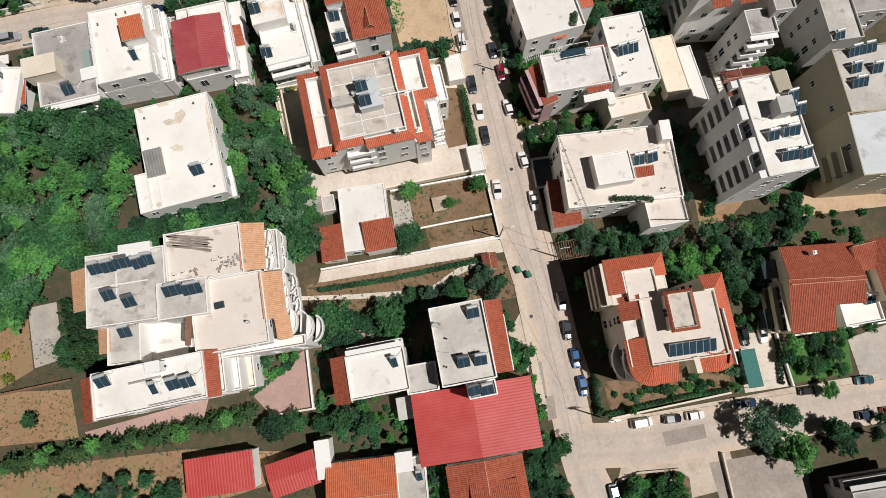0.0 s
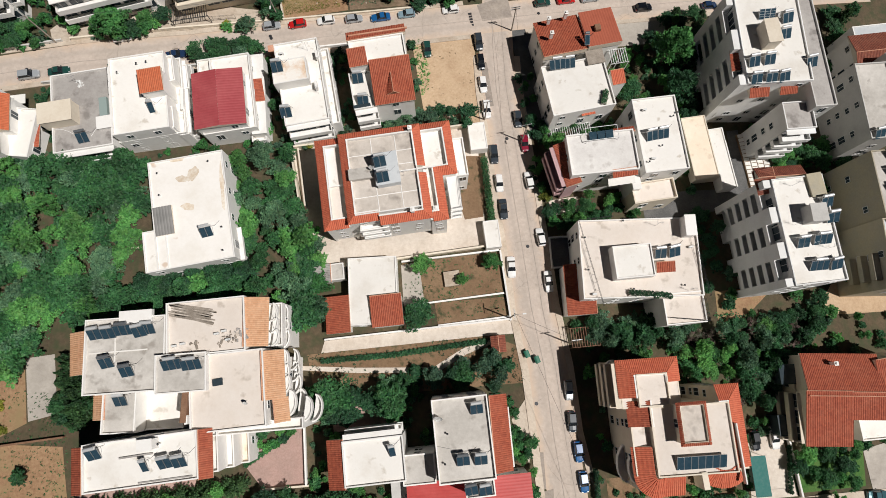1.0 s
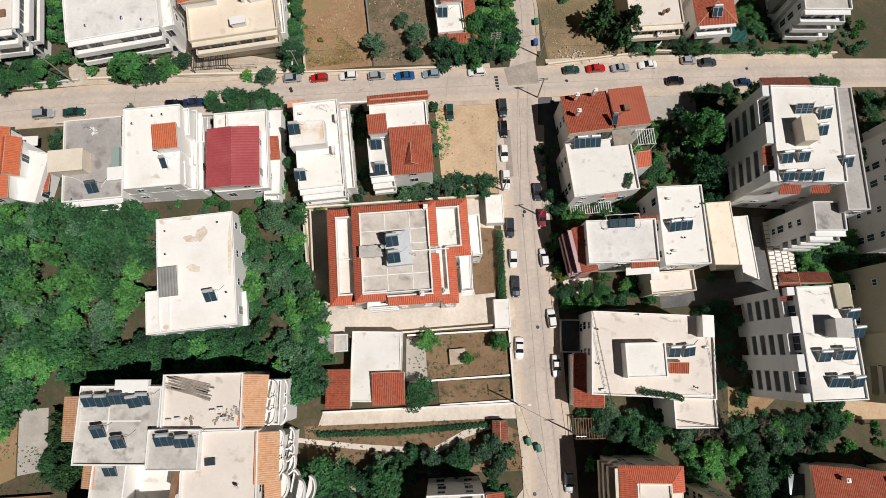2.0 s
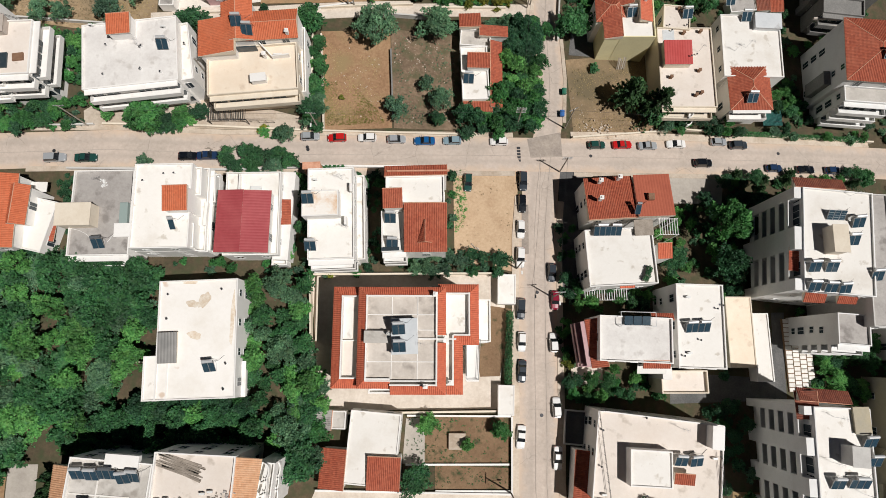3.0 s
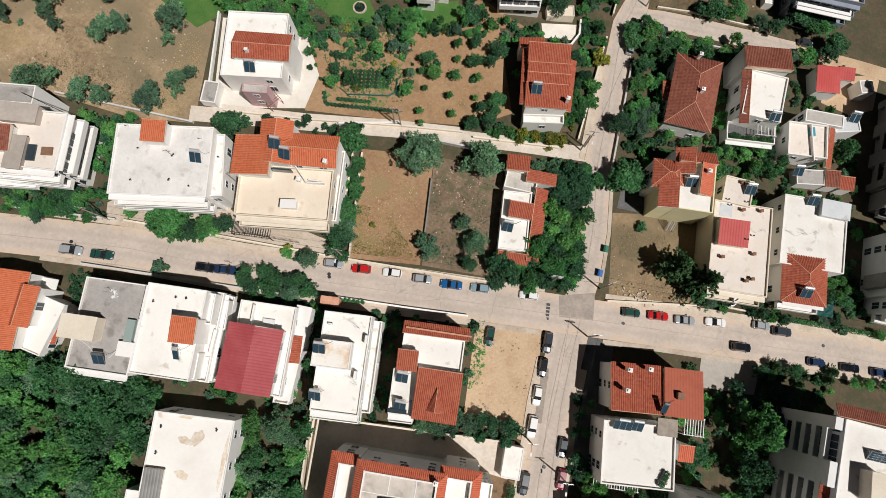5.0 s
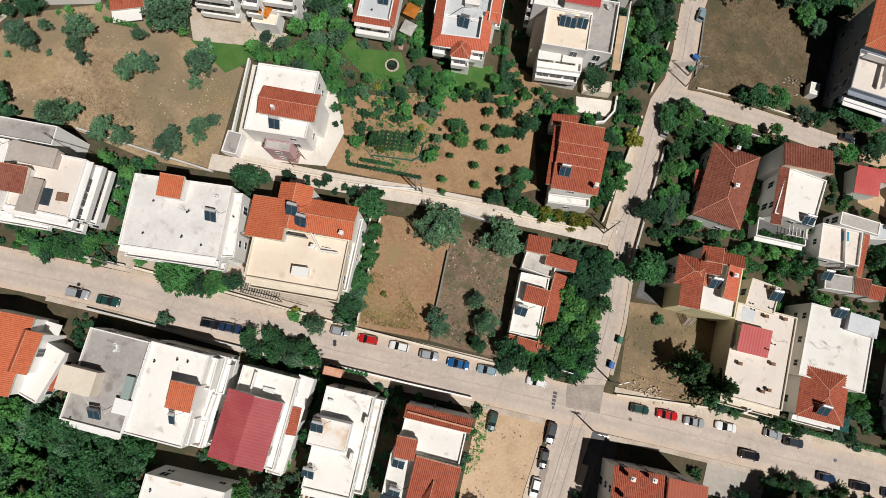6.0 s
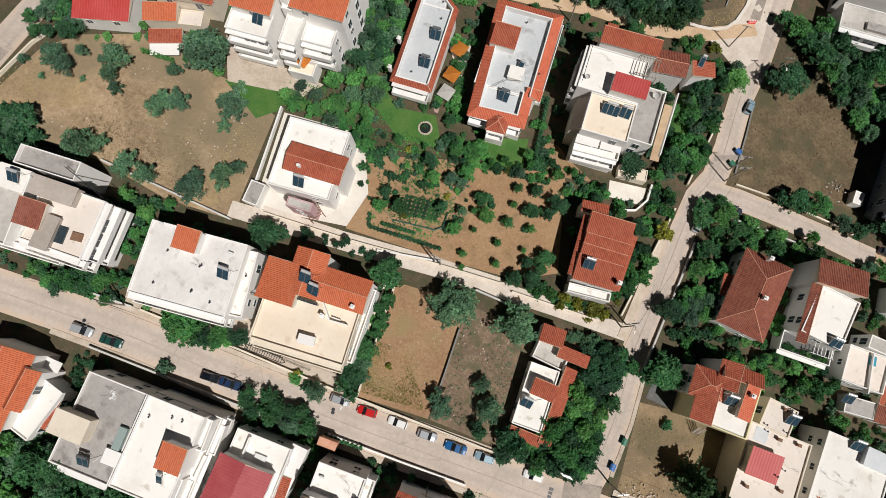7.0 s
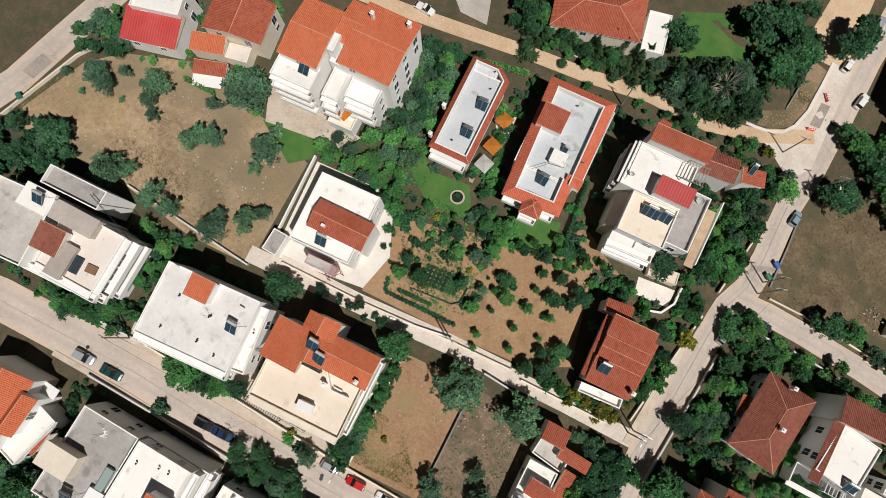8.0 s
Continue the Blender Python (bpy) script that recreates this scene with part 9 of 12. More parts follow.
block(b, -31.2, 157.3, 19.5, 9.4, 4.2, 4.21, wall='white', roof='roof_white', parapet=0.8, windows='S', balcony='S', reach=1.0)
block(b, -21.6, 159.3, 22, 6.2, 2.6, -2.4, wall='cream', roof='roof_peach', parapet=0.2, windows='S')
block(b, -32.52, 168.08, 16.63, 6.85, 3.66, 11.18, wall='white', kind='shed', rise=0.4, cover='red_sheet', side='S', over=0.1)
block(b, -37.36, 177.3, 18.13, 11.67, 2.8, 8.98, wall='white', kind='shed', rise=1, cover='tile', side='S', over=0.2)
strip(b, -42.07, 178.35, 15.96, 2.04, 2.62, 8.17, 'N', rise=0.6, cover='tile')
block(b, -28.13, 183.41, 21.72, 6.68, 4.91, 0.82, wall='white', kind='gable_x', rise=0.9, cover='tile_dark', over=0.3)
block(b, -21.56, 186.44, 31.14, 4.67, 3.12, 0.18, wall='white', kind='shed', rise=0.6, cover='tile', side='E', over=0.2)
pergola(-31.81, 173.98, 8.44, 16, 4.4, 4.0, 1.8, 'old_timber', 'weathered timber pergola frame on a roof terrace', 7)
handrail(b, [(-43.6, 173.0), (-41.0, 164.6)], 8.94, 1.0)
canopy(b, -33.5, 156.4, 19, 4.7, 2.1, 6.39, 0.7, 'white_cloth')
canopy(b, -29.1, 158.4, 19, 4.2, 2.9, 6.29, 0.7, 'white_cloth')
slab(b, 'reed_canopy', -21.66, 168.54, 17, 1.87, 12.8, 1.16, 1.36, 'reed')
for u in (-6.0, 0.0, 6.0):
    slab(b, 'post', -21.5 - 0.292 * u, 168.6 + 0.956 * u, 17, 0.14, 0.14, ground_z(-21.5, 168.6 + u) - 0.2, 1.2, 'old_timber')
parapet(b, [(-23.6, 175.3), (-19.9, 162.1)], 4.69, 5.88)
solar_heater(-33.14, 162.84, 8.60, 15.4, 3)
solar_heater(-30.40, 163.91, 8.60, 14, 2)
solar_heater(-22.81, 187.15, 0.54, 12.6, 1)
dish(-27.04, 173.41, 3.75, 0, r=0.8)
dish(-40.6, 166.2, 8.60, 0, r=0.5)
b = thing('apartment_building', 'long apartment house with a grey roof inside tiled edges', 'building', -54.72, 161.85, group='houses')
block(b, -56.0, 164.84, 17.18, 13.0, 19.2, 5.91, wall='white', roof='roof_silver', windows='WEN', parapet=0.05, balcony='E', reach=1.1)
block(b, -52.19, 152.54, 17.18, 11.2, 6.4, 5.91, wall='white', roof='roof_silver', windows='SWE', parapet=0.05, balcony='S', reach=1.3)
apron(b, -54.93, 162.05, 17.18, [(7.2, -6.8), (6.9, 12.9), (-7.3, 12.8), (-6.0, -14.0), (6.0, -13.4), (5.8, -6.2)], 2.0, 5.91, 1.2, 'tile_red')
strip(b, -47.7, 158.1, 17.18, 3.2, 1.6, 7.0, 'S', rise=1.0, cover='tile_red')
block(b, -59.2, 164.6, 17.2, 5.2, 4.4, 8.01, wall='white', kind='shed', rise=0.8, cover='tile', side='S', over=0.1)
block(b, -50.5, 149.4, 19.0, 3.7, 4.2, 5.98, wall='white', kind='hip', rise=1.1, cover='tile', over=0.25, windows='S', balcony='S', reach=1.0)
slab(b, 'stair_head', -53.1, 159.6, 17.5, 2.9, 2.6, 5.8, 7.3, 'roof_white')
solar_heater(-52.54, 154.42, 5.86, 11.2, 2, dark=True)
solar_heater(-53.21, 161.66, 5.86, 9.8, 1)
b = thing('house', 'narrow house with a grey membrane roof and tiled edges', 'house', -72.99, 156.47, group='houses')
block(b, -72.57, 154.75, 17.5, 8.0, 18.6, 5.4, wall='white', roof='roof_silver', windows='SEWN', parapet=0.05, balcony='S', reach=1.6)
block(b, -77.0, 164.2, 17.5, 6.0, 2.8, 5.42, wall='white', roof='roof_silver', windows='NW', parapet=0.05)
apron(b, -72.9, 155.8, 17.5, [(4.5, -10.7), (4.5, 8.6), (1.7, 10.9), (-4.5, 10.9), (-4.5, -10.7), (4.5, -10.7)], 1.0, 5.4, 0.8, 'tile')
slab(b, 'terrace', -66.3, 156.0, 17.5, 4.4, 14.0, -2.2, -1.2, 'lane')
slab(b, 'porch_step', -68.72, 145.01, 19.45, 11.05, 1.63, -1.3, -0.45, 'pink_paving')
chimney(b, -76.98, 152.1, 6.5)
chimney(b, -74.88, 145.93, 6.5)
solar_heater(-71.87, 157.88, 5.35, 17.5, 2, dark=True)
solar_heater(-70.19, 151.54, 5.35, 16.1, 2, dark=True)
b = thing('apartment_building', 'large white apartment house with a broad orange roof', 'building', -93.5, 147.91, group='houses')
block(b, -91.5, 150.0, 17, 10.5, 13.0, 16.4, wall='white', kind='gable_x', rise=1.0, cover='tile_orange', over=0.3, windows='SE')
block(b, -102.6, 143.0, 18, 7.9, 12.0, 16.2, wall='white', kind='gable_x', rise=1.0, cover='tile_orange', over=0.3, windows='SW')
block(b, -100.4, 135.8, 19, 8.6, 4.8, 14.4, wall='white', roof='roof_white', parapet=0.6, windows='SW', balcony='S', reach=1.2)
block(b, -93.5, 139.6, 19, 3.4, 6.4, 13.0, wall='white', roof='roof_white', parapet=0.7, windows='SE', balcony='S', reach=1.3)
block(b, -97.9, 149.6, 17, 4.4, 8.6, 16.3, wall='white', kind='gable_x', rise=0.9, cover='tile_orange', over=0.1)
block(b, -96.4, 143.6, 17, 2.2, 3.6, 14.6, wall='white', roof='roof_white', parapet=0.3)
block(b, -88.9, 142.4, 19, 6.4, 4.8, 12.0, wall='white', roof='roof_white', parapet=0.8, windows='SE', balcony='S', reach=1.3)
block(b, -97.5, 144.2, 20, 1.3, 3.6, 17.4, wall='white', roof='roof_chalk', parapet=0.3)
block(b, -90.63, 136.67, 19.11, 5.37, 3.59, 5.76, wall='white', roof='roof_peach', parapet=0.9, windows='S')
chimney(b, -95.67, 152.73, 17.36)
chimney(b, -89.4, 156.07, 16.96)
solar_heater(-99.23, 137.23, 13.80, 14.7, 2)
parasol(-91.21, 137.66, 4.16, 'orange_cloth', 'orange awning parasol on a balcony')
b = thing('house', 'house with a red front roof and white upper floor', 'house', -131.19, 124.41, group='houses')
block(b, -133.6, 128.4, 30.0, 10.4, 6.0, 11.4, wall='white', roof='roof_white', parapet=0.5, windows='SE')
block(b, -131.3, 123.2, 30.0, 11.6, 6.6, 8.9, wall='white', kind='shed', rise=1.2, cover='red_sheet', side='S', over=0.2, windows='S')
b = thing('house', 'cluster of low clay-roofed rooms', 'house', -119.72, 137.02, group='houses')
block(b, -119.79, 137.03, 25.19, 12.4, 8.63, 9.52, wall='cream', kind='gable_y', rise=1.2, cover='tile', over=0.3, windows='SE')
block(b, -121.37, 128.77, 32.43, 6.86, 3.34, 7.52, wall='cream', kind='shed', rise=0.8, cover='tile_orange', side='S', over=0.2)
block(b, -117.76, 125.4, 34.43, 6.69, 2.48, 6.52, wall='white', kind='shed', rise=0.5, cover='tile', side='S', over=0.2)
canopy(b, -117.0, 123.3, 34, 6.2, 2.6, 5.9, 0.7, 'white_cloth')
block(b, -116.24, 131.79, 27.88, 4.83, 3.38, 6.32, wall='cream', roof='roof_beige', parapet=0.2)
b = thing('house', 'orange-roofed house behind dark cypresses', 'house', -69.32, 193, group='houses')
block(b, -69.42, 193.01, 30.72, 19.22, 11.67, 1.42, wall='cream', kind='hip', rise=1.8, cover='tile', over=0.3, windows='S')
block(b, -57.11, 198.48, 27.4, 5.04, 9.57, -0.78, wall='white', roof='roof_white', parapet=0.2)
b = thing('apartment_building', 'tall grey apartment building with balconies over the upper street', 'building', 1.0, 234.0, group='houses')
block(b, 1.6, 236.8, 17.0, 17.0, 20.0, ground_z(0, 236) + 15.0, wall='grey_wall', roof='roof_pale', windows='W', parapet=0.7, balcony='W')
block(b, 4.6, 222.2, 17.0, 13.5, 6.4, ground_z(4, 221) + 7.4, wall='pale_wall', roof='roof_pale', windows='S', parapet=0.3, balcony='S')
slab(b, 'roof_panel', 6.6, 221.4, 17.0, 5.2, 1.9, ground_z(4, 221) + 7.1, ground_z(4, 221) + 7.9, 'roof_grey')
b = thing('apartment_building', 'dark-fronted building beside shady pines', 'building', 83.55, -26.91, group='houses')
block(b, 83.49, -26.87, 8.52, 14.6, 10.55, 4.89, wall='grey_wall', roof='roof_grey', windows='NW', parapet=0.5, balcony='N')

for p in PENDING:
    openings(*p)

# ---- small things on the roofs ----
vent_pipe(-65.54, 69.33, 13.73)
vent_pipe(-63.72, 69.88, 13.73)
vent_pipe(-68.98, 67.17, 13.73)
vent_pipe(-84.68, 91.76, 14.07)
vent_pipe(-77.89, 93.16, 14.07)
vent_pipe(-83.14, 85.72, 14.07)
vent_pipe(-76.51, 88.57, 14.07)
vent_pipe(-78.04, 92.80, 14.07)
vent_pipe(-76.51, 88.37, 14.07)
vent_pipe(-72.51, 88.76, 14.07)
vent_pipe(-70.6, 96.1, 12.77)
vent_pipe(-58.45, 47.8, 12.05)
vent_pipe(-49.07, 50.98, 12.15)
vent_pipe(-57.27, 43.5, 12.14)
vent_pipe(-43.56, 33.90, 12.15)
vent_pipe(-44.45, 38.30, 12.15)
vent_pipe(26.77, 134.67, 1.30)
vent_pipe(27.74, 134.41, 1.95)
vent_pipe(25.15, 129.28, 1.95)
vent_pipe(25.99, 128.37, 1.68)
vent_pipe(28.88, 130.17, 1.95)
vent_pipe(30.42, 121.94, 3.83)
vent_pipe(34.10, 115.29, 1.65)
vent_pipe(32.20, 123.96, 1.65)
vent_pipe(36.66, 58.68, 8.91)
vent_pipe(42.23, 69.58, 8.91)
vent_pipe(39.13, 62.26, 8.91)
vent_pipe(41.31, 68.75, 8.91)
vent_pipe(31.57, 46.15, 9.06)
vent_pipe(24.31, 42.26, 9.06)
vent_pipe(25.14, 36.02, 9.06)
vent_pipe(33.86, 33.00, 9.06)
vent_pipe(43.44, 34.49, 9.06)
vent_pipe(-57.53, 170.64, 5.86)
vent_pipe(-52.32, 168.98, 5.86)
vent_pipe(-49.00, 161.99, 6.86)
vent_pipe(-74.74, 164.89, 5.37)
vent_pipe(-72.92, 161.56, 5.35)
vent_pipe(-71.22, 148.30, 5.35)
vent_pipe(0.59, 4.86, 16.21)
vent_pipe(0.59, 0.02, 16.34)
roof_unit(44.70, 42.02, 9.06)
roof_unit(26.50, 31.45, 9.06)
roof_unit(35.61, 69.66, 8.91)
roof_unit(37.56, 59.46, 8.91)
roof_unit(-89.00, 95.07, 14.07)
roof_unit(-75.01, 98.00, 14.07)
roof_unit(-38.56, 75.43, 10.56)
roof_unit(-37.65, 17.56, 19.00)
roof_unit(-46.56, 15.76, 19.00)
roof_unit(-45.19, 16.25, 19.00)
roof_unit(-38.53, 18.94, 19.00)
roof_unit(-39.71, 18.36, 19.00)
aerial(-30.05, 67.50, 10.56)
aerial(-33.46, 76.76, 10.56)
aerial(61.18, 53.81, 14.78)
aerial(61.39, 46.31, 14.78)
aerial(67.37, 42.42, 14.78)
aerial(32.56, 124.84, 1.65)
aerial(43.00, 128.95, 0.64)
aerial(40.75, 127.67, 0.64)
aerial(-50.72, 159.21, 5.86)
aerial(61.30, 95.04, 12.49)
aerial(38.03, 45.78, 9.06)
aerial(44.33, 33.60, 9.06)
roof_cable([(-57.4, 16.2), (-53.6, 14.6), (-49.9, 12.9), (-48.1, 10.7)], 18.05)
roof_cable([(-50.3, 16.8), (-48.8, 14.0), (-47.2, 10.5), (-44.3, 10.5)], 17.69)
roof_cable([(-45.5, 11.4), (-42.2, 8.8), (-43.5, 10.8), (-47.3, 10.8)], 17.56)
roof_cable([(4.6, 8.3), (3.1, 5.8), (-1.4, 2.9)], 16.04)
roof_cable([(5.0, 2.4), (1.6, 2.4), (-1.2, 2.7)], 16.17)
roof_cable([(-72.1, 58.9), (-72.3, 56.6), (-73.1, 54.6)], 11.7, 'frame')
roof_cable([(-80.6, 55.5), (-79.0, 55.5), (-77.7, 55.2), (-75.6, 54.3)], 11.7, 'frame')
roof_cable([(40.9, 128.7), (43.0, 127.8), (44.0, 125.4)], -0.05)
roof_cable([(-55.5, 154.2), (-53.8, 157.3), (-51.0, 158.8)], 7.31)
roof_cable([(-11.9, 52.1), (-9.8, 51.9), (-8.8, 50.0)], 16.14)
b = thing('carport', 'driveway carport roofed with taut green netting', 'carport', 61.98, -0.2, group='carports')
slab(b, 'net_roof', 61.97, -0.18, 8.47, 3.05, 7.55, -0.1, -0.02, 'teal_net')
slab(b, 'post', 60.4, 3.1, 0, 0.11, 0.11, -3.02, -0.12, 'steel')
slab(b, 'post', 63.07, 3.55, 0, 0.11, 0.11, -3.02, -0.12, 'steel')
slab(b, 'post', 63.67, -3.35, 0, 0.11, 0.11, -3.02, -0.12, 'steel')
slab(b, 'post', 60.9, -4, 0, 0.11, 0.11, -3.02, -0.12, 'steel')

# ---- plants ----
thicket(['broad', 'broad', 'olive', 'bright'], [(-89.9, 48.9), (-77.8, 50.4), (-64.3, 52.6), (-62.2, 39.0), (-62.8, 33.6), (-69.5, 22.6), (-74.3, 19.2), (-80.2, 9.4), (-82.8, 6.2)], 72, 2.0, 3.7, 0.52, 1, joined=True)
thicket(['broad', 'olive', 'broad'], [(-103.1, 42.1), (-93.5, 45.9), (-78.5, 11.2), (-88.0, 8.7)], 40, 2.0, 3.6, 0.55, 2, joined=True)
thicket(['broad', 'olive', 'broad'], [(-81.9, 50.2), (-67.9, 51.9), (-63.8, 48.5), (-61.3, 40.5), (-76.4, 45.1)], 22, 1.6, 3.0, 0.55, 21, joined=True)
thicket(['broad', 'olive', 'broad', 'bright'], [(-48.8, 54.4), (-36.9, 58.3), (-34.2, 52.3), (-29.1, 36.4), (-24.9, 26.2), (-37.0, 24.1), (-42.2, 39.2)], 38, 1.5, 3.2, 0.55, 3, joined=True)
thicket(['broad', 'bright', 'broad'], [(-72.4, 21.8), (-59.2, 26.3), (-41.1, 31.1), (-37.0, 24.1), (-71.1, 16.1)], 34, 1.6, 2.8, 0.5, 4, joined=True)
thicket(['broad', 'broad', 'olive'], [(-26.0, 8.5), (-9.3, 11.9), (-7.7, 14.2), (-7.0, 9.7), (-10.3, 7.5), (-15.7, 6.4), (-24.1, 2.7)], 13, 1.8, 3.0, 0.55, 7)
thicket(['broad', 'olive', 'broad', 'shrub_pink'], [(25.2, 27.4), (54.6, 29.4), (77.9, 30.6), (74.5, 26.1), (63.7, 12.6), (59.1, 14.9), (59.2, 25.7), (47.7, 22.5), (29.7, 22.7)], 80, 1.2, 2.4, 0.4, 10, joined=True)
thicket(['broad', 'bright'], [(60.6, 27.0), (77.5, 36.4), (81.1, 33.9), (66.1, 29.7)], 8, 1.2, 2.2, 0.6, 11)
thicket(['broad', 'bright', 'shrub'], [(67.7, 6.3), (85.6, 8.1), (85.3, 0.0), (70.3, -1.1)], 12, 1.0, 2.4, 0.6, 12)
thicket(['broad', 'shrub', 'broad'], [(40.0, 97.0), (52.3, 99.5), (54.0, 76.0), (48.0, 75.0), (45.5, 82.0)], 14, 1.2, 2.2, 0.55, 13, joined=True)
thicket(['broad', 'broad'], [(-10.2, 123.8), (-3.1, 125.6), (0.1, 117.2), (-7.0, 114.2)], 16, 1.7, 2.6, 0.42, 14, joined=True)
thicket(['bright', 'broad', 'bright'], [(-8.3, 114.5), (-0.8, 116.9), (0.8, 109.0), (-6.6, 105.9)], 14, 1.6, 2.4, 0.42, 81, joined=True)
thicket(['broad', 'bright', 'broad'], [(-7.6, 106.3), (1.0, 109.1), (3.1, 102.0), (0.3, 99.7), (-6.0, 97.3), (-12.5, 94.7), (-14.5, 98.8), (-9.5, 101.3)], 26, 1.7, 2.5, 0.42, 82, joined=True)
thicket(['olive'], [(-14.4, 123.5), (-9.6, 125.2), (-9.1, 123.0), (-13.2, 121.3)], 5, 1.0, 1.5, 0.5, 83, joined=True)
thicket(['broad', 'bright', 'broad'], [(-7.7, 160.6), (-5.2, 165.4), (3.5, 166.4), (20.1, 171.8), (21.6, 167.7), (5.2, 160.2), (5.7, 157.5)], 18, 1.4, 2.4, 0.55, 15, joined=True)
thicket(['broad', 'bright', 'olive'], [(1.1, 141.2), (-0.2, 155.1), (5.8, 151.5), (9.3, 141.4), (4.1, 136.6)], 12, 1.6, 2.6, 0.55, 16)
thicket(['olive', 'bright', 'olive'], [(-89.9, 157.7), (-84.1, 161.9), (-80.5, 158.2), (-77.0, 149.3), (-73.5, 140.7), (-77.6, 136.6), (-84.2, 136.8), (-84.5, 148.7)], 24, 1.4, 2.6, 0.55, 17, joined=True)
thicket(['bright', 'olive', 'bright'], [(-93.6, 131.7), (-85.9, 136.9), (-74.3, 138.2), (-70.2, 130.6), (-82.4, 130.2), (-90.2, 128.4)], 20, 1.0, 2.0, 0.55, 18)
thicket(['broad', 'olive', 'conifer', 'cypress'], [(-51.1, 196.1), (-41.1, 206.7), (-36.2, 210.3), (-28.3, 201.1), (-36.0, 194.0), (-45.2, 191.0)], 22, 1.8, 3.2, 0.5, 19, joined=True)
thicket(['broad', 'conifer'], [(-45.6, 224.0), (-35.8, 231.9), (-29.7, 224.6), (-30.3, 212.7), (-34.4, 210.2)], 12, 2.2, 3.6, 0.55, 20, joined=True)
thicket(['cypress', 'conifer', 'broad'], [(-82.8, 178.5), (-79.4, 186.0), (-72.4, 185.6), (-53.9, 193.4), (-52.2, 189.4), (-62.7, 182.2), (-75.7, 174.4)], 22, 1.2, 2.0, 0.5, 22, joined=True)
thicket(['broad', 'bright', 'shrub_bright'], [(-70.4, 163.1), (-67.4, 162.5), (-58.7, 148.6), (-57.2, 141.8), (-62.8, 149.6)], 18, 0.9, 1.5, 0.5, 23)
thicket(['broad', 'bright', 'olive'], [(-20.8, 170.9), (-19.6, 187.8), (-14.7, 196.5), (-12.4, 182.7), (-9.6, 166.9), (-15.6, 162.7)], 26, 1.2, 2.2, 0.5, 26, joined=True)
plant('broad', 11.72, 176.34, 3.16)
plant('bright', 16.51, 178.42, 2.94)
plant('broad', 8.76, 175.38, 1.7)
plant('olive', 23.14, 179.07, 2.03)
plant('broad', 26.82, 178.74, 2.26)
plant('broad', 31.96, 184.09, 3.62)
plant('bright', 36.91, 183.81, 3.39)
plant('broad', 39.92, 188.73, 3.16)
plant('bright', 36.31, 174.91, 2.49)
plant('broad', 41.08, 177.97, 2.71)
plant('olive', 33.02, 173.65, 1.58)
plant('broad', 22.07, 209.15, 3.39)
plant('broad', 18.21, 207.71, 2.94)
plant('bright', 23.61, 214.24, 2.94)
plant('olive', 19.35, 201.41, 2.26)
plant('broad', 42.05, 181.32, 2.94)
car(35.96, 179.91, 12.98, 'grey', 'hatch')
thicket(['broad', 'broad'], [(-146.5, 77.8), (-140.2, 89.6), (-132.8, 95.0), (-125.9, 95.8), (-123.5, 91.6), (-128.8, 83.4), (-140.8, 73.5)], 22, 1.8, 3.0, 0.55, 29, joined=True)
thicket(['broad', 'olive', 'broad'], [(-145.7, 112.9), (-140.9, 119.4), (-132.5, 116.8), (-135.6, 111.9), (-139.9, 109.6)], 9, 1.6, 2.6, 0.55, 30)
plant('bright', -76.29, 81.69, 4.07)
plant('bright', -70.48, 83.88, 2.15)
plant('broad', -67.04, 85.17, 2.15)
plant('shrub_bright', -81.88, 80.92, 1.13)
thicket(['broad', 'bright'], [(-107.4, 77.1), (-95.5, 80.0), (-94.3, 77.2), (-105.2, 72.1)], 12, 1.2, 2.0, 0.55, 32)
thicket(['broad', 'olive'], [(-48.8, 92.8), (-45.0, 97.9), (-41.9, 87.1), (-49.7, 84.7)], 9, 1.2, 2.0, 0.5, 33)
thicket(['broad', 'olive', 'broad'], [(-61.1, 78.2), (-47.1, 82.3), (-46.0, 78.9), (-57.0, 75.0)], 10, 1.4, 2.2, 0.5, 34)
thicket(['broad', 'shrub'], [(-32.9, 78.5), (-30.1, 79.3), (-25.3, 63.9), (-27.8, 63.8)], 10, 0.9, 1.5, 0.5, 35)
thicket(['broad', 'olive', 'shrub_olive'], [(-17.7, 66.6), (1.6, 71.5), (2.0, 67.5), (-8.5, 65.1), (-16.2, 63.5)], 15, 1.2, 2.2, 0.5, 36)
thicket(['broad', 'bright'], [(14.1, 67.4), (17.1, 71.1), (34.0, 71.1), (34.4, 68.9), (16.2, 64.5)], 14, 1.0, 1.8, 0.5, 37)
thicket(['broad', 'bright'], [(18.3, 49.9), (35.9, 54.5), (37.7, 51.1), (19.2, 45.8)], 16, 1.0, 1.8, 0.5, 38)
thicket(['broad', 'bright'], [(67.7, 68.5), (81.3, 72.1), (82.1, 63.1), (69.9, 60.0)], 12, 1.6, 2.6, 0.55, 39)
thicket(['broad', 'conifer', 'bright'], [(42.7, 101.8), (54.2, 104.0), (78.1, 111.4), (79.4, 108.4), (59.8, 102.4), (44.8, 96.5)], 16, 1.2, 2.2, 0.5, 40)
thicket(['broad', 'shrub', 'bright'], [(-101.0, 91.3), (-100.8, 96.1), (-93.6, 96.8), (-94.0, 84.3), (-96.3, 85.0)], 14, 1.0, 1.8, 0.55, 41)
thicket(['broad', 'bright'], [(-106.9, 73.5), (-95.4, 80.0), (-95.2, 75.7), (-102.1, 72.1)], 9, 1.2, 2.0, 0.5, 42)
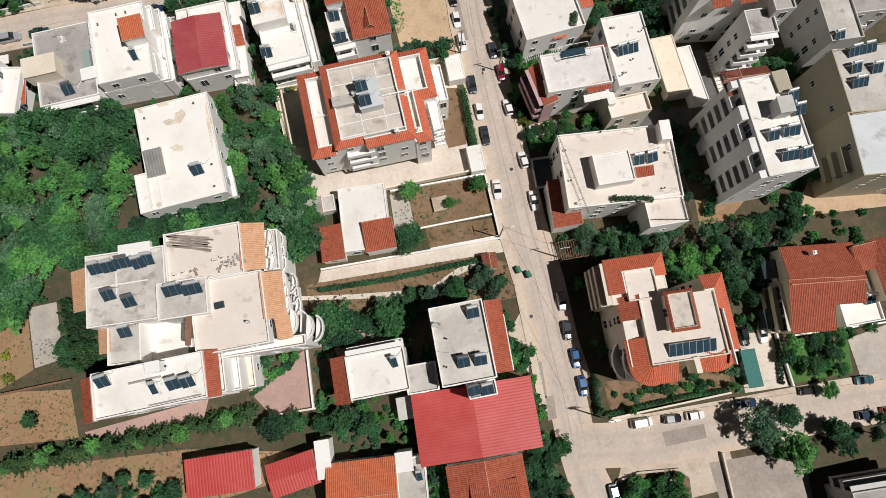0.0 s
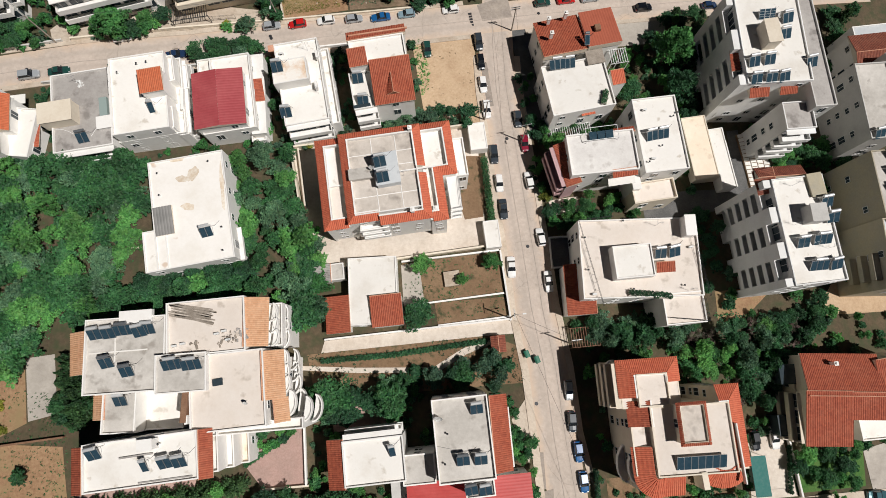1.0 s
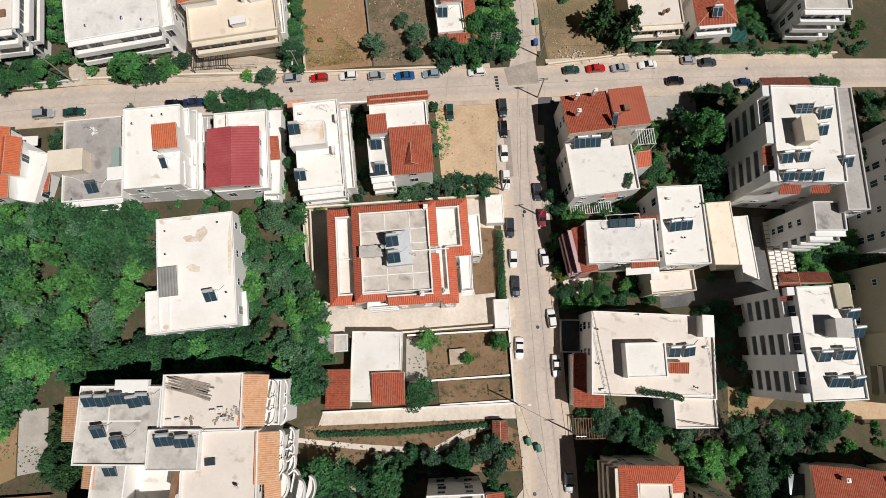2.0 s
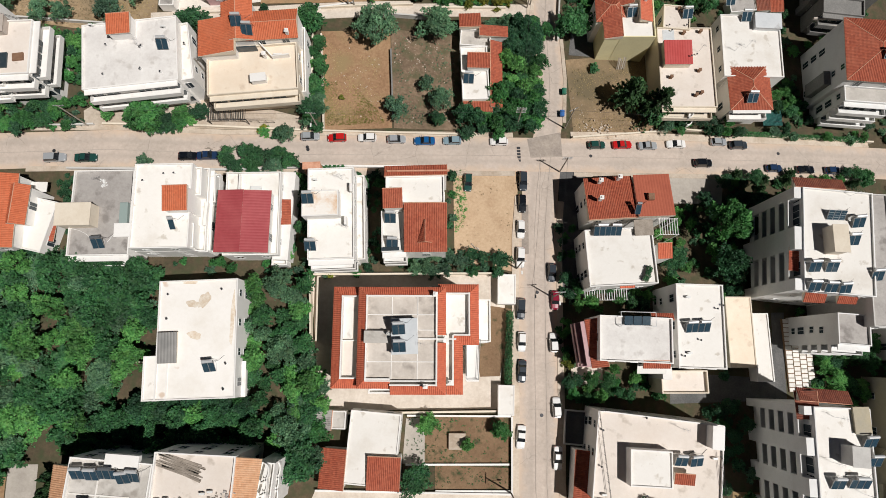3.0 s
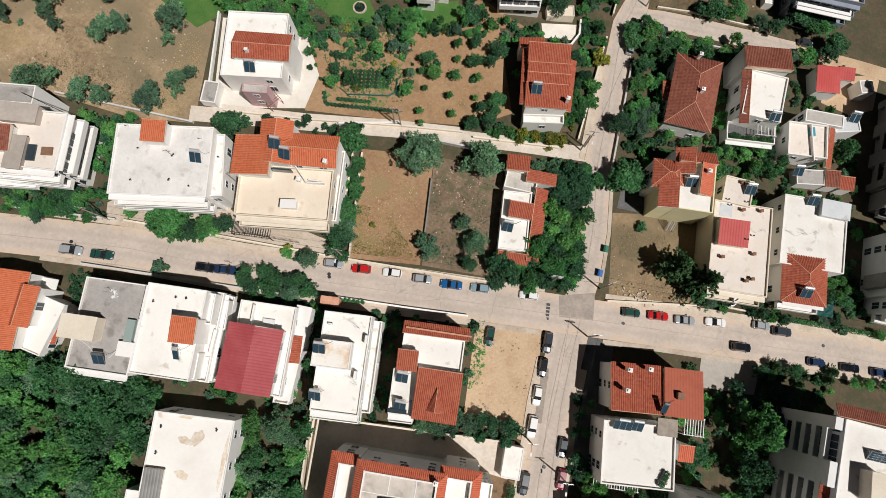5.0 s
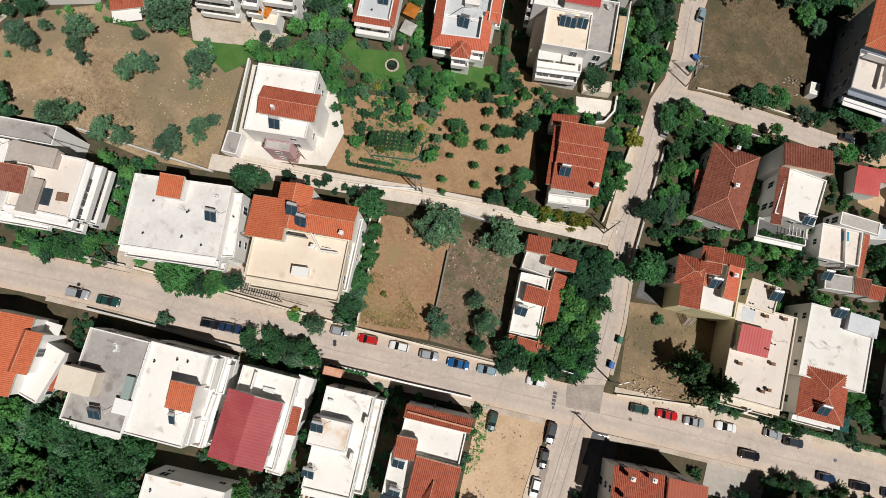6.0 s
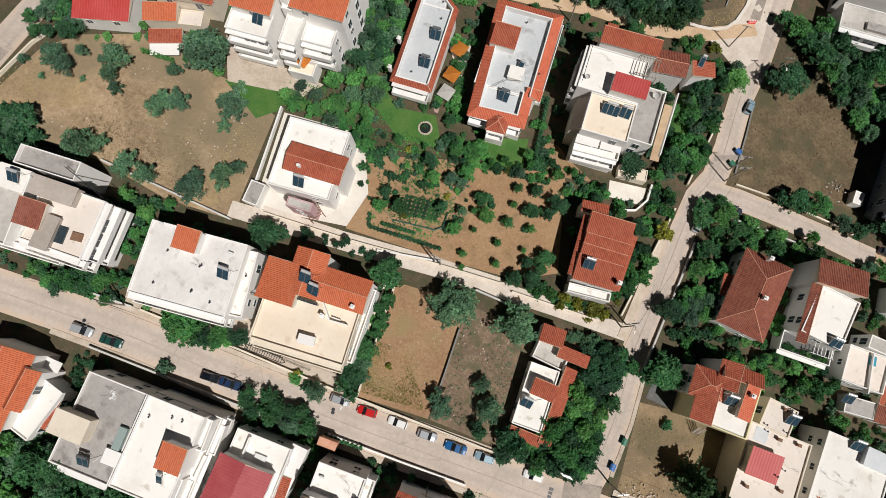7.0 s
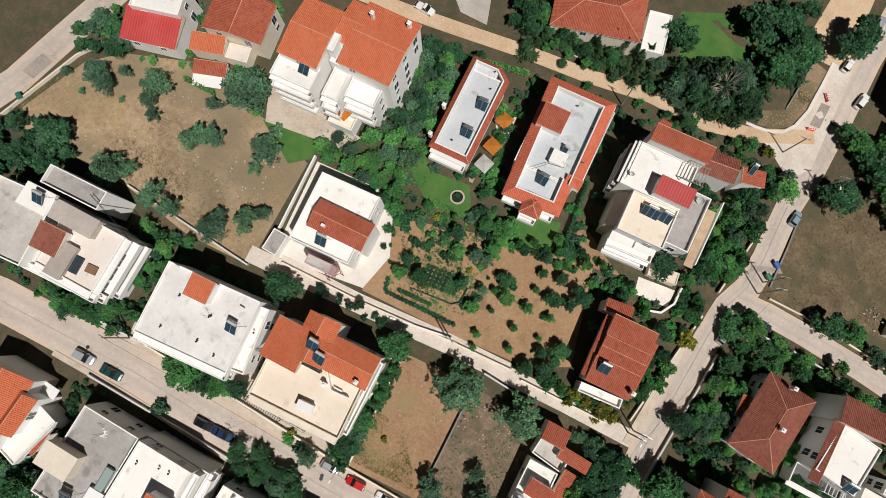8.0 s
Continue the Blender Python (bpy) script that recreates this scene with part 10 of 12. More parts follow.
thicket(['bright', 'broad'], [(-80.7, 79.4), (-76.9, 82.9), (-72.7, 83.3), (-67.8, 84.3), (-69.3, 81.5), (-76.9, 78.7)], 10, 1.2, 1.8, 0.5, 43)
thicket(['shrub', 'bright', 'shrub_bright'], [(-37.7, 1.1), (-28.4, 4.2), (-28.2, 1.1), (-35.3, -3.1)], 12, 0.8, 1.5, 0.6, 44)
thicket(['broad', 'shrub', 'olive'], [(-15.9, 13.0), (-7.1, 14.2), (8.6, 18.9), (14.3, 16.7), (13.0, 13.2), (-2.7, 12.0)], 14, 1.2, 2.0, 0.5, 45, joined=True)
thicket(['broad', 'cypress', 'broad'], [(-72.9, 9.4), (-67.1, 5.2), (-66.5, 0.0), (-70.7, 1.1)], 12, 1.2, 2.0, 0.5, 46)
thicket(['broad', 'bright'], [(11.2, 5.4), (17.8, 3.3), (18.2, -1.6), (12.1, -0.5)], 9, 0.9, 1.6, 0.5, 47)
thicket(['broad', 'bright', 'olive'], [(-32.6, 37.1), (-27.6, 38.4), (-25.1, 23.1), (-31.5, 20.7)], 12, 1.6, 2.8, 0.5, 48)
thicket(['shrub', 'shrub_bright'], [(32.5, -5.3), (52.3, -2.2), (55.5, -4.4), (33.4, -7.5)], 10, 0.7, 1.2, 0.6, 49)
thicket(['broad', 'olive', 'broad'], [(16.7, -12.5), (23.1, -14.6), (23.7, -23.8), (15.2, -23.7), (14.9, -18.6)], 12, 1.2, 2.2, 0.5, 50)
thicket(['broad', 'bright'], [(34.6, -22.8), (45.8, -20.0), (47.6, -25.0), (35.4, -26.3)], 9, 1.2, 2.0, 0.5, 51)
thicket(['broad', 'olive', 'shrub'], [(-59.1, -19.3), (-46.0, -20.8), (-46.6, -25.1), (-68.2, -24.9)], 12, 1.2, 2.2, 0.6, 52)
thicket(['shrub_olive', 'broad', 'shrub'], [(-95.3, 49.9), (-83.8, 52.0), (-82.1, 47.9), (-93.1, 44.9)], 12, 1.2, 2.2, 0.5, 53)

# pines by the lower street
for kind, x, y, r, h in (("olive", 60.7, -11.4, 4.0, 9.0), ("bright", 67.1, -15.5, 4.2, 9.0), ("broad", 67.5, -9.1, 2.8, 6.0), ("broad", 77.6, -12.4, 2.9, 6.5), ("bright", 78.1, -4.4, 2.0, 4.5), ("broad", 73.8, 1.1, 1.8, 4.0)):
    plant(kind, x, y, r, h)
row_trees = []
for k in range(34):
    u = k / 33
    row_trees.append(("conifer" if k % 6 else "bright", -79.0 + 43.0 * u, -17.6 + 8.2 * u + 0.7 * math.sin(k * 2.3) + 1.2 * u * u, 1.5 + 0.5 * (k * 0.618 % 1.0)))
woodland(row_trees, "woodland", "row of feathery dark green conifers behind sheds", "trees")
for x, y, r in ((-30.6, -11.0, 3.0), (-27.0, -9.8, 2.1), (-18.7, -9.9, 3.0), (-13.7, -10.8, 2.6), (-15.1, -7.0, 1.6), (-22.6, -10.4, 2.0)):
    plant("broad", x, y, r)

# single trees
plant('broad', -50.91, 111.86, 3.62)
plant('broad', -74.97, 104.44, 3.62)
plant('broad', -46.14, 96.97, 2.49)
plant('broad', -45.21, 91.66, 2.71)
plant('broad', 26.14, 110.18, 3.39)
plant('broad', 5.14, 126.72, 4.29)
plant('broad', -0.29, 138.7, 2.71)
plant('shrub', 11.91, 119.04, 1.36)
plant('shrub_yellow', -9.01, 152.24, 2.49)
plant('shrub_bright', -8.77, 145.45, 2.26)
plant('shrub_bright', -7.88, 141.69, 2.03)
plant('shrub_bright', -53.79, 84.73, 1.36)
plant('shrub_yellow', -54.34, 85.53, 1.13)
plant('shrub', -50.82, 85.13, 1.81)
plant('shrub_olive', -75.27, 72.58, 1.81)
plant('shrub_bright', -35.87, 59.3, 1.58)
plant('shrub_yellow', -32.52, 59.66, 1.58)
plant('shrub_yellow', 18.16, 53.02, 1.36)
plant('broad', 51.27, 90.52, 2.94)
plant('bright', -6.81, 35.31, 2.15)
plant('bright', 7.14, 37.3, 2.03)
plant('bright', 1.51, 33.32, 1.36)
plant('broad', -6.96, 25.3, 3.05)
plant('broad', -21.68, 8.87, 4.29)
plant('broad', -10.09, 9.49, 4.07)
plant('broad', -28.3, 24.11, 4.29)
plant('broad', 2.88, 14.15, 2.49)
plant('dead', -38.45, 200.06, 4.29)
plant('dead', -36.71, 7.45, 1.13)
plant('shrub_pink', 61.41, 19.84, 2.49)
plant('shrub_pink', 59.08, 14.47, 1.81)
plant('shrub_yellow', -81.28, -2.04, 1.13)
plant('shrub_yellow', -82.4, 2.11, 1.02)
plant('broad', -75.27, -9.52, 1.58)
plant('bright', 65.47, 22.72, 2.03)
plant('broad', -22.62, 229.82, 4.07)
plant('shrub', -32.99, 191.51, 1.13)
plant('shrub', -23.94, 180.49, 1.36)
plant('broad', -22.99, 160.18, 2.94)
plant('conifer', 20.2, 112.5, 4.75, 13.0)
plant('conifer', 26.32, 111.54, 4.52, 14.0)
plant('bright', 43.8, 88.2, 4.7, 15.0)
plant('broad', 46.5, 80.2, 3.6, 11.0)
plant('broad', 35.6, 78.9, 2.9, 6.0)
plant('broad', 50.35, 154.82, 2.71, 7.0)
thicket(['broad', 'shrub', 'bright'], [(33.6, -21.6), (45.3, -20.2), (46.4, -25.0), (34.4, -24.8)], 14, 0.9, 1.6, 0.45, 84, joined=True)
thicket(['broad', 'conifer', 'broad'], [(74.7, -7.7), (89.4, -10.0), (87.1, -17.7), (80.4, -16.6)], 5, 1.6, 2.4, 0.5, 85, joined=True)
plant('cypress', -63.21, 191.49, 1.02, 7.0)
plant('cypress', -60.18, 191.81, 1.02, 7.0)
plant('cypress', -64.93, 187.72, 1.02, 7.0)
plant('cypress', -55.4, 194.96, 1.02, 7.0)
plant('cypress', -58.01, 193.15, 1.02, 7.0)
hedge([(-24.6, 15.0), (-10.4, 17.4), (7.3, 21.5)], 1.6, 1.0, 'leaf')
hedge([(4.3, 60.0), (6.9, 45.7)], 2.4, 2.2, 'leaf')
hedge([(31.6, -9.2), (46.8, -6.0), (57.6, -4.4)], 1.2, 1.3, 'leaf')
hedge([(-36.3, -5.2), (-28.7, 1.1)], 1.0, 1.0, 'leaf')
hedge([(69.3, 5.8), (69.2, -3.4)], 1.0, 1.2, 'leaf')
hedge([(29.7, -1.1), (30.6, -9.1)], 1.4, 1.8, 'leaf')
hedge([(-43.1, 79.6), (-35.6, 81.6)], 1.0, 1.4, 'leaf')
hedge([(46.0, 112.2), (78.7, 119.8)], 1.6, 1.5, 'leaf')
hedge([(-71.2, 172.5), (-85.9, 163.9)], 2.0, 1.8, 'leaf_bright')

# ---- street furniture ----
pole(11.65, 26.43, 10, 100, 1, True)
pole(23.67, 22.52, 9, 10, 1, False)
pole(30.87, -9.55, 11, 10, 3, False)
pole(-2.52, 99.78, 11, 12, 4, False)
pole(8.05, 102.94, 10, 40, 1, False)
pole(-45.09, 119.04, 9, 15, 1, False)
pole(-43.17, 88.39, 9, 10, 1, True)
pole(-89.11, 77.39, 10, 15, 1, False)
pole(-6.04, 130.37, 9, 15, 1, False)
pole(8.81, 92.57, 9, 15, 2, False)
pole(-5.5, 131.38, 9, 15, 1, True)
pole(-3.44, 171.46, 10, 30, 2, False)
pole(-4.01, 174.28, 9, 30, 1, False)
pole(-7.18, 200.49, 9, 30, 1, True)
pole(-52.14, 182.55, 8, 15, 1, False)
pole(-18.68, 200.98, 9, 20, 1, False)
pole(12.39, 65.21, 9, 15, 1, True)
pole(3.95, 69.33, 9, 15, 1, True)
pole(-68.31, 93.89, 9, 20, 1, False)
pole(-43.87, 119.25, 8, 20, 1, False)
pole(-21.4, 82.73, 8, 10, 1, False)
wire((-2.52, 99.78, 7.79), (8.05, 102.94, 6.62))
wire((-2.52, 99.78, 8.19), (-43.17, 88.39, 10.60))
wire((8.05, 102.94, 6.62), (79.44, 120.36, -3.22))
wire((-3.44, 171.46, 1.94), (30.68, 175.79, -2.73))
wire((-5.50, 131.38, 4.71), (-3.44, 171.46, 1.94))
wire((11.65, 26.43, 10.47), (23.67, 22.52, 8.62))
wire((30.87, -9.55, 10.44), (93.22, -1.14, 3.47))
wire((11.65, 26.43, 10.47), (30.87, -9.55, 10.44))
wire((8.81, 92.57, 6.26), (12.39, 65.21, 7.60))
wire((-2.52, 99.78, 8.19), (-6.04, 130.37, 4.84))
wire((-89.11, 77.39, 14.68), (-43.17, 88.39, 10.60))
bin_cart(6.22, 111.3, 100, 'bin_green')
bin_cart(6.75, 105.89, 100, 'bin_blue')
bin_cart(-4.3, 179.17, -20, 'bin_blue')
bin_cart(-4.09, 175.76, -20, 'bin_green')
bin_cart(-142.18, 94.57, -10, 'bin_green')
bin_cart(15.4, 19.54, 115, 'bin_green')
bin_cart(17.48, 18.62, 115, 'bin_green')
parasol(-67.34, 160.28, -1.18, 'orange_cloth', 'square orange garden parasol')
parasol(-65.32, 154.38, -0.83, 'orange_cloth', 'square orange garden parasol')
parasol(-63.92, 150.25, -0.59, 'white_cloth', 'white garden parasol beside a house')
pergola(-61.79, 86.97, 3.23, 14.0, 8.0, 4.2, 2.4, 'iron', 'dark iron pergola over a front yard')
pergola(22.66, 68.05, -2.09, 14.0, 9.0, 2.4, 2.4)
pergola(-71.11, 113.49, 2.25, -25.0, 4.5, 3.0, 2.5, 'brown_timber', 'brown timber pergola before a house')
pergola(26.74, 23.79, -0.3, 10.0, 6.0, 4.0, 2.4, 'brown_timber', 'vine-grown timber pergola beside the street')
rubble(18.67, 185.97, -11.47, 'concrete', 'heap of broken grey rubble on dry ground', 30, 2.5)
rubble(24.59, 106.47, -4.83, 'concrete', 'scattered broken stones along a plot edge', 24, 4.0)
rubble(-4.38, 67.66, 0.28, 'earth', 'heap of brown clods on a vacant lot', 26, 1.6)
rubble(-62.77, 78.51, 3.72, 'old_timber', 'scattered debris on the asphalt beside parked cars', 40, 2.2)

# ---- parked cars ----
car(-44.54, 86.38, 16.77, 'silver', 'hatch')
car(-39.06, 87.51, -163.19, 'red', 'hatch')
car(-32.98, 89.16, -164.83, 'white', 'hatch')
car(-26.91, 90.41, 16.91, 'silver', 'hatch')
car(-21.08, 91.59, -164.54, 'blue', 'sedan')
car(-15.39, 93.2, -164.67, 'sky', 'hatch')
car(-5.55, 95.69, -164.5, 'white', 'hatch')
car(-67.28, 75.91, 16.38, 'black', 'hatch')
car(-63.46, 77.03, 16.43, 'navy', 'sedan')
car(-86.82, 70.57, 16.2, 'green', 'sedan')
car(-92.74, 69.1, 16.15, 'silver', 'suv')
car(-75.5, 80.08, 16.53, 'white', 'hatch')
car(15.62, 100.67, 17.21, 'green', 'hatch')
car(21.24, 102.28, 17.26, 'red', 'sedan')
car(26.92, 103.64, 17.28, 'silver', 'sedan')
car(33.25, 105.82, -164.06, 'white', 'sedan')
car(43.05, 109.17, 15.01, 'silver', 'hatch')
car(47.71, 109.66, 16.16, 'grey', 'suv')
car(39.99, 103, 15.7, 'black', 'suv')
car(56.69, 106.38, 15.83, 'navy', 'hatch')
car(64.3, 108.19, 15.94, 'black', 'sedan')
car(70.93, 109.83, 15.92, 'navy', 'hatch')
car(1.33, 88.17, -78.08, 'grey', 'suv')
car(2.15, 83.19, -78.13, 'black', 'hatch')
car(2.99, 77.63, -78.22, 'white', 'hatch')
car(4.12, 71.68, -79.64, 'white', 'suv')
car(6.34, 61.26, -80.47, 'grey', 'suv')
car(7.85, 54.82, -79.57, 'white', 'hatch')
car(9.06, 49.12, -80.7, 'grey', 'sedan')
car(11.37, 36.85, -82.33, 'white', 'sedan')
car(14.25, 56.14, 104.54, 'white', 'hatch')
car(17.21, 43.83, 104.49, 'white', 'hatch')
car(12.9, 64.63, -78.99, 'maroon', 'hatch')
car(11.15, 70.18, -79.04, 'grey', 'hatch')
car(-9.99, 84.86, -78.74, 'green', 'hatch')
car(19.23, 34.56, -80.02, 'white', 'sedan')
car(24.06, 13.2, -80.93, 'silver', 'hatch')
car(24.87, 7.26, -83.66, 'grey', 'hatch')
car(26.36, 1.74, -80.58, 'blue', 'hatch')
car(27.49, -3.67, -79.7, 'blue', 'hatch')
car(38.91, -10.66, 8.47, 'white', 'van')
car(45.17, -9.96, 5.65, 'black', 'hatch')
car(49.99, -9.35, 6.61, 'white', 'hatch')
car(60.94, -7.09, 6.68, 'navy', 'sedan')
car(74.45, -4.72, 4.52, 'black', 'hatch')
car(87.48, -2.61, 4.36, 'teal', 'sedan')
car(86.41, -9.59, 4.62, 'navy', 'hatch')
car(91.92, -8.85, 4.27, 'red', 'hatch')
car(62.17, 6.2, -79.69, 'black', 'hatch')
car(66.23, 6.98, -80.64, 'white', 'sedan')
car(32.56, -23.83, -79.16, 'sky', 'hatch')
car(-7.43, 190.47, 94.78, 'sky', 'hatch')
car(-12.82, 223.97, 92.73, 'white', 'suv')
car(-20.62, 228.33, 93.49, 'white', 'hatch')
car(-20.57, 233.83, 89.29, 'white', 'hatch')
car(-21.56, 241.75, 97.81, 'silver', 'hatch')
car(-97.69, 167.5, 13.34, 'white', 'pickup')
car(-3.67, 158.89, 94.94, 'silver', 'hatch')
car(1.42, 166.79, 15.6, 'grey', 'hatch')
car(-75.57, 79.8, 16.51, 'white', 'hatch')

# ---- weeds and tufts ----
weeds([(-140.5, 93.3), (-139.2, 108.5), (-134.9, 115.5), (-123.3, 124.0), (-101.7, 125.9), (-90.3, 125.2), (-83.5, 102.4), (-96.8, 98.3), (-112.5, 96.8), (-136.6, 90.2)], 700, 0.11, 'leaf_dry', 'small dry weeds dotted over a field', 1)
weeds([(5.9, 117.5), (28.2, 127.9), (30.4, 108.3), (10.5, 101.1)], 280, 0.14, 'leaf_dry', 'dry weeds over a corner plot', 4)
weeds([(-9.1, 199.9), (-5.7, 191.2), (-4.4, 184.1), (-0.7, 174.5), (12.2, 179.9), (24.7, 187.6), (23.7, 199.3), (17.9, 217.6)], 700, 0.16, 'leaf_dry', 'dry weeds over a brown field', 5)
weeds([(-84.4, 5.3), (-70.8, 5.3), (-67.1, -14.3), (-81.4, -14.2)], 500, 0.18, 'leaf', 'scattered green weeds in a garden', 8)
weeds([(-80.8, -18.1), (-47.7, -14.4), (-23.7, -15.6), (-23.4, -23.7), (-79.6, -25.4)], 900, 0.2, 'leaf_olive', 'scattered weeds on bare brown ground', 9)
weeds([(-27.5, 16.0), (7.7, 22.6), (15.3, 20.6), (16.2, 14.1), (-24.8, 7.6)], 700, 0.2, 'leaf', 'low plants in a brown garden', 10)
weeds([(-10.9, 35.7), (8.7, 40.0), (11.5, 27.0), (-9.0, 23.6)], 500, 0.17, 'leaf', 'small plants in kitchen garden beds', 11)
weeds([(-94.7, 132.0), (-86.8, 137.3), (-70.0, 140.1), (-67.5, 130.8), (-79.1, 129.5)], 700, 0.25, 'leaf_bright', 'dense low garden greenery', 12)
weeds([(-95.9, 46.7), (-70.0, 53.9), (-65.1, 48.4), (-62.2, 33.6), (-80.1, 10.2)], 900, 0.3, 'leaf', 'undergrowth below woodland trees', 13)
weeds([(25.9, 29.9), (56.0, 31.3), (80.0, 33.3), (76.2, 26.7), (65.1, 12.9), (48.8, 23.0), (30.3, 23.2)], 2600, 0.34, 'leaf', 'dense low garden greenery', 14)

# seams and cracks in the street surfaces
ribbon(street[2:12], -0.75, -0.6, 0.128, "seam", "road_seam", "dark tar seam along the street", "road seam", 0.02)
ribbon(street[2:12], 1.5, 1.62, 0.128, "seam", "road_seam", "dark tar seam along the street", "road seam", 0.02)
ribbon(upper_street[1:12], -0.3, -0.16, 0.128, "seam", "road_seam", "dark tar seam along the street", "road seam", 0.02)
ribbon(cross_street[1:], 0.3, 0.42, 0.13, "seam", "road_seam", "dark tar seam along the cross street", "road seam", 0.02)

# garden planting between the houses
thicket(['broad', 'bright', 'shrub'], [(10.3, 80.0), (13.4, 82.8), (18.0, 67.9), (14.8, 62.9), (12.0, 69.7)], 12, 0.8, 1.6, 0.5, 60, joined=True)
thicket(['shrub', 'bright', 'shrub_bright'], [(14.1, 62.2), (16.3, 62.8), (17.6, 53.0), (16.1, 52.6)], 8, 0.7, 1.1, 0.55, 61, joined=True)
thicket(['broad', 'bright'], [(20.6, 146.3), (36.8, 151.4), (37.6, 146.0), (32.7, 136.4), (22.5, 139.1)], 14, 1.0, 2.0, 0.5, 62, joined=True)
thicket(['broad', 'bright', 'olive'], [(29.3, 111.2), (43.5, 114.4), (58.1, 117.0), (58.4, 114.3), (29.9, 107.7)], 16, 1.0, 1.8, 0.5, 63, joined=True)
thicket(['broad', 'bright'], [(53.1, 129.9), (56.2, 133.9), (62.0, 119.6), (55.4, 116.1)], 8, 1.0, 1.8, 0.5, 64, joined=True)
thicket(['broad', 'bright', 'shrub'], [(2.3, 137.3), (12.7, 143.4), (13.2, 137.3), (4.0, 132.5)], 8, 1.0, 1.8, 0.5, 65, joined=True)
thicket(['broad', 'olive'], [(60.6, 133.2), (51.4, 127.0), (45.6, 139.4), (55.1, 144.4)], 5, 1.0, 1.6, 0.5, 66, joined=True)
thicket(['broad', 'shrub', 'bright'], [(-47.4, 76.0), (-43.3, 77.9), (-40.1, 69.1), (-40.2, 59.7), (-42.5, 61.3)], 10, 0.8, 1.5, 0.5, 67, joined=True)
thicket(['broad', 'shrub'], [(-90.0, 64.2), (-86.6, 65.8), (-85.4, 60.8), (-87.7, 60.1)], 6, 0.8, 1.4, 0.5, 68, joined=True)
thicket(['broad', 'bright'], [(-94.7, 80.9), (-86.2, 87.9), (-81.5, 86.7), (-79.5, 81.5), (-92.0, 77.2)], 8, 0.9, 1.7, 0.5, 69, joined=True)
thicket(['broad', 'bright', 'shrub'], [(-49.8, 103.2), (-48.2, 107.9), (-44.8, 97.3), (-46.2, 92.3)], 8, 0.8, 1.4, 0.5, 70, joined=True)
thicket(['broad', 'shrub', 'olive'], [(-68.6, 1.1), (-68.0, 11.6), (-64.6, 9.4), (-64.0, 1.1)], 8, 0.9, 1.6, 0.5, 71, joined=True)
thicket(['broad', 'shrub_bright', 'bright'], [(-77.6, 135.0), (-74.4, 139.8), (-67.8, 128.1), (-70.2, 125.8)], 10, 0.8, 1.4, 0.5, 72, joined=True)
thicket(['broad', 'bright', 'shrub'], [(-43.6, 150.2), (-34.9, 153.7), (-33.1, 149.8), (-41.7, 145.4)], 10, 0.8, 1.5, 0.5, 73, joined=True)
thicket(['broad', 'shrub_bright'], [(-29.3, 152.7), (-24.7, 154.7), (-23.8, 149.9), (-27.1, 148.3)], 8, 0.8, 1.6, 0.5, 74, joined=True)
thicket(['broad', 'shrub_bright', 'bright'], [(-14.4, 147.9), (-10.8, 148.2), (-7.0, 133.7), (-10.1, 133.8)], 10, 0.8, 1.4, 0.5, 75, joined=True)
thicket(['shrub', 'broad'], [(-70.5, 109.0), (-56.0, 114.5), (-55.3, 112.2), (-64.3, 108.9), (-68.9, 107.5)], 12, 0.6, 1.1, 0.6, 76, joined=True)
thicket(['broad', 'shrub'], [(-48.3, 101.2), (-50.0, 108.3), (-47.7, 107.5), (-43.6, 94.2), (-45.3, 89.9)], 10, 0.9, 1.6, 0.5, 77, joined=True)
thicket(['broad', 'shrub', 'bright'], [(9.3, 141.4), (15.3, 145.3), (24.7, 145.1), (22.6, 140.0), (13.4, 136.4)], 14, 0.8, 1.6, 0.5, 78, joined=True)
thicket(['broad', 'bright'], [(23.6, 142.6), (27.7, 149.2), (35.8, 150.6), (32.2, 143.2)], 8, 0.9, 1.6, 0.5, 79, joined=True)
thicket(['broad', 'broad', 'bright'], [(-7.8, 125.8), (-0.8, 126.4), (-0.8, 119.4), (-3.9, 118.0)], 8, 0.9, 1.8, 0.5, 80, joined=True)
thicket(['cypress', 'conifer', 'cypress', 'broad'], [(-72.8, 183.2), (-68.9, 189.3), (-50.4, 195.2), (-47.4, 190.6), (-60.6, 183.5), (-68.4, 178.2)], 30, 0.9, 1.5, 0.5, 90, joined=True)
thicket(['broad', 'conifer', 'broad', 'olive'], [(-53.9, 193.4), (-44.9, 203.0), (-33.7, 207.1), (-27.8, 201.6), (-38.2, 192.6), (-49.2, 187.8)], 26, 1.6, 2.8, 0.5, 91, joined=True)
thicket(['broad', 'conifer', 'broad'], [(-37.8, 226.0), (-30.5, 227.6), (-26.3, 220.5), (-27.7, 211.5), (-31.5, 205.4)], 12, 2.0, 3.2, 0.5, 93, joined=True)
thicket(['broad', 'bright', 'olive'], [(-47.1, 187.2), (-37.8, 192.1), (-36.3, 188.1), (-42.4, 185.5)], 8, 0.9, 1.6, 0.5, 94, joined=True)

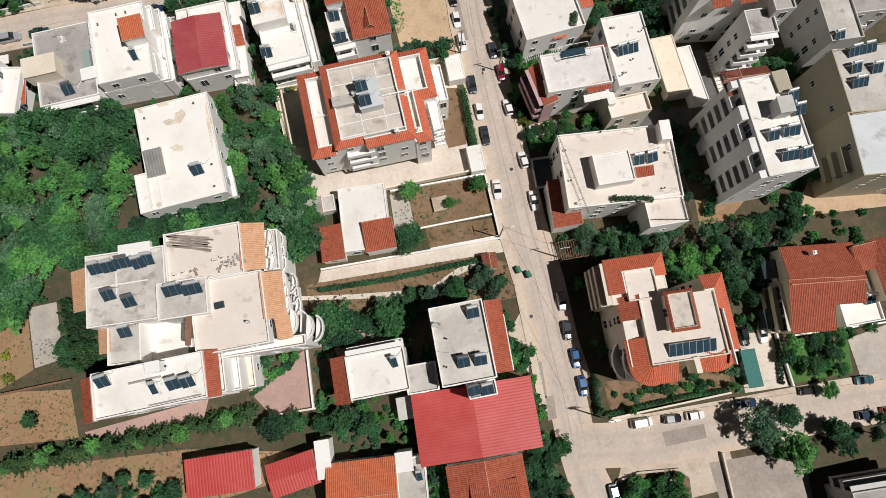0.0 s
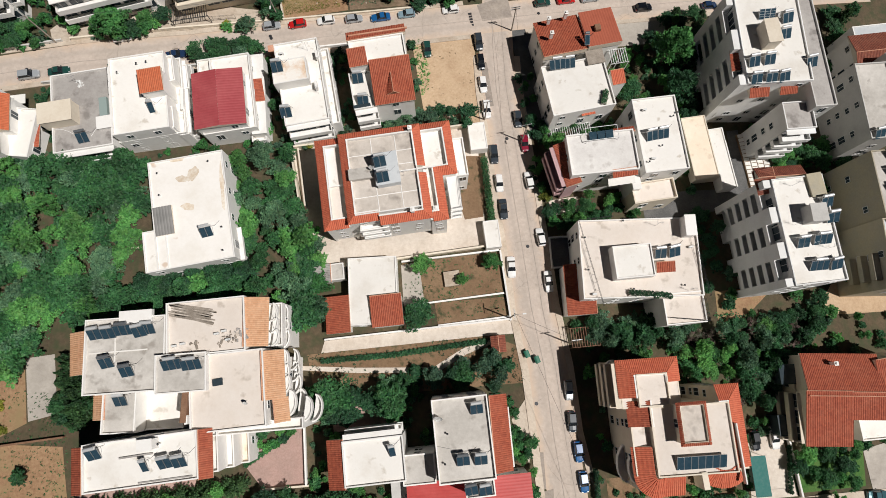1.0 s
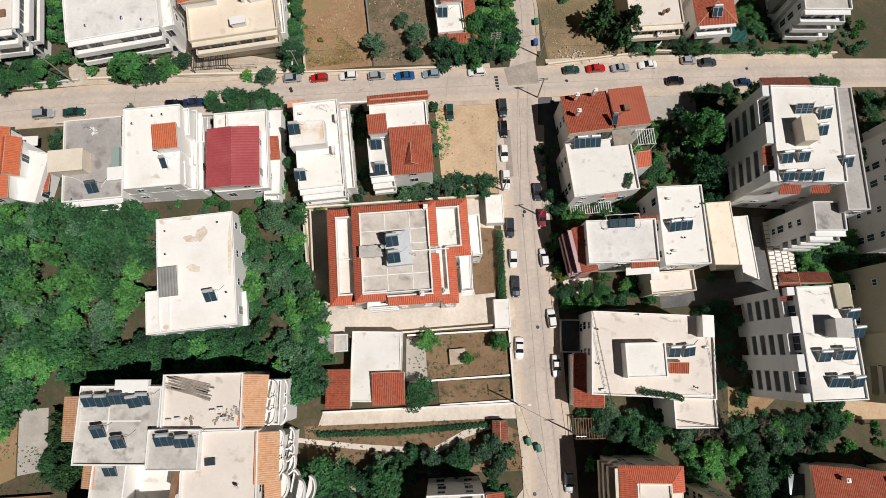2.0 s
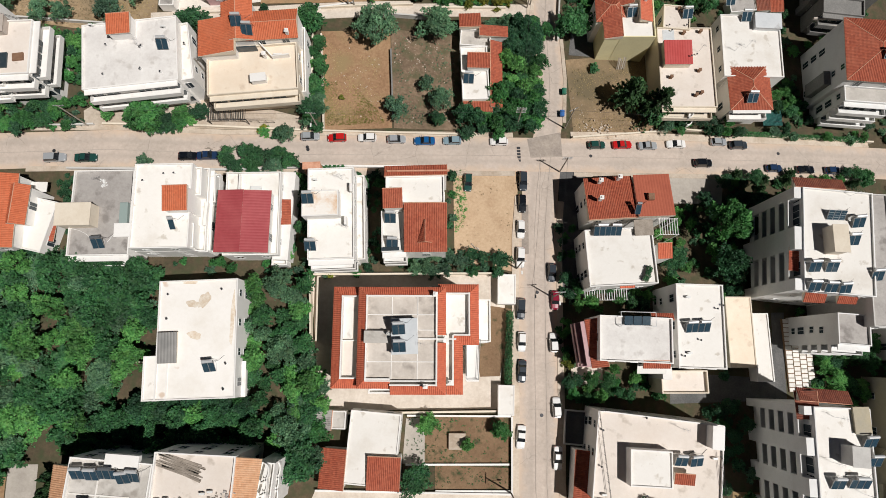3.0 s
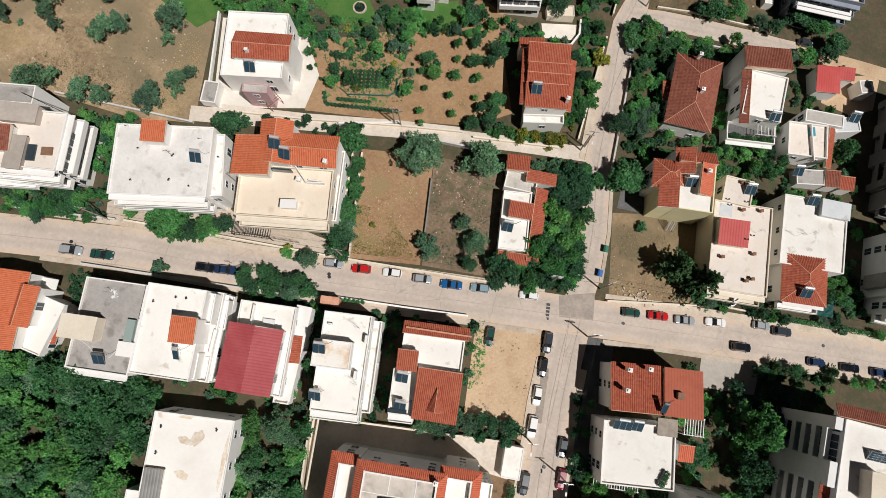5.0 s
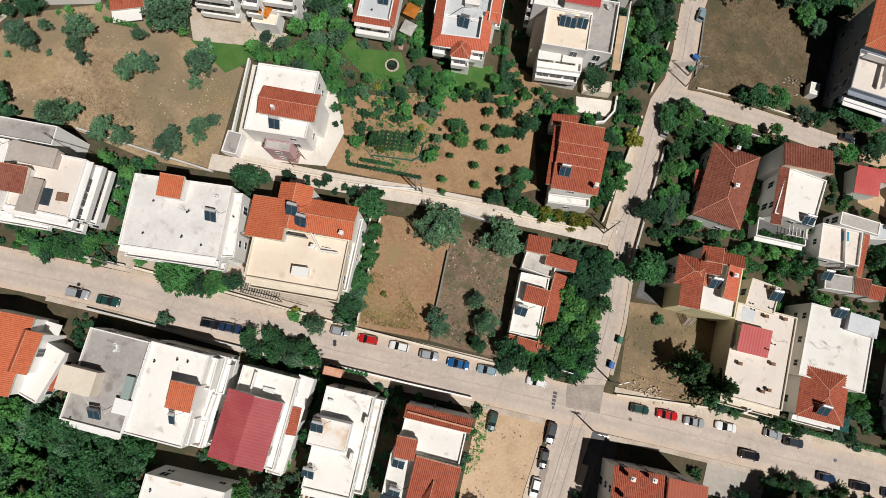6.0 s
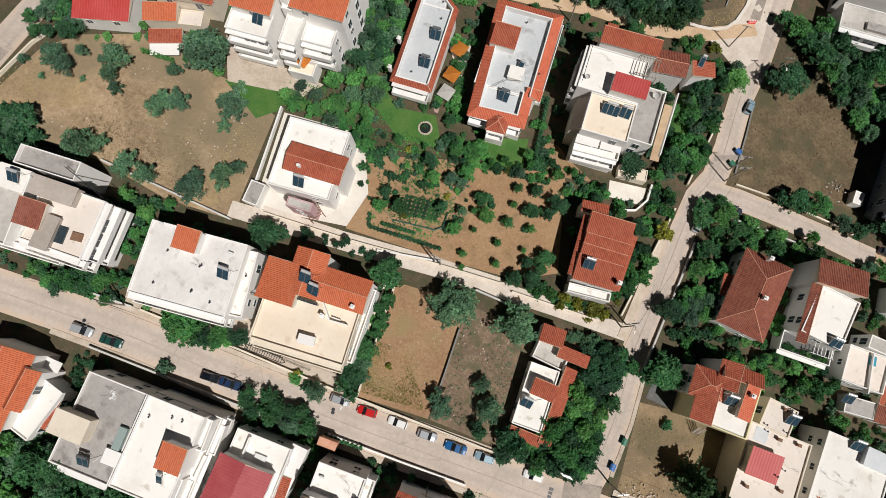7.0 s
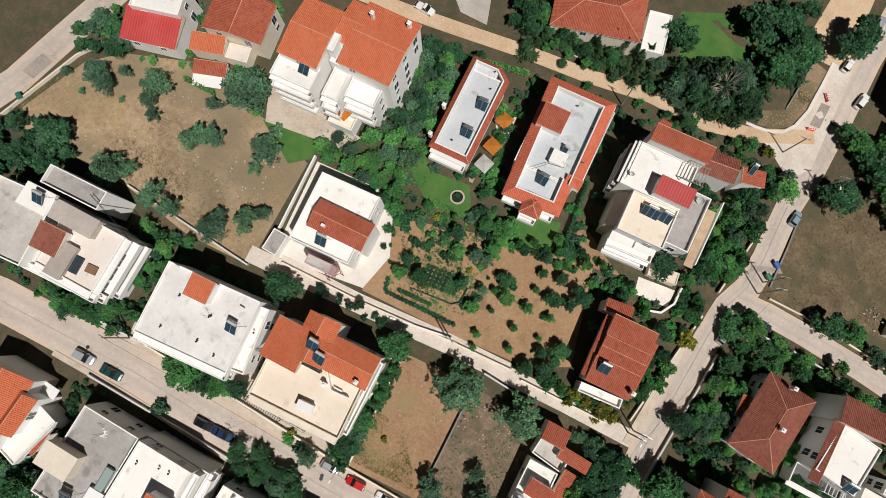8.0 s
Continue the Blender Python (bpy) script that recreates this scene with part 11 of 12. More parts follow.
# greenery that fills the gardens
thicket(['shrub', 'shrub_bright', 'shrub', 'shrub_olive', 'bright'], [(10.4, 90.7), (60.9, 104.1), (64.4, 74.7), (48.0, 75.0), (51.5, 53.0), (20.5, 45.1)], 90, 0.6, 1.6, 0.5, 100, garden=True)
thicket(['shrub', 'shrub_bright', 'shrub', 'shrub_olive', 'bright'], [(-89.9, 157.7), (-60.1, 183.0), (-38.2, 192.6), (-13.9, 195.5), (-9.1, 162.4), (-18.1, 141.3), (-19.3, 135.7), (-33.6, 148.5), (-69.4, 129.8), (-76.8, 135.8)], 190, 0.6, 1.6, 0.5, 101, garden=True)
thicket(['shrub', 'shrub_bright', 'shrub', 'shrub_olive', 'bright'], [(-3.9, 141.7), (0.7, 158.0), (44.8, 179.0), (59.5, 141.5), (61.4, 125.6), (34.3, 113.9), (22.7, 138.5), (8.9, 130.1)], 150, 0.7, 1.7, 0.5, 102, garden=True)
thicket(['shrub', 'shrub_bright', 'shrub', 'shrub_olive', 'bright'], [(-89.7, 66.2), (-13.1, 86.8), (-8.5, 65.7), (-35.2, 58.2), (-82.1, 47.9)], 90, 0.6, 1.4, 0.5, 103, garden=True)
thicket(['shrub', 'shrub_bright', 'shrub', 'shrub_olive', 'bright'], [(-138.8, 80.2), (-99.9, 93.9), (-74.8, 101.1), (-50.0, 108.3), (-45.3, 89.9), (-67.8, 82.9), (-120.9, 66.1)], 110, 0.6, 1.5, 0.5, 104, garden=True)
thicket(['shrub', 'shrub_bright', 'shrub', 'shrub_olive', 'bright'], [(-36.6, 1.1), (-24.3, 6.4), (-2.7, 14.2), (12.9, 9.9), (19.6, 5.5), (20.9, -15.6), (-23.2, -15.2), (-23.6, -8.2)], 70, 0.6, 1.5, 0.5, 105, garden=True)
thicket(['shrub', 'shrub_bright', 'shrub', 'shrub_olive', 'bright'], [(25.1, 26.2), (77.8, 30.0), (97.2, 28.0), (91.2, -1.1), (59.1, -4.4), (30.0, -9.5), (30.1, 10.0)], 110, 0.6, 1.6, 0.5, 106, garden=True)
thicket(['shrub', 'shrub_bright', 'shrub', 'shrub_olive', 'bright'], [(64.5, 76.8), (108.5, 80.0), (97.2, 28.0), (75.2, 29.9), (55.6, 26.9)], 60, 0.8, 1.8, 0.5, 107, garden=True)
thicket(['shrub', 'shrub_bright', 'shrub', 'shrub_olive', 'bright'], [(-150.6, 115.4), (-119.0, 146.6), (-108.7, 136.8), (-92.3, 130.5), (-100.5, 125.8), (-122.4, 123.1), (-134.5, 113.9)], 60, 0.6, 1.5, 0.5, 108, garden=True)
thicket(['shrub', 'shrub_bright', 'shrub', 'shrub_olive', 'bright'], [(55.2, 142.9), (80.9, 162.1), (88.8, 122.6), (59.9, 113.3)], 50, 0.8, 1.7, 0.5, 109, garden=True)
thicket(['shrub', 'broad', 'olive', 'shrub_bright'], [(18.7, -15.6), (22.9, -18.7), (24.7, -25.6), (-8.6, -25.1), (-6.7, -15.4)], 40, 0.7, 1.6, 0.5, 110, garden=True)
thicket(['broad', 'olive', 'bright', 'broad'], [(-9.6, 212.0), (-6.0, 220.0), (-2.0, 217.5), (12.0, 219.0), (22.0, 212.0), (15.0, 203.5), (4.0, 206.5), (-3.0, 211.0)], 30, 1.8, 3.0, 0.5, 86, joined=True)
thicket(['broad', 'bright', 'broad', 'olive'], [(-83.1, 142.2), (-91.3, 158.2), (-91.9, 163.2), (-86.7, 164.8), (-78.6, 148.5), (-78.5, 142.5)], 20, 1.3, 2.3, 0.5, 88, joined=True)
thicket(['cypress', 'broad', 'bright'], [(-81.1, 182.2), (-75.5, 186.3), (-61.0, 189.9), (-58.4, 184.9), (-67.9, 180.6), (-76.7, 179.1)], 14, 1.0, 1.8, 0.5, 89, joined=True)
thicket(['broad', 'olive', 'broad'], [(14.1, 218.5), (23.8, 224.5), (25.1, 217.5), (17.3, 211.6)], 8, 2.0, 3.2, 0.5, 87, joined=True)
thicket(['broad', 'bright'], [(-27.8, 187.2), (-16.7, 197.8), (-13.0, 188.4), (-10.9, 163.5), (-16.7, 160.8), (-22.6, 175.8)], 18, 1.2, 2.2, 0.5, 88, joined=True)
thicket(['broad', 'cypress', 'broad'], [(-91.7, 163.0), (-87.4, 165.5), (-80.1, 168.3), (-80.5, 165.2), (-88.9, 161.8)], 9, 1.0, 1.8, 0.5, 89, joined=True)
thicket(['broad', 'conifer', 'broad'], [(-85.5, 181.5), (-79.1, 190.4), (-71.9, 182.2), (-79.2, 177.4)], 10, 1.4, 2.4, 0.5, 95, joined=True)
thicket(['broad', 'conifer'], [(87.4, 108.6), (92.0, 109.4), (89.9, 66.8), (85.8, 65.0)], 18, 1.6, 2.6, 0.5, 96, joined=True)
thicket(['broad', 'bright', 'broad'], [(-60.5, 28.4), (-41.2, 32.9), (-40.1, 30.5), (-59.1, 25.8)], 16, 1.5, 2.3, 0.42, 97, joined=True)
plant('cypress', -70.62, 11.78, 1.36, 6.5)
plant('cypress', -68.96, 10.68, 1.58, 7.5)
plant('cypress', -68.92, 9.53, 1.81, 8.5)
plant('cypress', -68.55, 8.47, 1.36, 6.5)
plant('cypress', -68.52, 7.34, 1.58, 7.5)
plant('cypress', -66.89, 6.28, 1.81, 8.5)
plant('cypress', -68.11, 5.13, 1.36, 6.5)
plant('cypress', -66.49, 4.1, 1.58, 7.5)
plant('cypress', -66.47, 3.02, 1.81, 8.5)
plant('cypress', -66.09, 1.9, 1.36, 6.5)
plant('cypress', -66.07, 0.84, 1.58, 7.5)

drain(-0.67, 94.18, 14)
weeds([(-13.6, 86.7), (-11.5, 87.4), (-8.7, 78.7), (-8.8, 68.6)], 260, 0.22, 'leaf_bright', 'green weeds along the edge of a sandy lot', 15)
weeds([(-11.3, 87.3), (-0.3, 90.4), (3.5, 68.7), (-6.9, 68.1)], 90, 0.12, 'leaf_dry', 'dry weeds on a sandy lot', 16)
rubble(13.38, 103.51, -3.52, 'pavement', 'scattered broken pale stones beside a plot', 45, 2.6)
rubble(16.49, 104.21, -3.86, 'pavement', 'scattered broken pale stones beside a plot', 45, 2.6)
rubble(-4.96, 69.9, 0.21, 'pavement', 'broken pale stones at a sandy lot', 25, 2.0)

# the kitchen garden and the orchard
for kind, places in (
    ("shrub", ((-68.9, 129.9, 1.3), (-66.5, 129.6, 1.4), (-68.7, 126.9, 1.3), (-62.9, 128.8, 1.1), (-60.7, 129.8, 1.1), (-59.1, 133.4, 1.5), (-56.4, 131.0, 1.3), (-42.4, 135.8, 1.1), (-33.6, 135.8, 1.1), (-35.4, 151.1, 0.9), (-46.0, 129.0, 1.1), (-47.2, 125.9, 0.8), (-24.3, 127.7, 1.4))),
    ("broad", ((-61.4, 125.3, 1.4), (-58.0, 135.8, 1.8), (-50.4, 129.1, 1.6), (-44.5, 135.5, 1.9), (-34.5, 139.2, 1.9), (-30.8, 143.7, 2.3), (-31.6, 140.9, 1.6), (-39.0, 148.6, 2.1), (-27.1, 132.7, 1.9), (-29.7, 129.7, 1.4), (-57.4, 124.4, 1.9), (-36.2, 143.7, 1.5))),
    ("bright", ((-60.8, 122.0, 1.6), (-55.4, 133.4, 1.6), (-50.4, 138.2, 2.0), (-50.2, 140.9, 1.6), (-54.7, 140.9, 1.8), (-51.3, 143.7, 2.1), (-41.9, 133.1, 1.9), (-45.8, 126.9, 1.6))),
    ("olive", ((-52.3, 135.2, 1.6), (-49.8, 135.8, 1.4), (-46.6, 130.8, 1.3), (-65.1, 132.4, 1.2), (-41.1, 144.7, 1.3))),
    ("shrub_yellow", ((-56.0, 123.3, 0.8), (-50.9, 131.9, 0.8), (-43.7, 144.2, 0.9), (-63.2, 135.6, 1.0))),
    ("shrub_bright", ((-61.4, 132.5, 0.8), (-57.2, 142.3, 1.1), (-49.4, 143.8, 1.1), (-71.0, 132.3, 0.9), (-50.0, 134.2, 0.9), (-33.5, 152.0, 0.8), (-38.5, 153.4, 0.9))),
    ("shrub_pink", ((-41.5, 149.3, 0.9),)),
    ("round", ((-44.6, 132.5, 0.9), (-37.5, 134.5, 1.4), (-38.5, 138.4, 1.0), (-39.7, 141.9, 1.3), (-36.8, 129.6, 1.0), (-41.4, 123.6, 1.0), (-40.1, 121.3, 0.9), (-31.6, 131.5, 0.8), (-34.7, 125.9, 1.0), (-32.8, 136.2, 1.1), (-42.3, 129.1, 0.8), (-29.4, 125.9, 1.2)))):
    for x, y, r in places:
        plant(kind, x, y, r)
hedge([(-62.0, 119.9), (-60.4, 117.3), (-51.4, 120.2), (-45.6, 122.0)], 0.6, 0.7, "leaf", label="low clipped hedge round a garden bed")
hedge([(-58.9, 119.3), (-51.9, 121.6)], 0.5, 0.6, "leaf", label="low clipped hedge along a garden bed")
hedge([(-48.9, 143.3), (-44.7, 143.9), (-40.7, 144.9), (-35.0, 147.0)], 1.0, 1.2, "leaf")
hedge([(-45.9, 163.2), (-42.6, 155.1), (-41.0, 150.4)], 1.3, 2.2, "leaf", label="tall clipped hedge beside a house")
for k in range(9):
    x, y = -56.3 + 0.78 * k, 123.3 + 0.33 * k
    hedge([(x, y), (x - 1.6 + 0.08 * k, y + 4.2)], 0.4, 0.4, "leaf", label="row of low vegetables in a garden bed")
garden_wall([(-59.3, 122.0), (-57.2, 121.2), (-53.6, 122.7), (-49.0, 124.5), (-48.0, 126.0), (-48.8, 129.2)], 0.7, 0.07, "teal_net", "low teal net fence round a vegetable bed", False)
drape([(-60.7, 127.8), (-57.2, 129.2), (-56.5, 127.4), (-59.0, 125.3)], 0.075, "red_soil", "garden_bed", "bare reddish garden bed", "ground")
pond(-63.4, 141.6, 1.35)
thicket(["shrub", "shrub_bright", "shrub", "shrub_olive"], [(-69.0, 124.0), (-68.5, 131.5), (-52.0, 141.0), (-46.0, 134.0), (-46.5, 124.5), (-49.0, 130.5), (-57.0, 129.5), (-60.0, 120.5)], 46, 0.45, 1.0, 0.5, 120, joined=False)
thicket(["bright", "shrub_bright", "broad"], [(-56.0, 143.5), (-49.0, 145.0), (-35.5, 150.0), (-34.5, 147.5), (-47.0, 141.5), (-55.5, 139.0)], 22, 0.6, 1.3, 0.5, 121, joined=True)
plant("broad", -19.4, 184.3, 2.8, 7.5)
plant("bright", -13.6, 192.4, 3.1, 6.0)
plant("broad", -27.2, 178.6, 2.0, 5.5)
weeds([(-61.5, 117.6), (-63.2, 123.6), (-67.5, 131.0), (-51.7, 141.2), (-45.3, 122.4)], 1200, 0.26, "leaf_bright", "low green garden plants on bare soil", 7)
weeds([(-71.0, 136.0), (-66.5, 138.0), (-58.0, 140.5), (-57.0, 138.0), (-66.0, 133.6)], 320, 0.26, "leaf_bright", "leafy border along a lawn", 27)
weeds([(-45.3, 122.4), (-51.7, 141.2), (-33.2, 150.9), (-23.0, 132.0), (-29.7, 125.7)], 380, 0.16, "straw", "dry ground plants between fruit trees", 6)
for x, y, r in ((-29.9, 125.1, 1.9), (-26.8, 127.6, 2.0), (-26.6, 130.4, 1.4)):
    plant("broad", x, y, r)
for x, y, r in ((-24.4, 125.7, 1.2), (-22.0, 127.2, 1.5), (-19.1, 126.6, 1.1), (-19.1, 128.4, 1.3), (-16.2, 128.4, 1.4), (-13.0, 128.9, 1.6), (-10.6, 130.0, 1.3)):
    plant("shrub_yellow" if x > -20 else "shrub_bright", x, y, r, 2.2)

# the dry field
for x, y, r in ((-132.9, 109.0, 2.8), (-130.1, 108.5, 2.1), (-130.0, 113.1, 1.4), (-122.7, 115.7, 3.1), (-122.2, 112.2, 1.9), (-119.1, 110.6, 1.5), (-108.6, 113.2, 3.0), (-106.6, 115.9, 2.4), (-96.6, 121.6, 3.2), (-96.2, 117.0, 1.5),
                (-111.9, 120.8, 1.6), (-128.7, 93.4, 2.9), (-116.0, 96.9, 3.5), (-113.8, 99.4, 2.1), (-106.1, 99.2, 2.7), (-102.0, 100.1, 2.3), (-92.5, 103.2, 2.9), (-94.1, 105.7, 1.6), (-89.5, 108.5, 2.5), (-88.4, 111.7, 1.7)):
    plant("olive", x, y, r)
plant("olive", -108.0, 126.9, 4.9, 9.0)
for x, y, r in ((-139.7, 104.8, 1.4), (-134.3, 104.1, 0.9), (-99.4, 125.7, 1.6), (-126.9, 108.6, 0.8)):
    plant("shrub_olive", x, y, r)
for x, y, r in ((-102.1, 94.5, 1.9), (-97.1, 94.1, 2.0), (-94.4, 98.0, 1.4)):
    plant("bright", x, y, r)
hedge([(-121.2, 120.4), (-114.3, 122.4)], 1.4, 1.6, "leaf_bright")
weeds([(-144.9, 96.7), (-137.8, 105.9), (-126.0, 108.9), (-122.2, 104.5), (-131.3, 97.1), (-140.2, 92.4)], 4600, 0.085, "straw", "yellow straw over a field corner", 21)
weeds([(-95.2, 118.6), (-91.6, 124.1), (-85.0, 104.8), (-93.8, 98.4), (-93.4, 109.1)], 3400, 0.085, "straw", "yellow straw along a field edge", 22)
weeds([(-123.0, 98.0), (-118.0, 113.0), (-98.0, 115.0), (-95.0, 100.0), (-110.0, 97.5)], 900, 0.14, "leaf_dry", "dry weeds on a field", 23)
weeds([(-121.0, 98.2), (-114.0, 108.5), (-101.0, 110.5), (-88.5, 104.6), (-96.0, 99.2), (-110.0, 97.6)], 5200, 0.08, "weed_grey", "grey-olive trampled weeds on a field", 31)
stones([(-128.0, 97.0), (-120.0, 119.0), (-95.0, 121.0), (-88.0, 106.0), (-100.0, 99.5)], 420, 0.06, 0.28, "pavement", "pale stones scattered over a dry field", 1)

# the two vacant plots
plant("olive", -36.9, 113.3, 4.7)
plant("olive", -24.3, 117.4, 4.3)
plant("olive", -28.1, 96.8, 2.6)
plant("olive", -23.5, 104.2, 1.7)
plant("olive", -19.8, 101.5, 2.6)
plant("broad", -19.3, 96.8, 1.8)
plant("shrub_bright", -45.7, 102.8, 0.8)
plant("shrub_yellow", -40.7, 96.8, 0.7)
garden_wall([(-33.3, 110.8), (-31.0, 102.8), (-28.8, 94.8)], 0.9, 0.2, "bare_concrete", "thin weathered concrete wall between two plots")
weeds([(-45.6, 99.5), (-40.0, 101.0), (-33.0, 96.5), (-29.9, 93.6), (-42.2, 89.8)], 2600, 0.10, "leaf_yellow", "yellow-green weeds over a vacant plot", 2)
weeds([(-47.6, 109.0), (-36.0, 108.0), (-30.6, 94.0), (-42.2, 90.2)], 1500, 0.09, "straw", "dry straw tufts over a vacant plot", 24)
weeds([(-34.0, 115.0), (-20.5, 116.5), (-15.0, 97.3), (-28.1, 94.0)], 620, 0.17, "leaf_olive", "dark weeds over a stony plot", 3)
stones([(-33.6, 114.5), (-20.5, 116.5), (-15.0, 97.3), (-28.1, 94.0)], 300, 0.05, 0.26, "pavement", "pale stones scattered over a dark plot", 2)
stones([(-47.6, 109.0), (-36.0, 110.0), (-30.6, 94.0), (-42.2, 90.2)], 160, 0.05, 0.22, "pavement", "small stones on an orange-brown plot", 3)

# the junction corner
drape([(-28.8, 204.8), (-24.9, 209.0), (-26.7, 223.9), (-23.1, 224.2), (-20.9, 213.1), (-21.2, 207.1), (-23.4, 204.0), (-26.9, 201.8)], 0.052, "dry_grass", "vacant_plot", "dry grass corner by the junction", "ground")
weeds([(-28.4, 204.8), (-24.9, 209.0), (-26.4, 223.0), (-23.5, 223.6), (-21.3, 213.1), (-21.6, 207.4), (-23.7, 204.4), (-26.9, 202.2)], 420, 0.15, "straw", "dry straw over a street corner", 25)
ribbon([(-29.2, 200.2), (-27.2, 200.9), (-24.0, 202.5), (-21.5, 205.0), (-20.4, 208.3), (-20.3, 213.6), (-21.8, 220.7), (-23.3, 226.8)], -0.35, 0.35, 0.2, "white_paving", "pavement", "pale curved kerb round a street corner", "kerb")
garden_wall([(-24.4, 209.6), (-26.8, 223.9)], 0.6, 0.2, "bare_concrete", "low dark wall beside dry grass")
drape([(-20.4, 208.3), (-20.3, 213.6), (-21.8, 220.7), (-23.3, 226.8), (-18.5, 228.0), (-14.0, 213.0), (-11.5, 203.0), (-13.5, 196.5), (-22.0, 199.5), (-28.0, 199.6), (-24.0, 202.3), (-21.5, 204.9)], 0.1, "lane", "forecourt", "pale dusty paving at a street junction", "ground")
drape([(-19.2, 217.4), (-17.2, 218.2), (-15.8, 212.1), (-18.0, 211.1)], 0.14, "patch", "asphalt_patch", "dug-up trench patch filled with brown soil", "road patch")
stones([(-19.0, 217.0), (-17.4, 217.8), (-16.0, 212.3), (-17.9, 211.4)], 60, 0.06, 0.25, "concrete", "broken asphalt beside a trench", 4)
road_barrier(-19.3, 218.9, -35)
road_barrier(-17.3, 210.2, 35)
plant("broad", -4.1, 199.7, 4.2)
plant("broad", -11.2, 214.0, 2.4)
plant("shrub_yellow", -21.4, 197.6, 1.5, 2.4)
plant("round", -25.4, 195.3, 2.1)
plant("round", -28.2, 193.6, 1.4)

garden_wall([(-16.6, 160.2), (-15.7, 156.6), (-16.6, 153.2), (-18.9, 151.6)], 1.1, 0.3, "white", "curved white wall round a cream terrace")
drape([(-41.5, 154.6), (-38.0, 155.6), (-33.5, 154.2), (-27.5, 153.3), (-35.2, 149.2), (-39.6, 150.6)], 0.06, "red_soil", "garden_bed", "terracotta garden soil below a house", "ground")
drape([(-26.8, 224.6), (-32.1, 229.9), (-33.6, 238.2), (-26.0, 246.0), (-23.0, 236.0), (-19.8, 226.8)], 0.06, "sand", "courtyard", "peach-coloured paved yard beside the upper street", "ground")
for x, y, r in ((-52.5, 201.6, 4.0), (-42.6, 218.0, 4.4), (-38.0, 222.1, 4.0), (-31.8, 219.0, 4.6), (-32.6, 211.7, 4.0), (-23.6, 233.4, 4.2)):
    plant("broad", x, y, r, 9.0)

thicket(["broad", "bright", "broad"], [(45.5, 23.0), (58.6, 25.6), (60.0, 18.4), (49.0, 16.8)], 13, 1.3, 2.2, 0.5, 130, joined=True)


def leaning_boards(x, y, turn, n):
    """Long boards that lean against a wall."""
    ob = thing("board_pile", "weathered timber boards leaning against a yellow wall", "timber", x, y)
    for k in range(n):
        bm = bmesh.new()
        box(bm, 0.24, 0.05, 0.0, 3.4 - 0.3 * (k % 3), pose(0, 0, 0, 0, 0, turn) @ pose(0.42 * k, 0.08 * (k % 2), -0.05, -24 - 3 * (k % 3), 0, 0))
        part("board", bm, ("old_timber", "concrete")[k % 2], ob)


def net_canopy(x, y, turn, w, d, h):
    """A sagging teal net stretched over thin posts."""
    ob = thing("net_canopy", "teal shade net stretched over posts in a yard", "canopy", x, y)
    ob.rotation_euler = (0, 0, radians(turn))
    bm = bmesh.new()
    grid = [[bm.verts.new((w * (i / 6 - 0.5), d * (j / 8 - 0.5), h - 0.5 * math.sin(math.pi * i / 6) * math.sin(math.pi * j / 8) + 0.07 * math.sin(3.1 * i + 2.3 * j))) for j in range(9)] for i in range(7)]
    for i in range(6):
        for j in range(8):
            bm.faces.new((grid[i][j], grid[i + 1][j], grid[i + 1][j + 1], grid[i][j + 1]))
    bmesh.ops.solidify(bm, geom=bm.faces[:], thickness=0.02)
    part("net", bm, "teal_net", ob)
    for u in (-0.5, 0.5):
        for v in (-0.5, 0.0, 0.5):
            bm = bmesh.new()
            tube(bm, (u * w, v * d, -0.6), (u * w, v * d, h + 0.02), 0.04, 6)
            part("post", bm, "iron", ob)


def roof_stain(x, y, z, rx, ry, turn, seed):
    """A tan water stain dried on a flat roof: a thin uneven patch."""
    rng = random.Random(seed)
    bm = bmesh.new()
    ring = []
    for k in range(22):
        a = k * math.tau / 22
        f = 1 + 0.18 * math.sin(2 * a + seed) + 0.1 * math.sin(5 * a) + rng.uniform(-0.06, 0.06)
        ring.append(bm.verts.new((rx * f * math.cos(a), ry * f * math.sin(a), 0)))
    bm.faces.new(ring)
    ob = solid("roof_stain", bm, "tan_stain", "dried tan water stain on a white flat roof", "stain", kind="structure")
    ob.matrix_world = pose(x, y, z, 0, 0, turn)


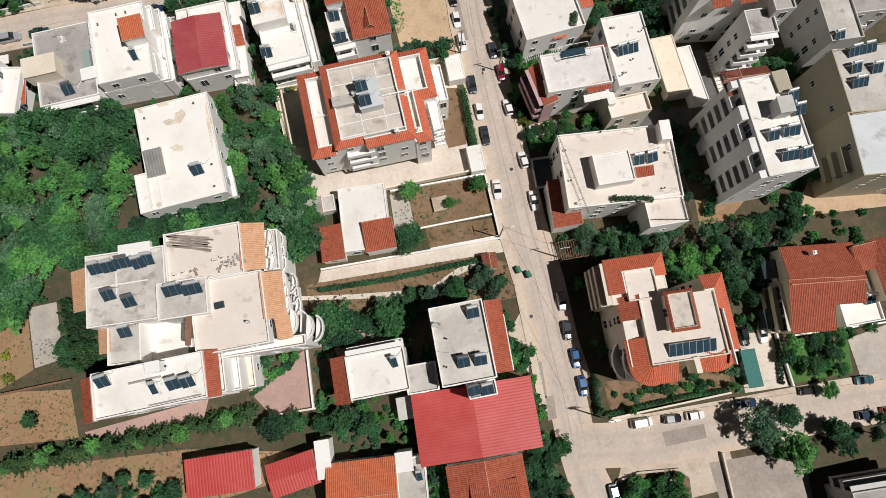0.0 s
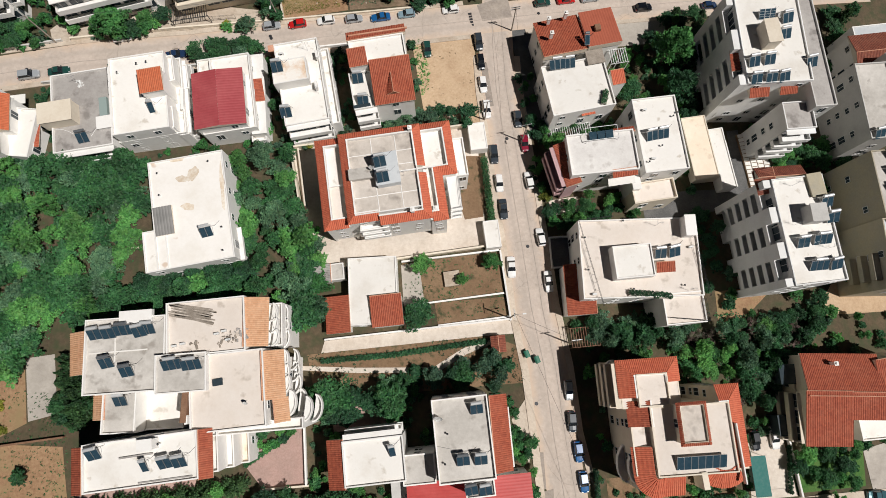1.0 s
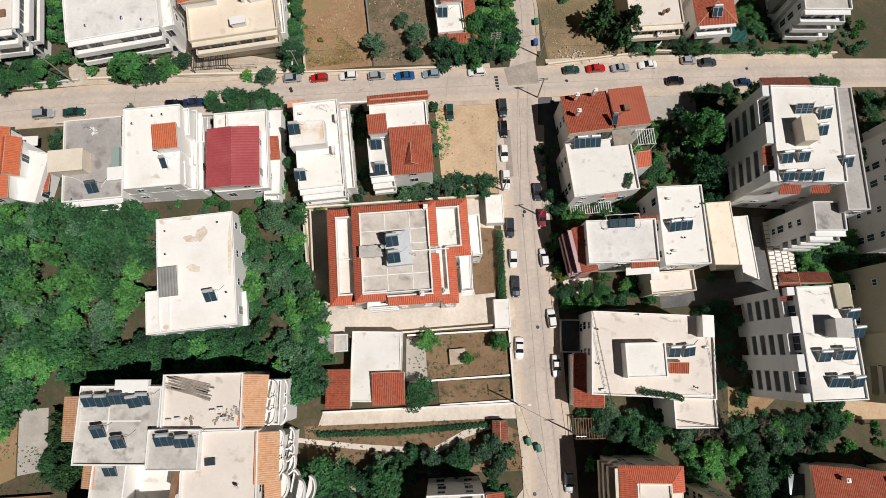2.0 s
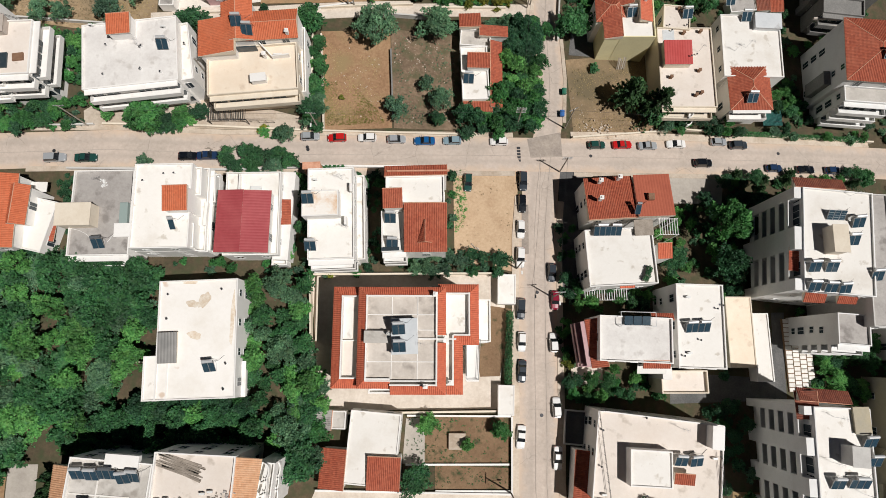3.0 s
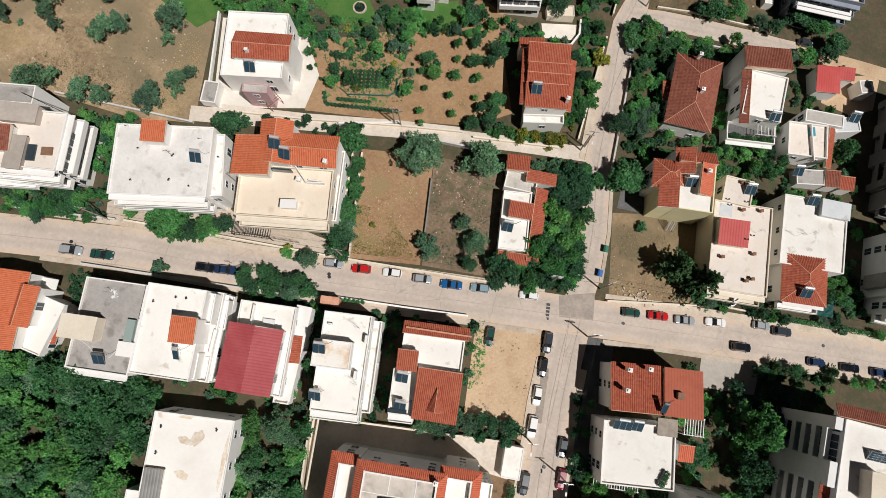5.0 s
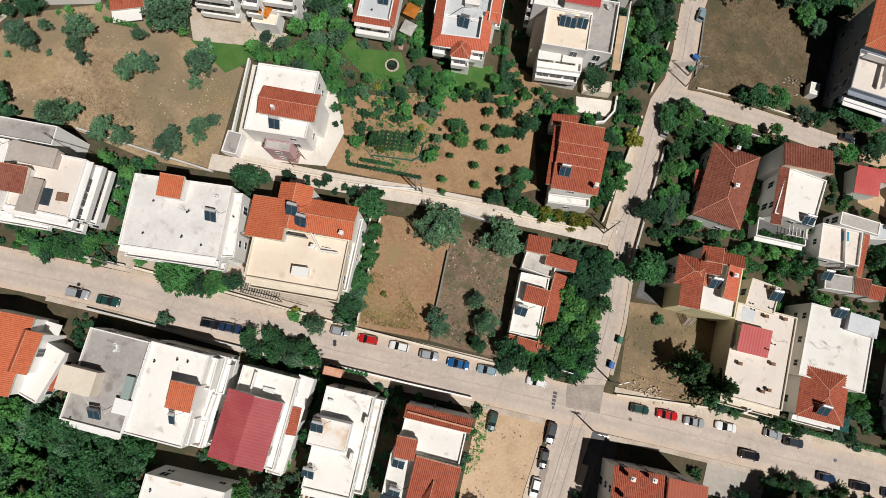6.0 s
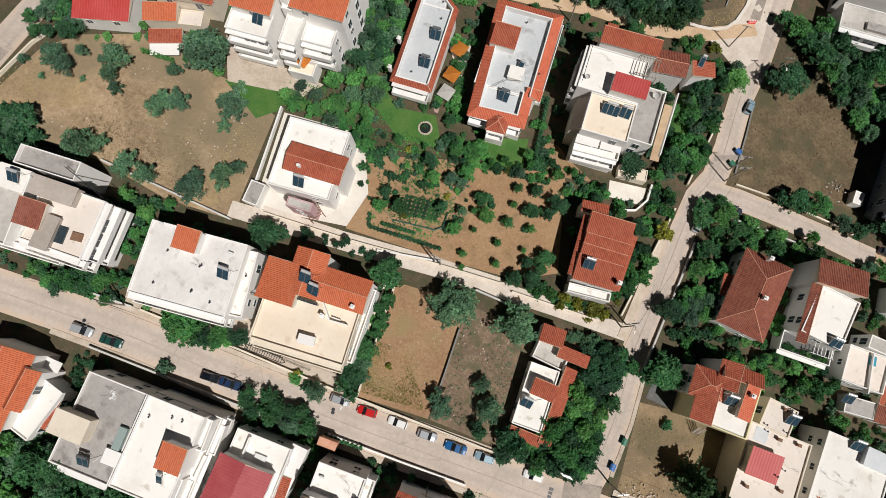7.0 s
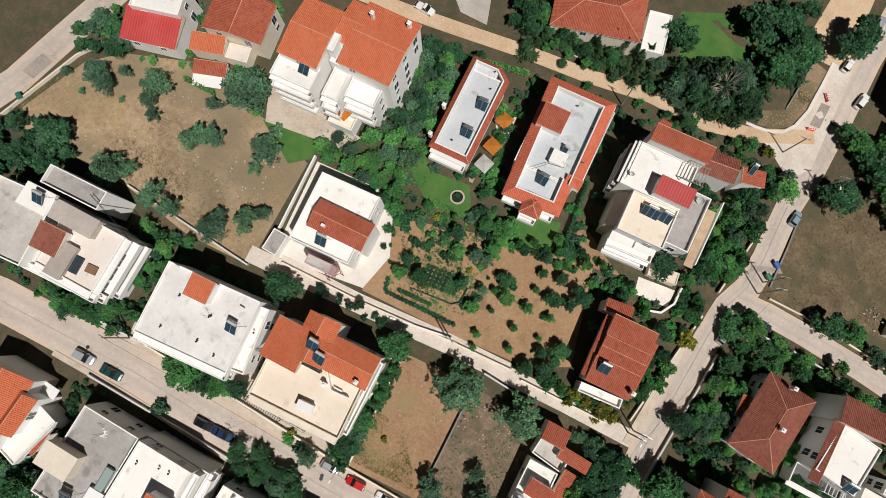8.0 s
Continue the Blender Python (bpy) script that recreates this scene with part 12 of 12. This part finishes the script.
leaning_boards(17.2, 120.6, 20, 5)
thicket(["shrub_bright", "shrub_yellow", "shrub_bright", "shrub"], [(-26.0, 124.6), (-9.6, 130.0), (-10.4, 132.0), (-26.4, 126.6)], 20, 0.7, 1.2, 0.5, 133, joined=True)
thicket(["shrub_yellow", "shrub_bright", "bright", "shrub"], [(-12.6, 133.0), (-8.6, 134.0), (-8.2, 147.0), (-12.2, 148.0)], 20, 0.7, 1.4, 0.5, 134, joined=True)
thicket(["shrub", "shrub_bright", "broad"], [(-15.5, 148.5), (-9.4, 149.5), (-10.0, 162.0), (-15.0, 160.5)], 18, 0.8, 1.5, 0.5, 135, garden=True)
thicket(["broad", "shrub", "bright", "broad"], [(47.0, 57.5), (53.0, 58.5), (56.5, 40.0), (51.0, 33.5), (47.5, 46.0)], 24, 1.0, 1.8, 0.5, 131, garden=True)
thicket(["broad", "shrub", "bright"], [(70.0, 60.0), (82.0, 64.0), (82.0, 40.0), (71.5, 38.0)], 26, 1.1, 2.0, 0.5, 132, garden=True)
weeds([(6.5, 117.5), (26.5, 125.5), (29.0, 109.5), (10.8, 102.5)], 2600, 0.085, "straw", "dry straw over a corner plot", 33)
stones([(8.0, 112.0), (27.0, 120.0), (29.5, 109.0), (10.8, 102.0)], 260, 0.05, 0.22, "pavement", "loose stones over a corner plot", 5)
stones([(11.0, 101.6), (29.8, 108.4), (29.6, 109.6), (10.8, 103.2)], 260, 0.06, 0.3, "broken_brick", "broken bricks along a plot edge", 6)
net_canopy(54.2, 118.5, 13, 4.4, 5.0, 2.3)
roof_stain(-51.84, 48.34, 12.156, 0.85, 1.75, -8, 1)
roof_stain(-53.72, 47.19, 12.158, 1.05, 0.75, 10, 2)
roof_stain(-51.68, 41.81, 12.160, 1.20, 0.75, 12, 3)
roof_stain(-45.83, 46.32, 12.162, 0.42, 4.20, 12, 4)
roof_stain(-55.37, 50.87, 12.164, 1.60, 0.30, 12, 5)

# manhole covers
manhole(-44.31, 83.61)
manhole(-93.84, 70.55)
manhole(14.91, 98.01)
manhole(9.09, 65.48)
manhole(-82.33, 81.38)
manhole(-44.58, 84.10)
manhole(14.71, 41.71)
manhole(17.85, 10.11)
manhole(57.71, 110.60)
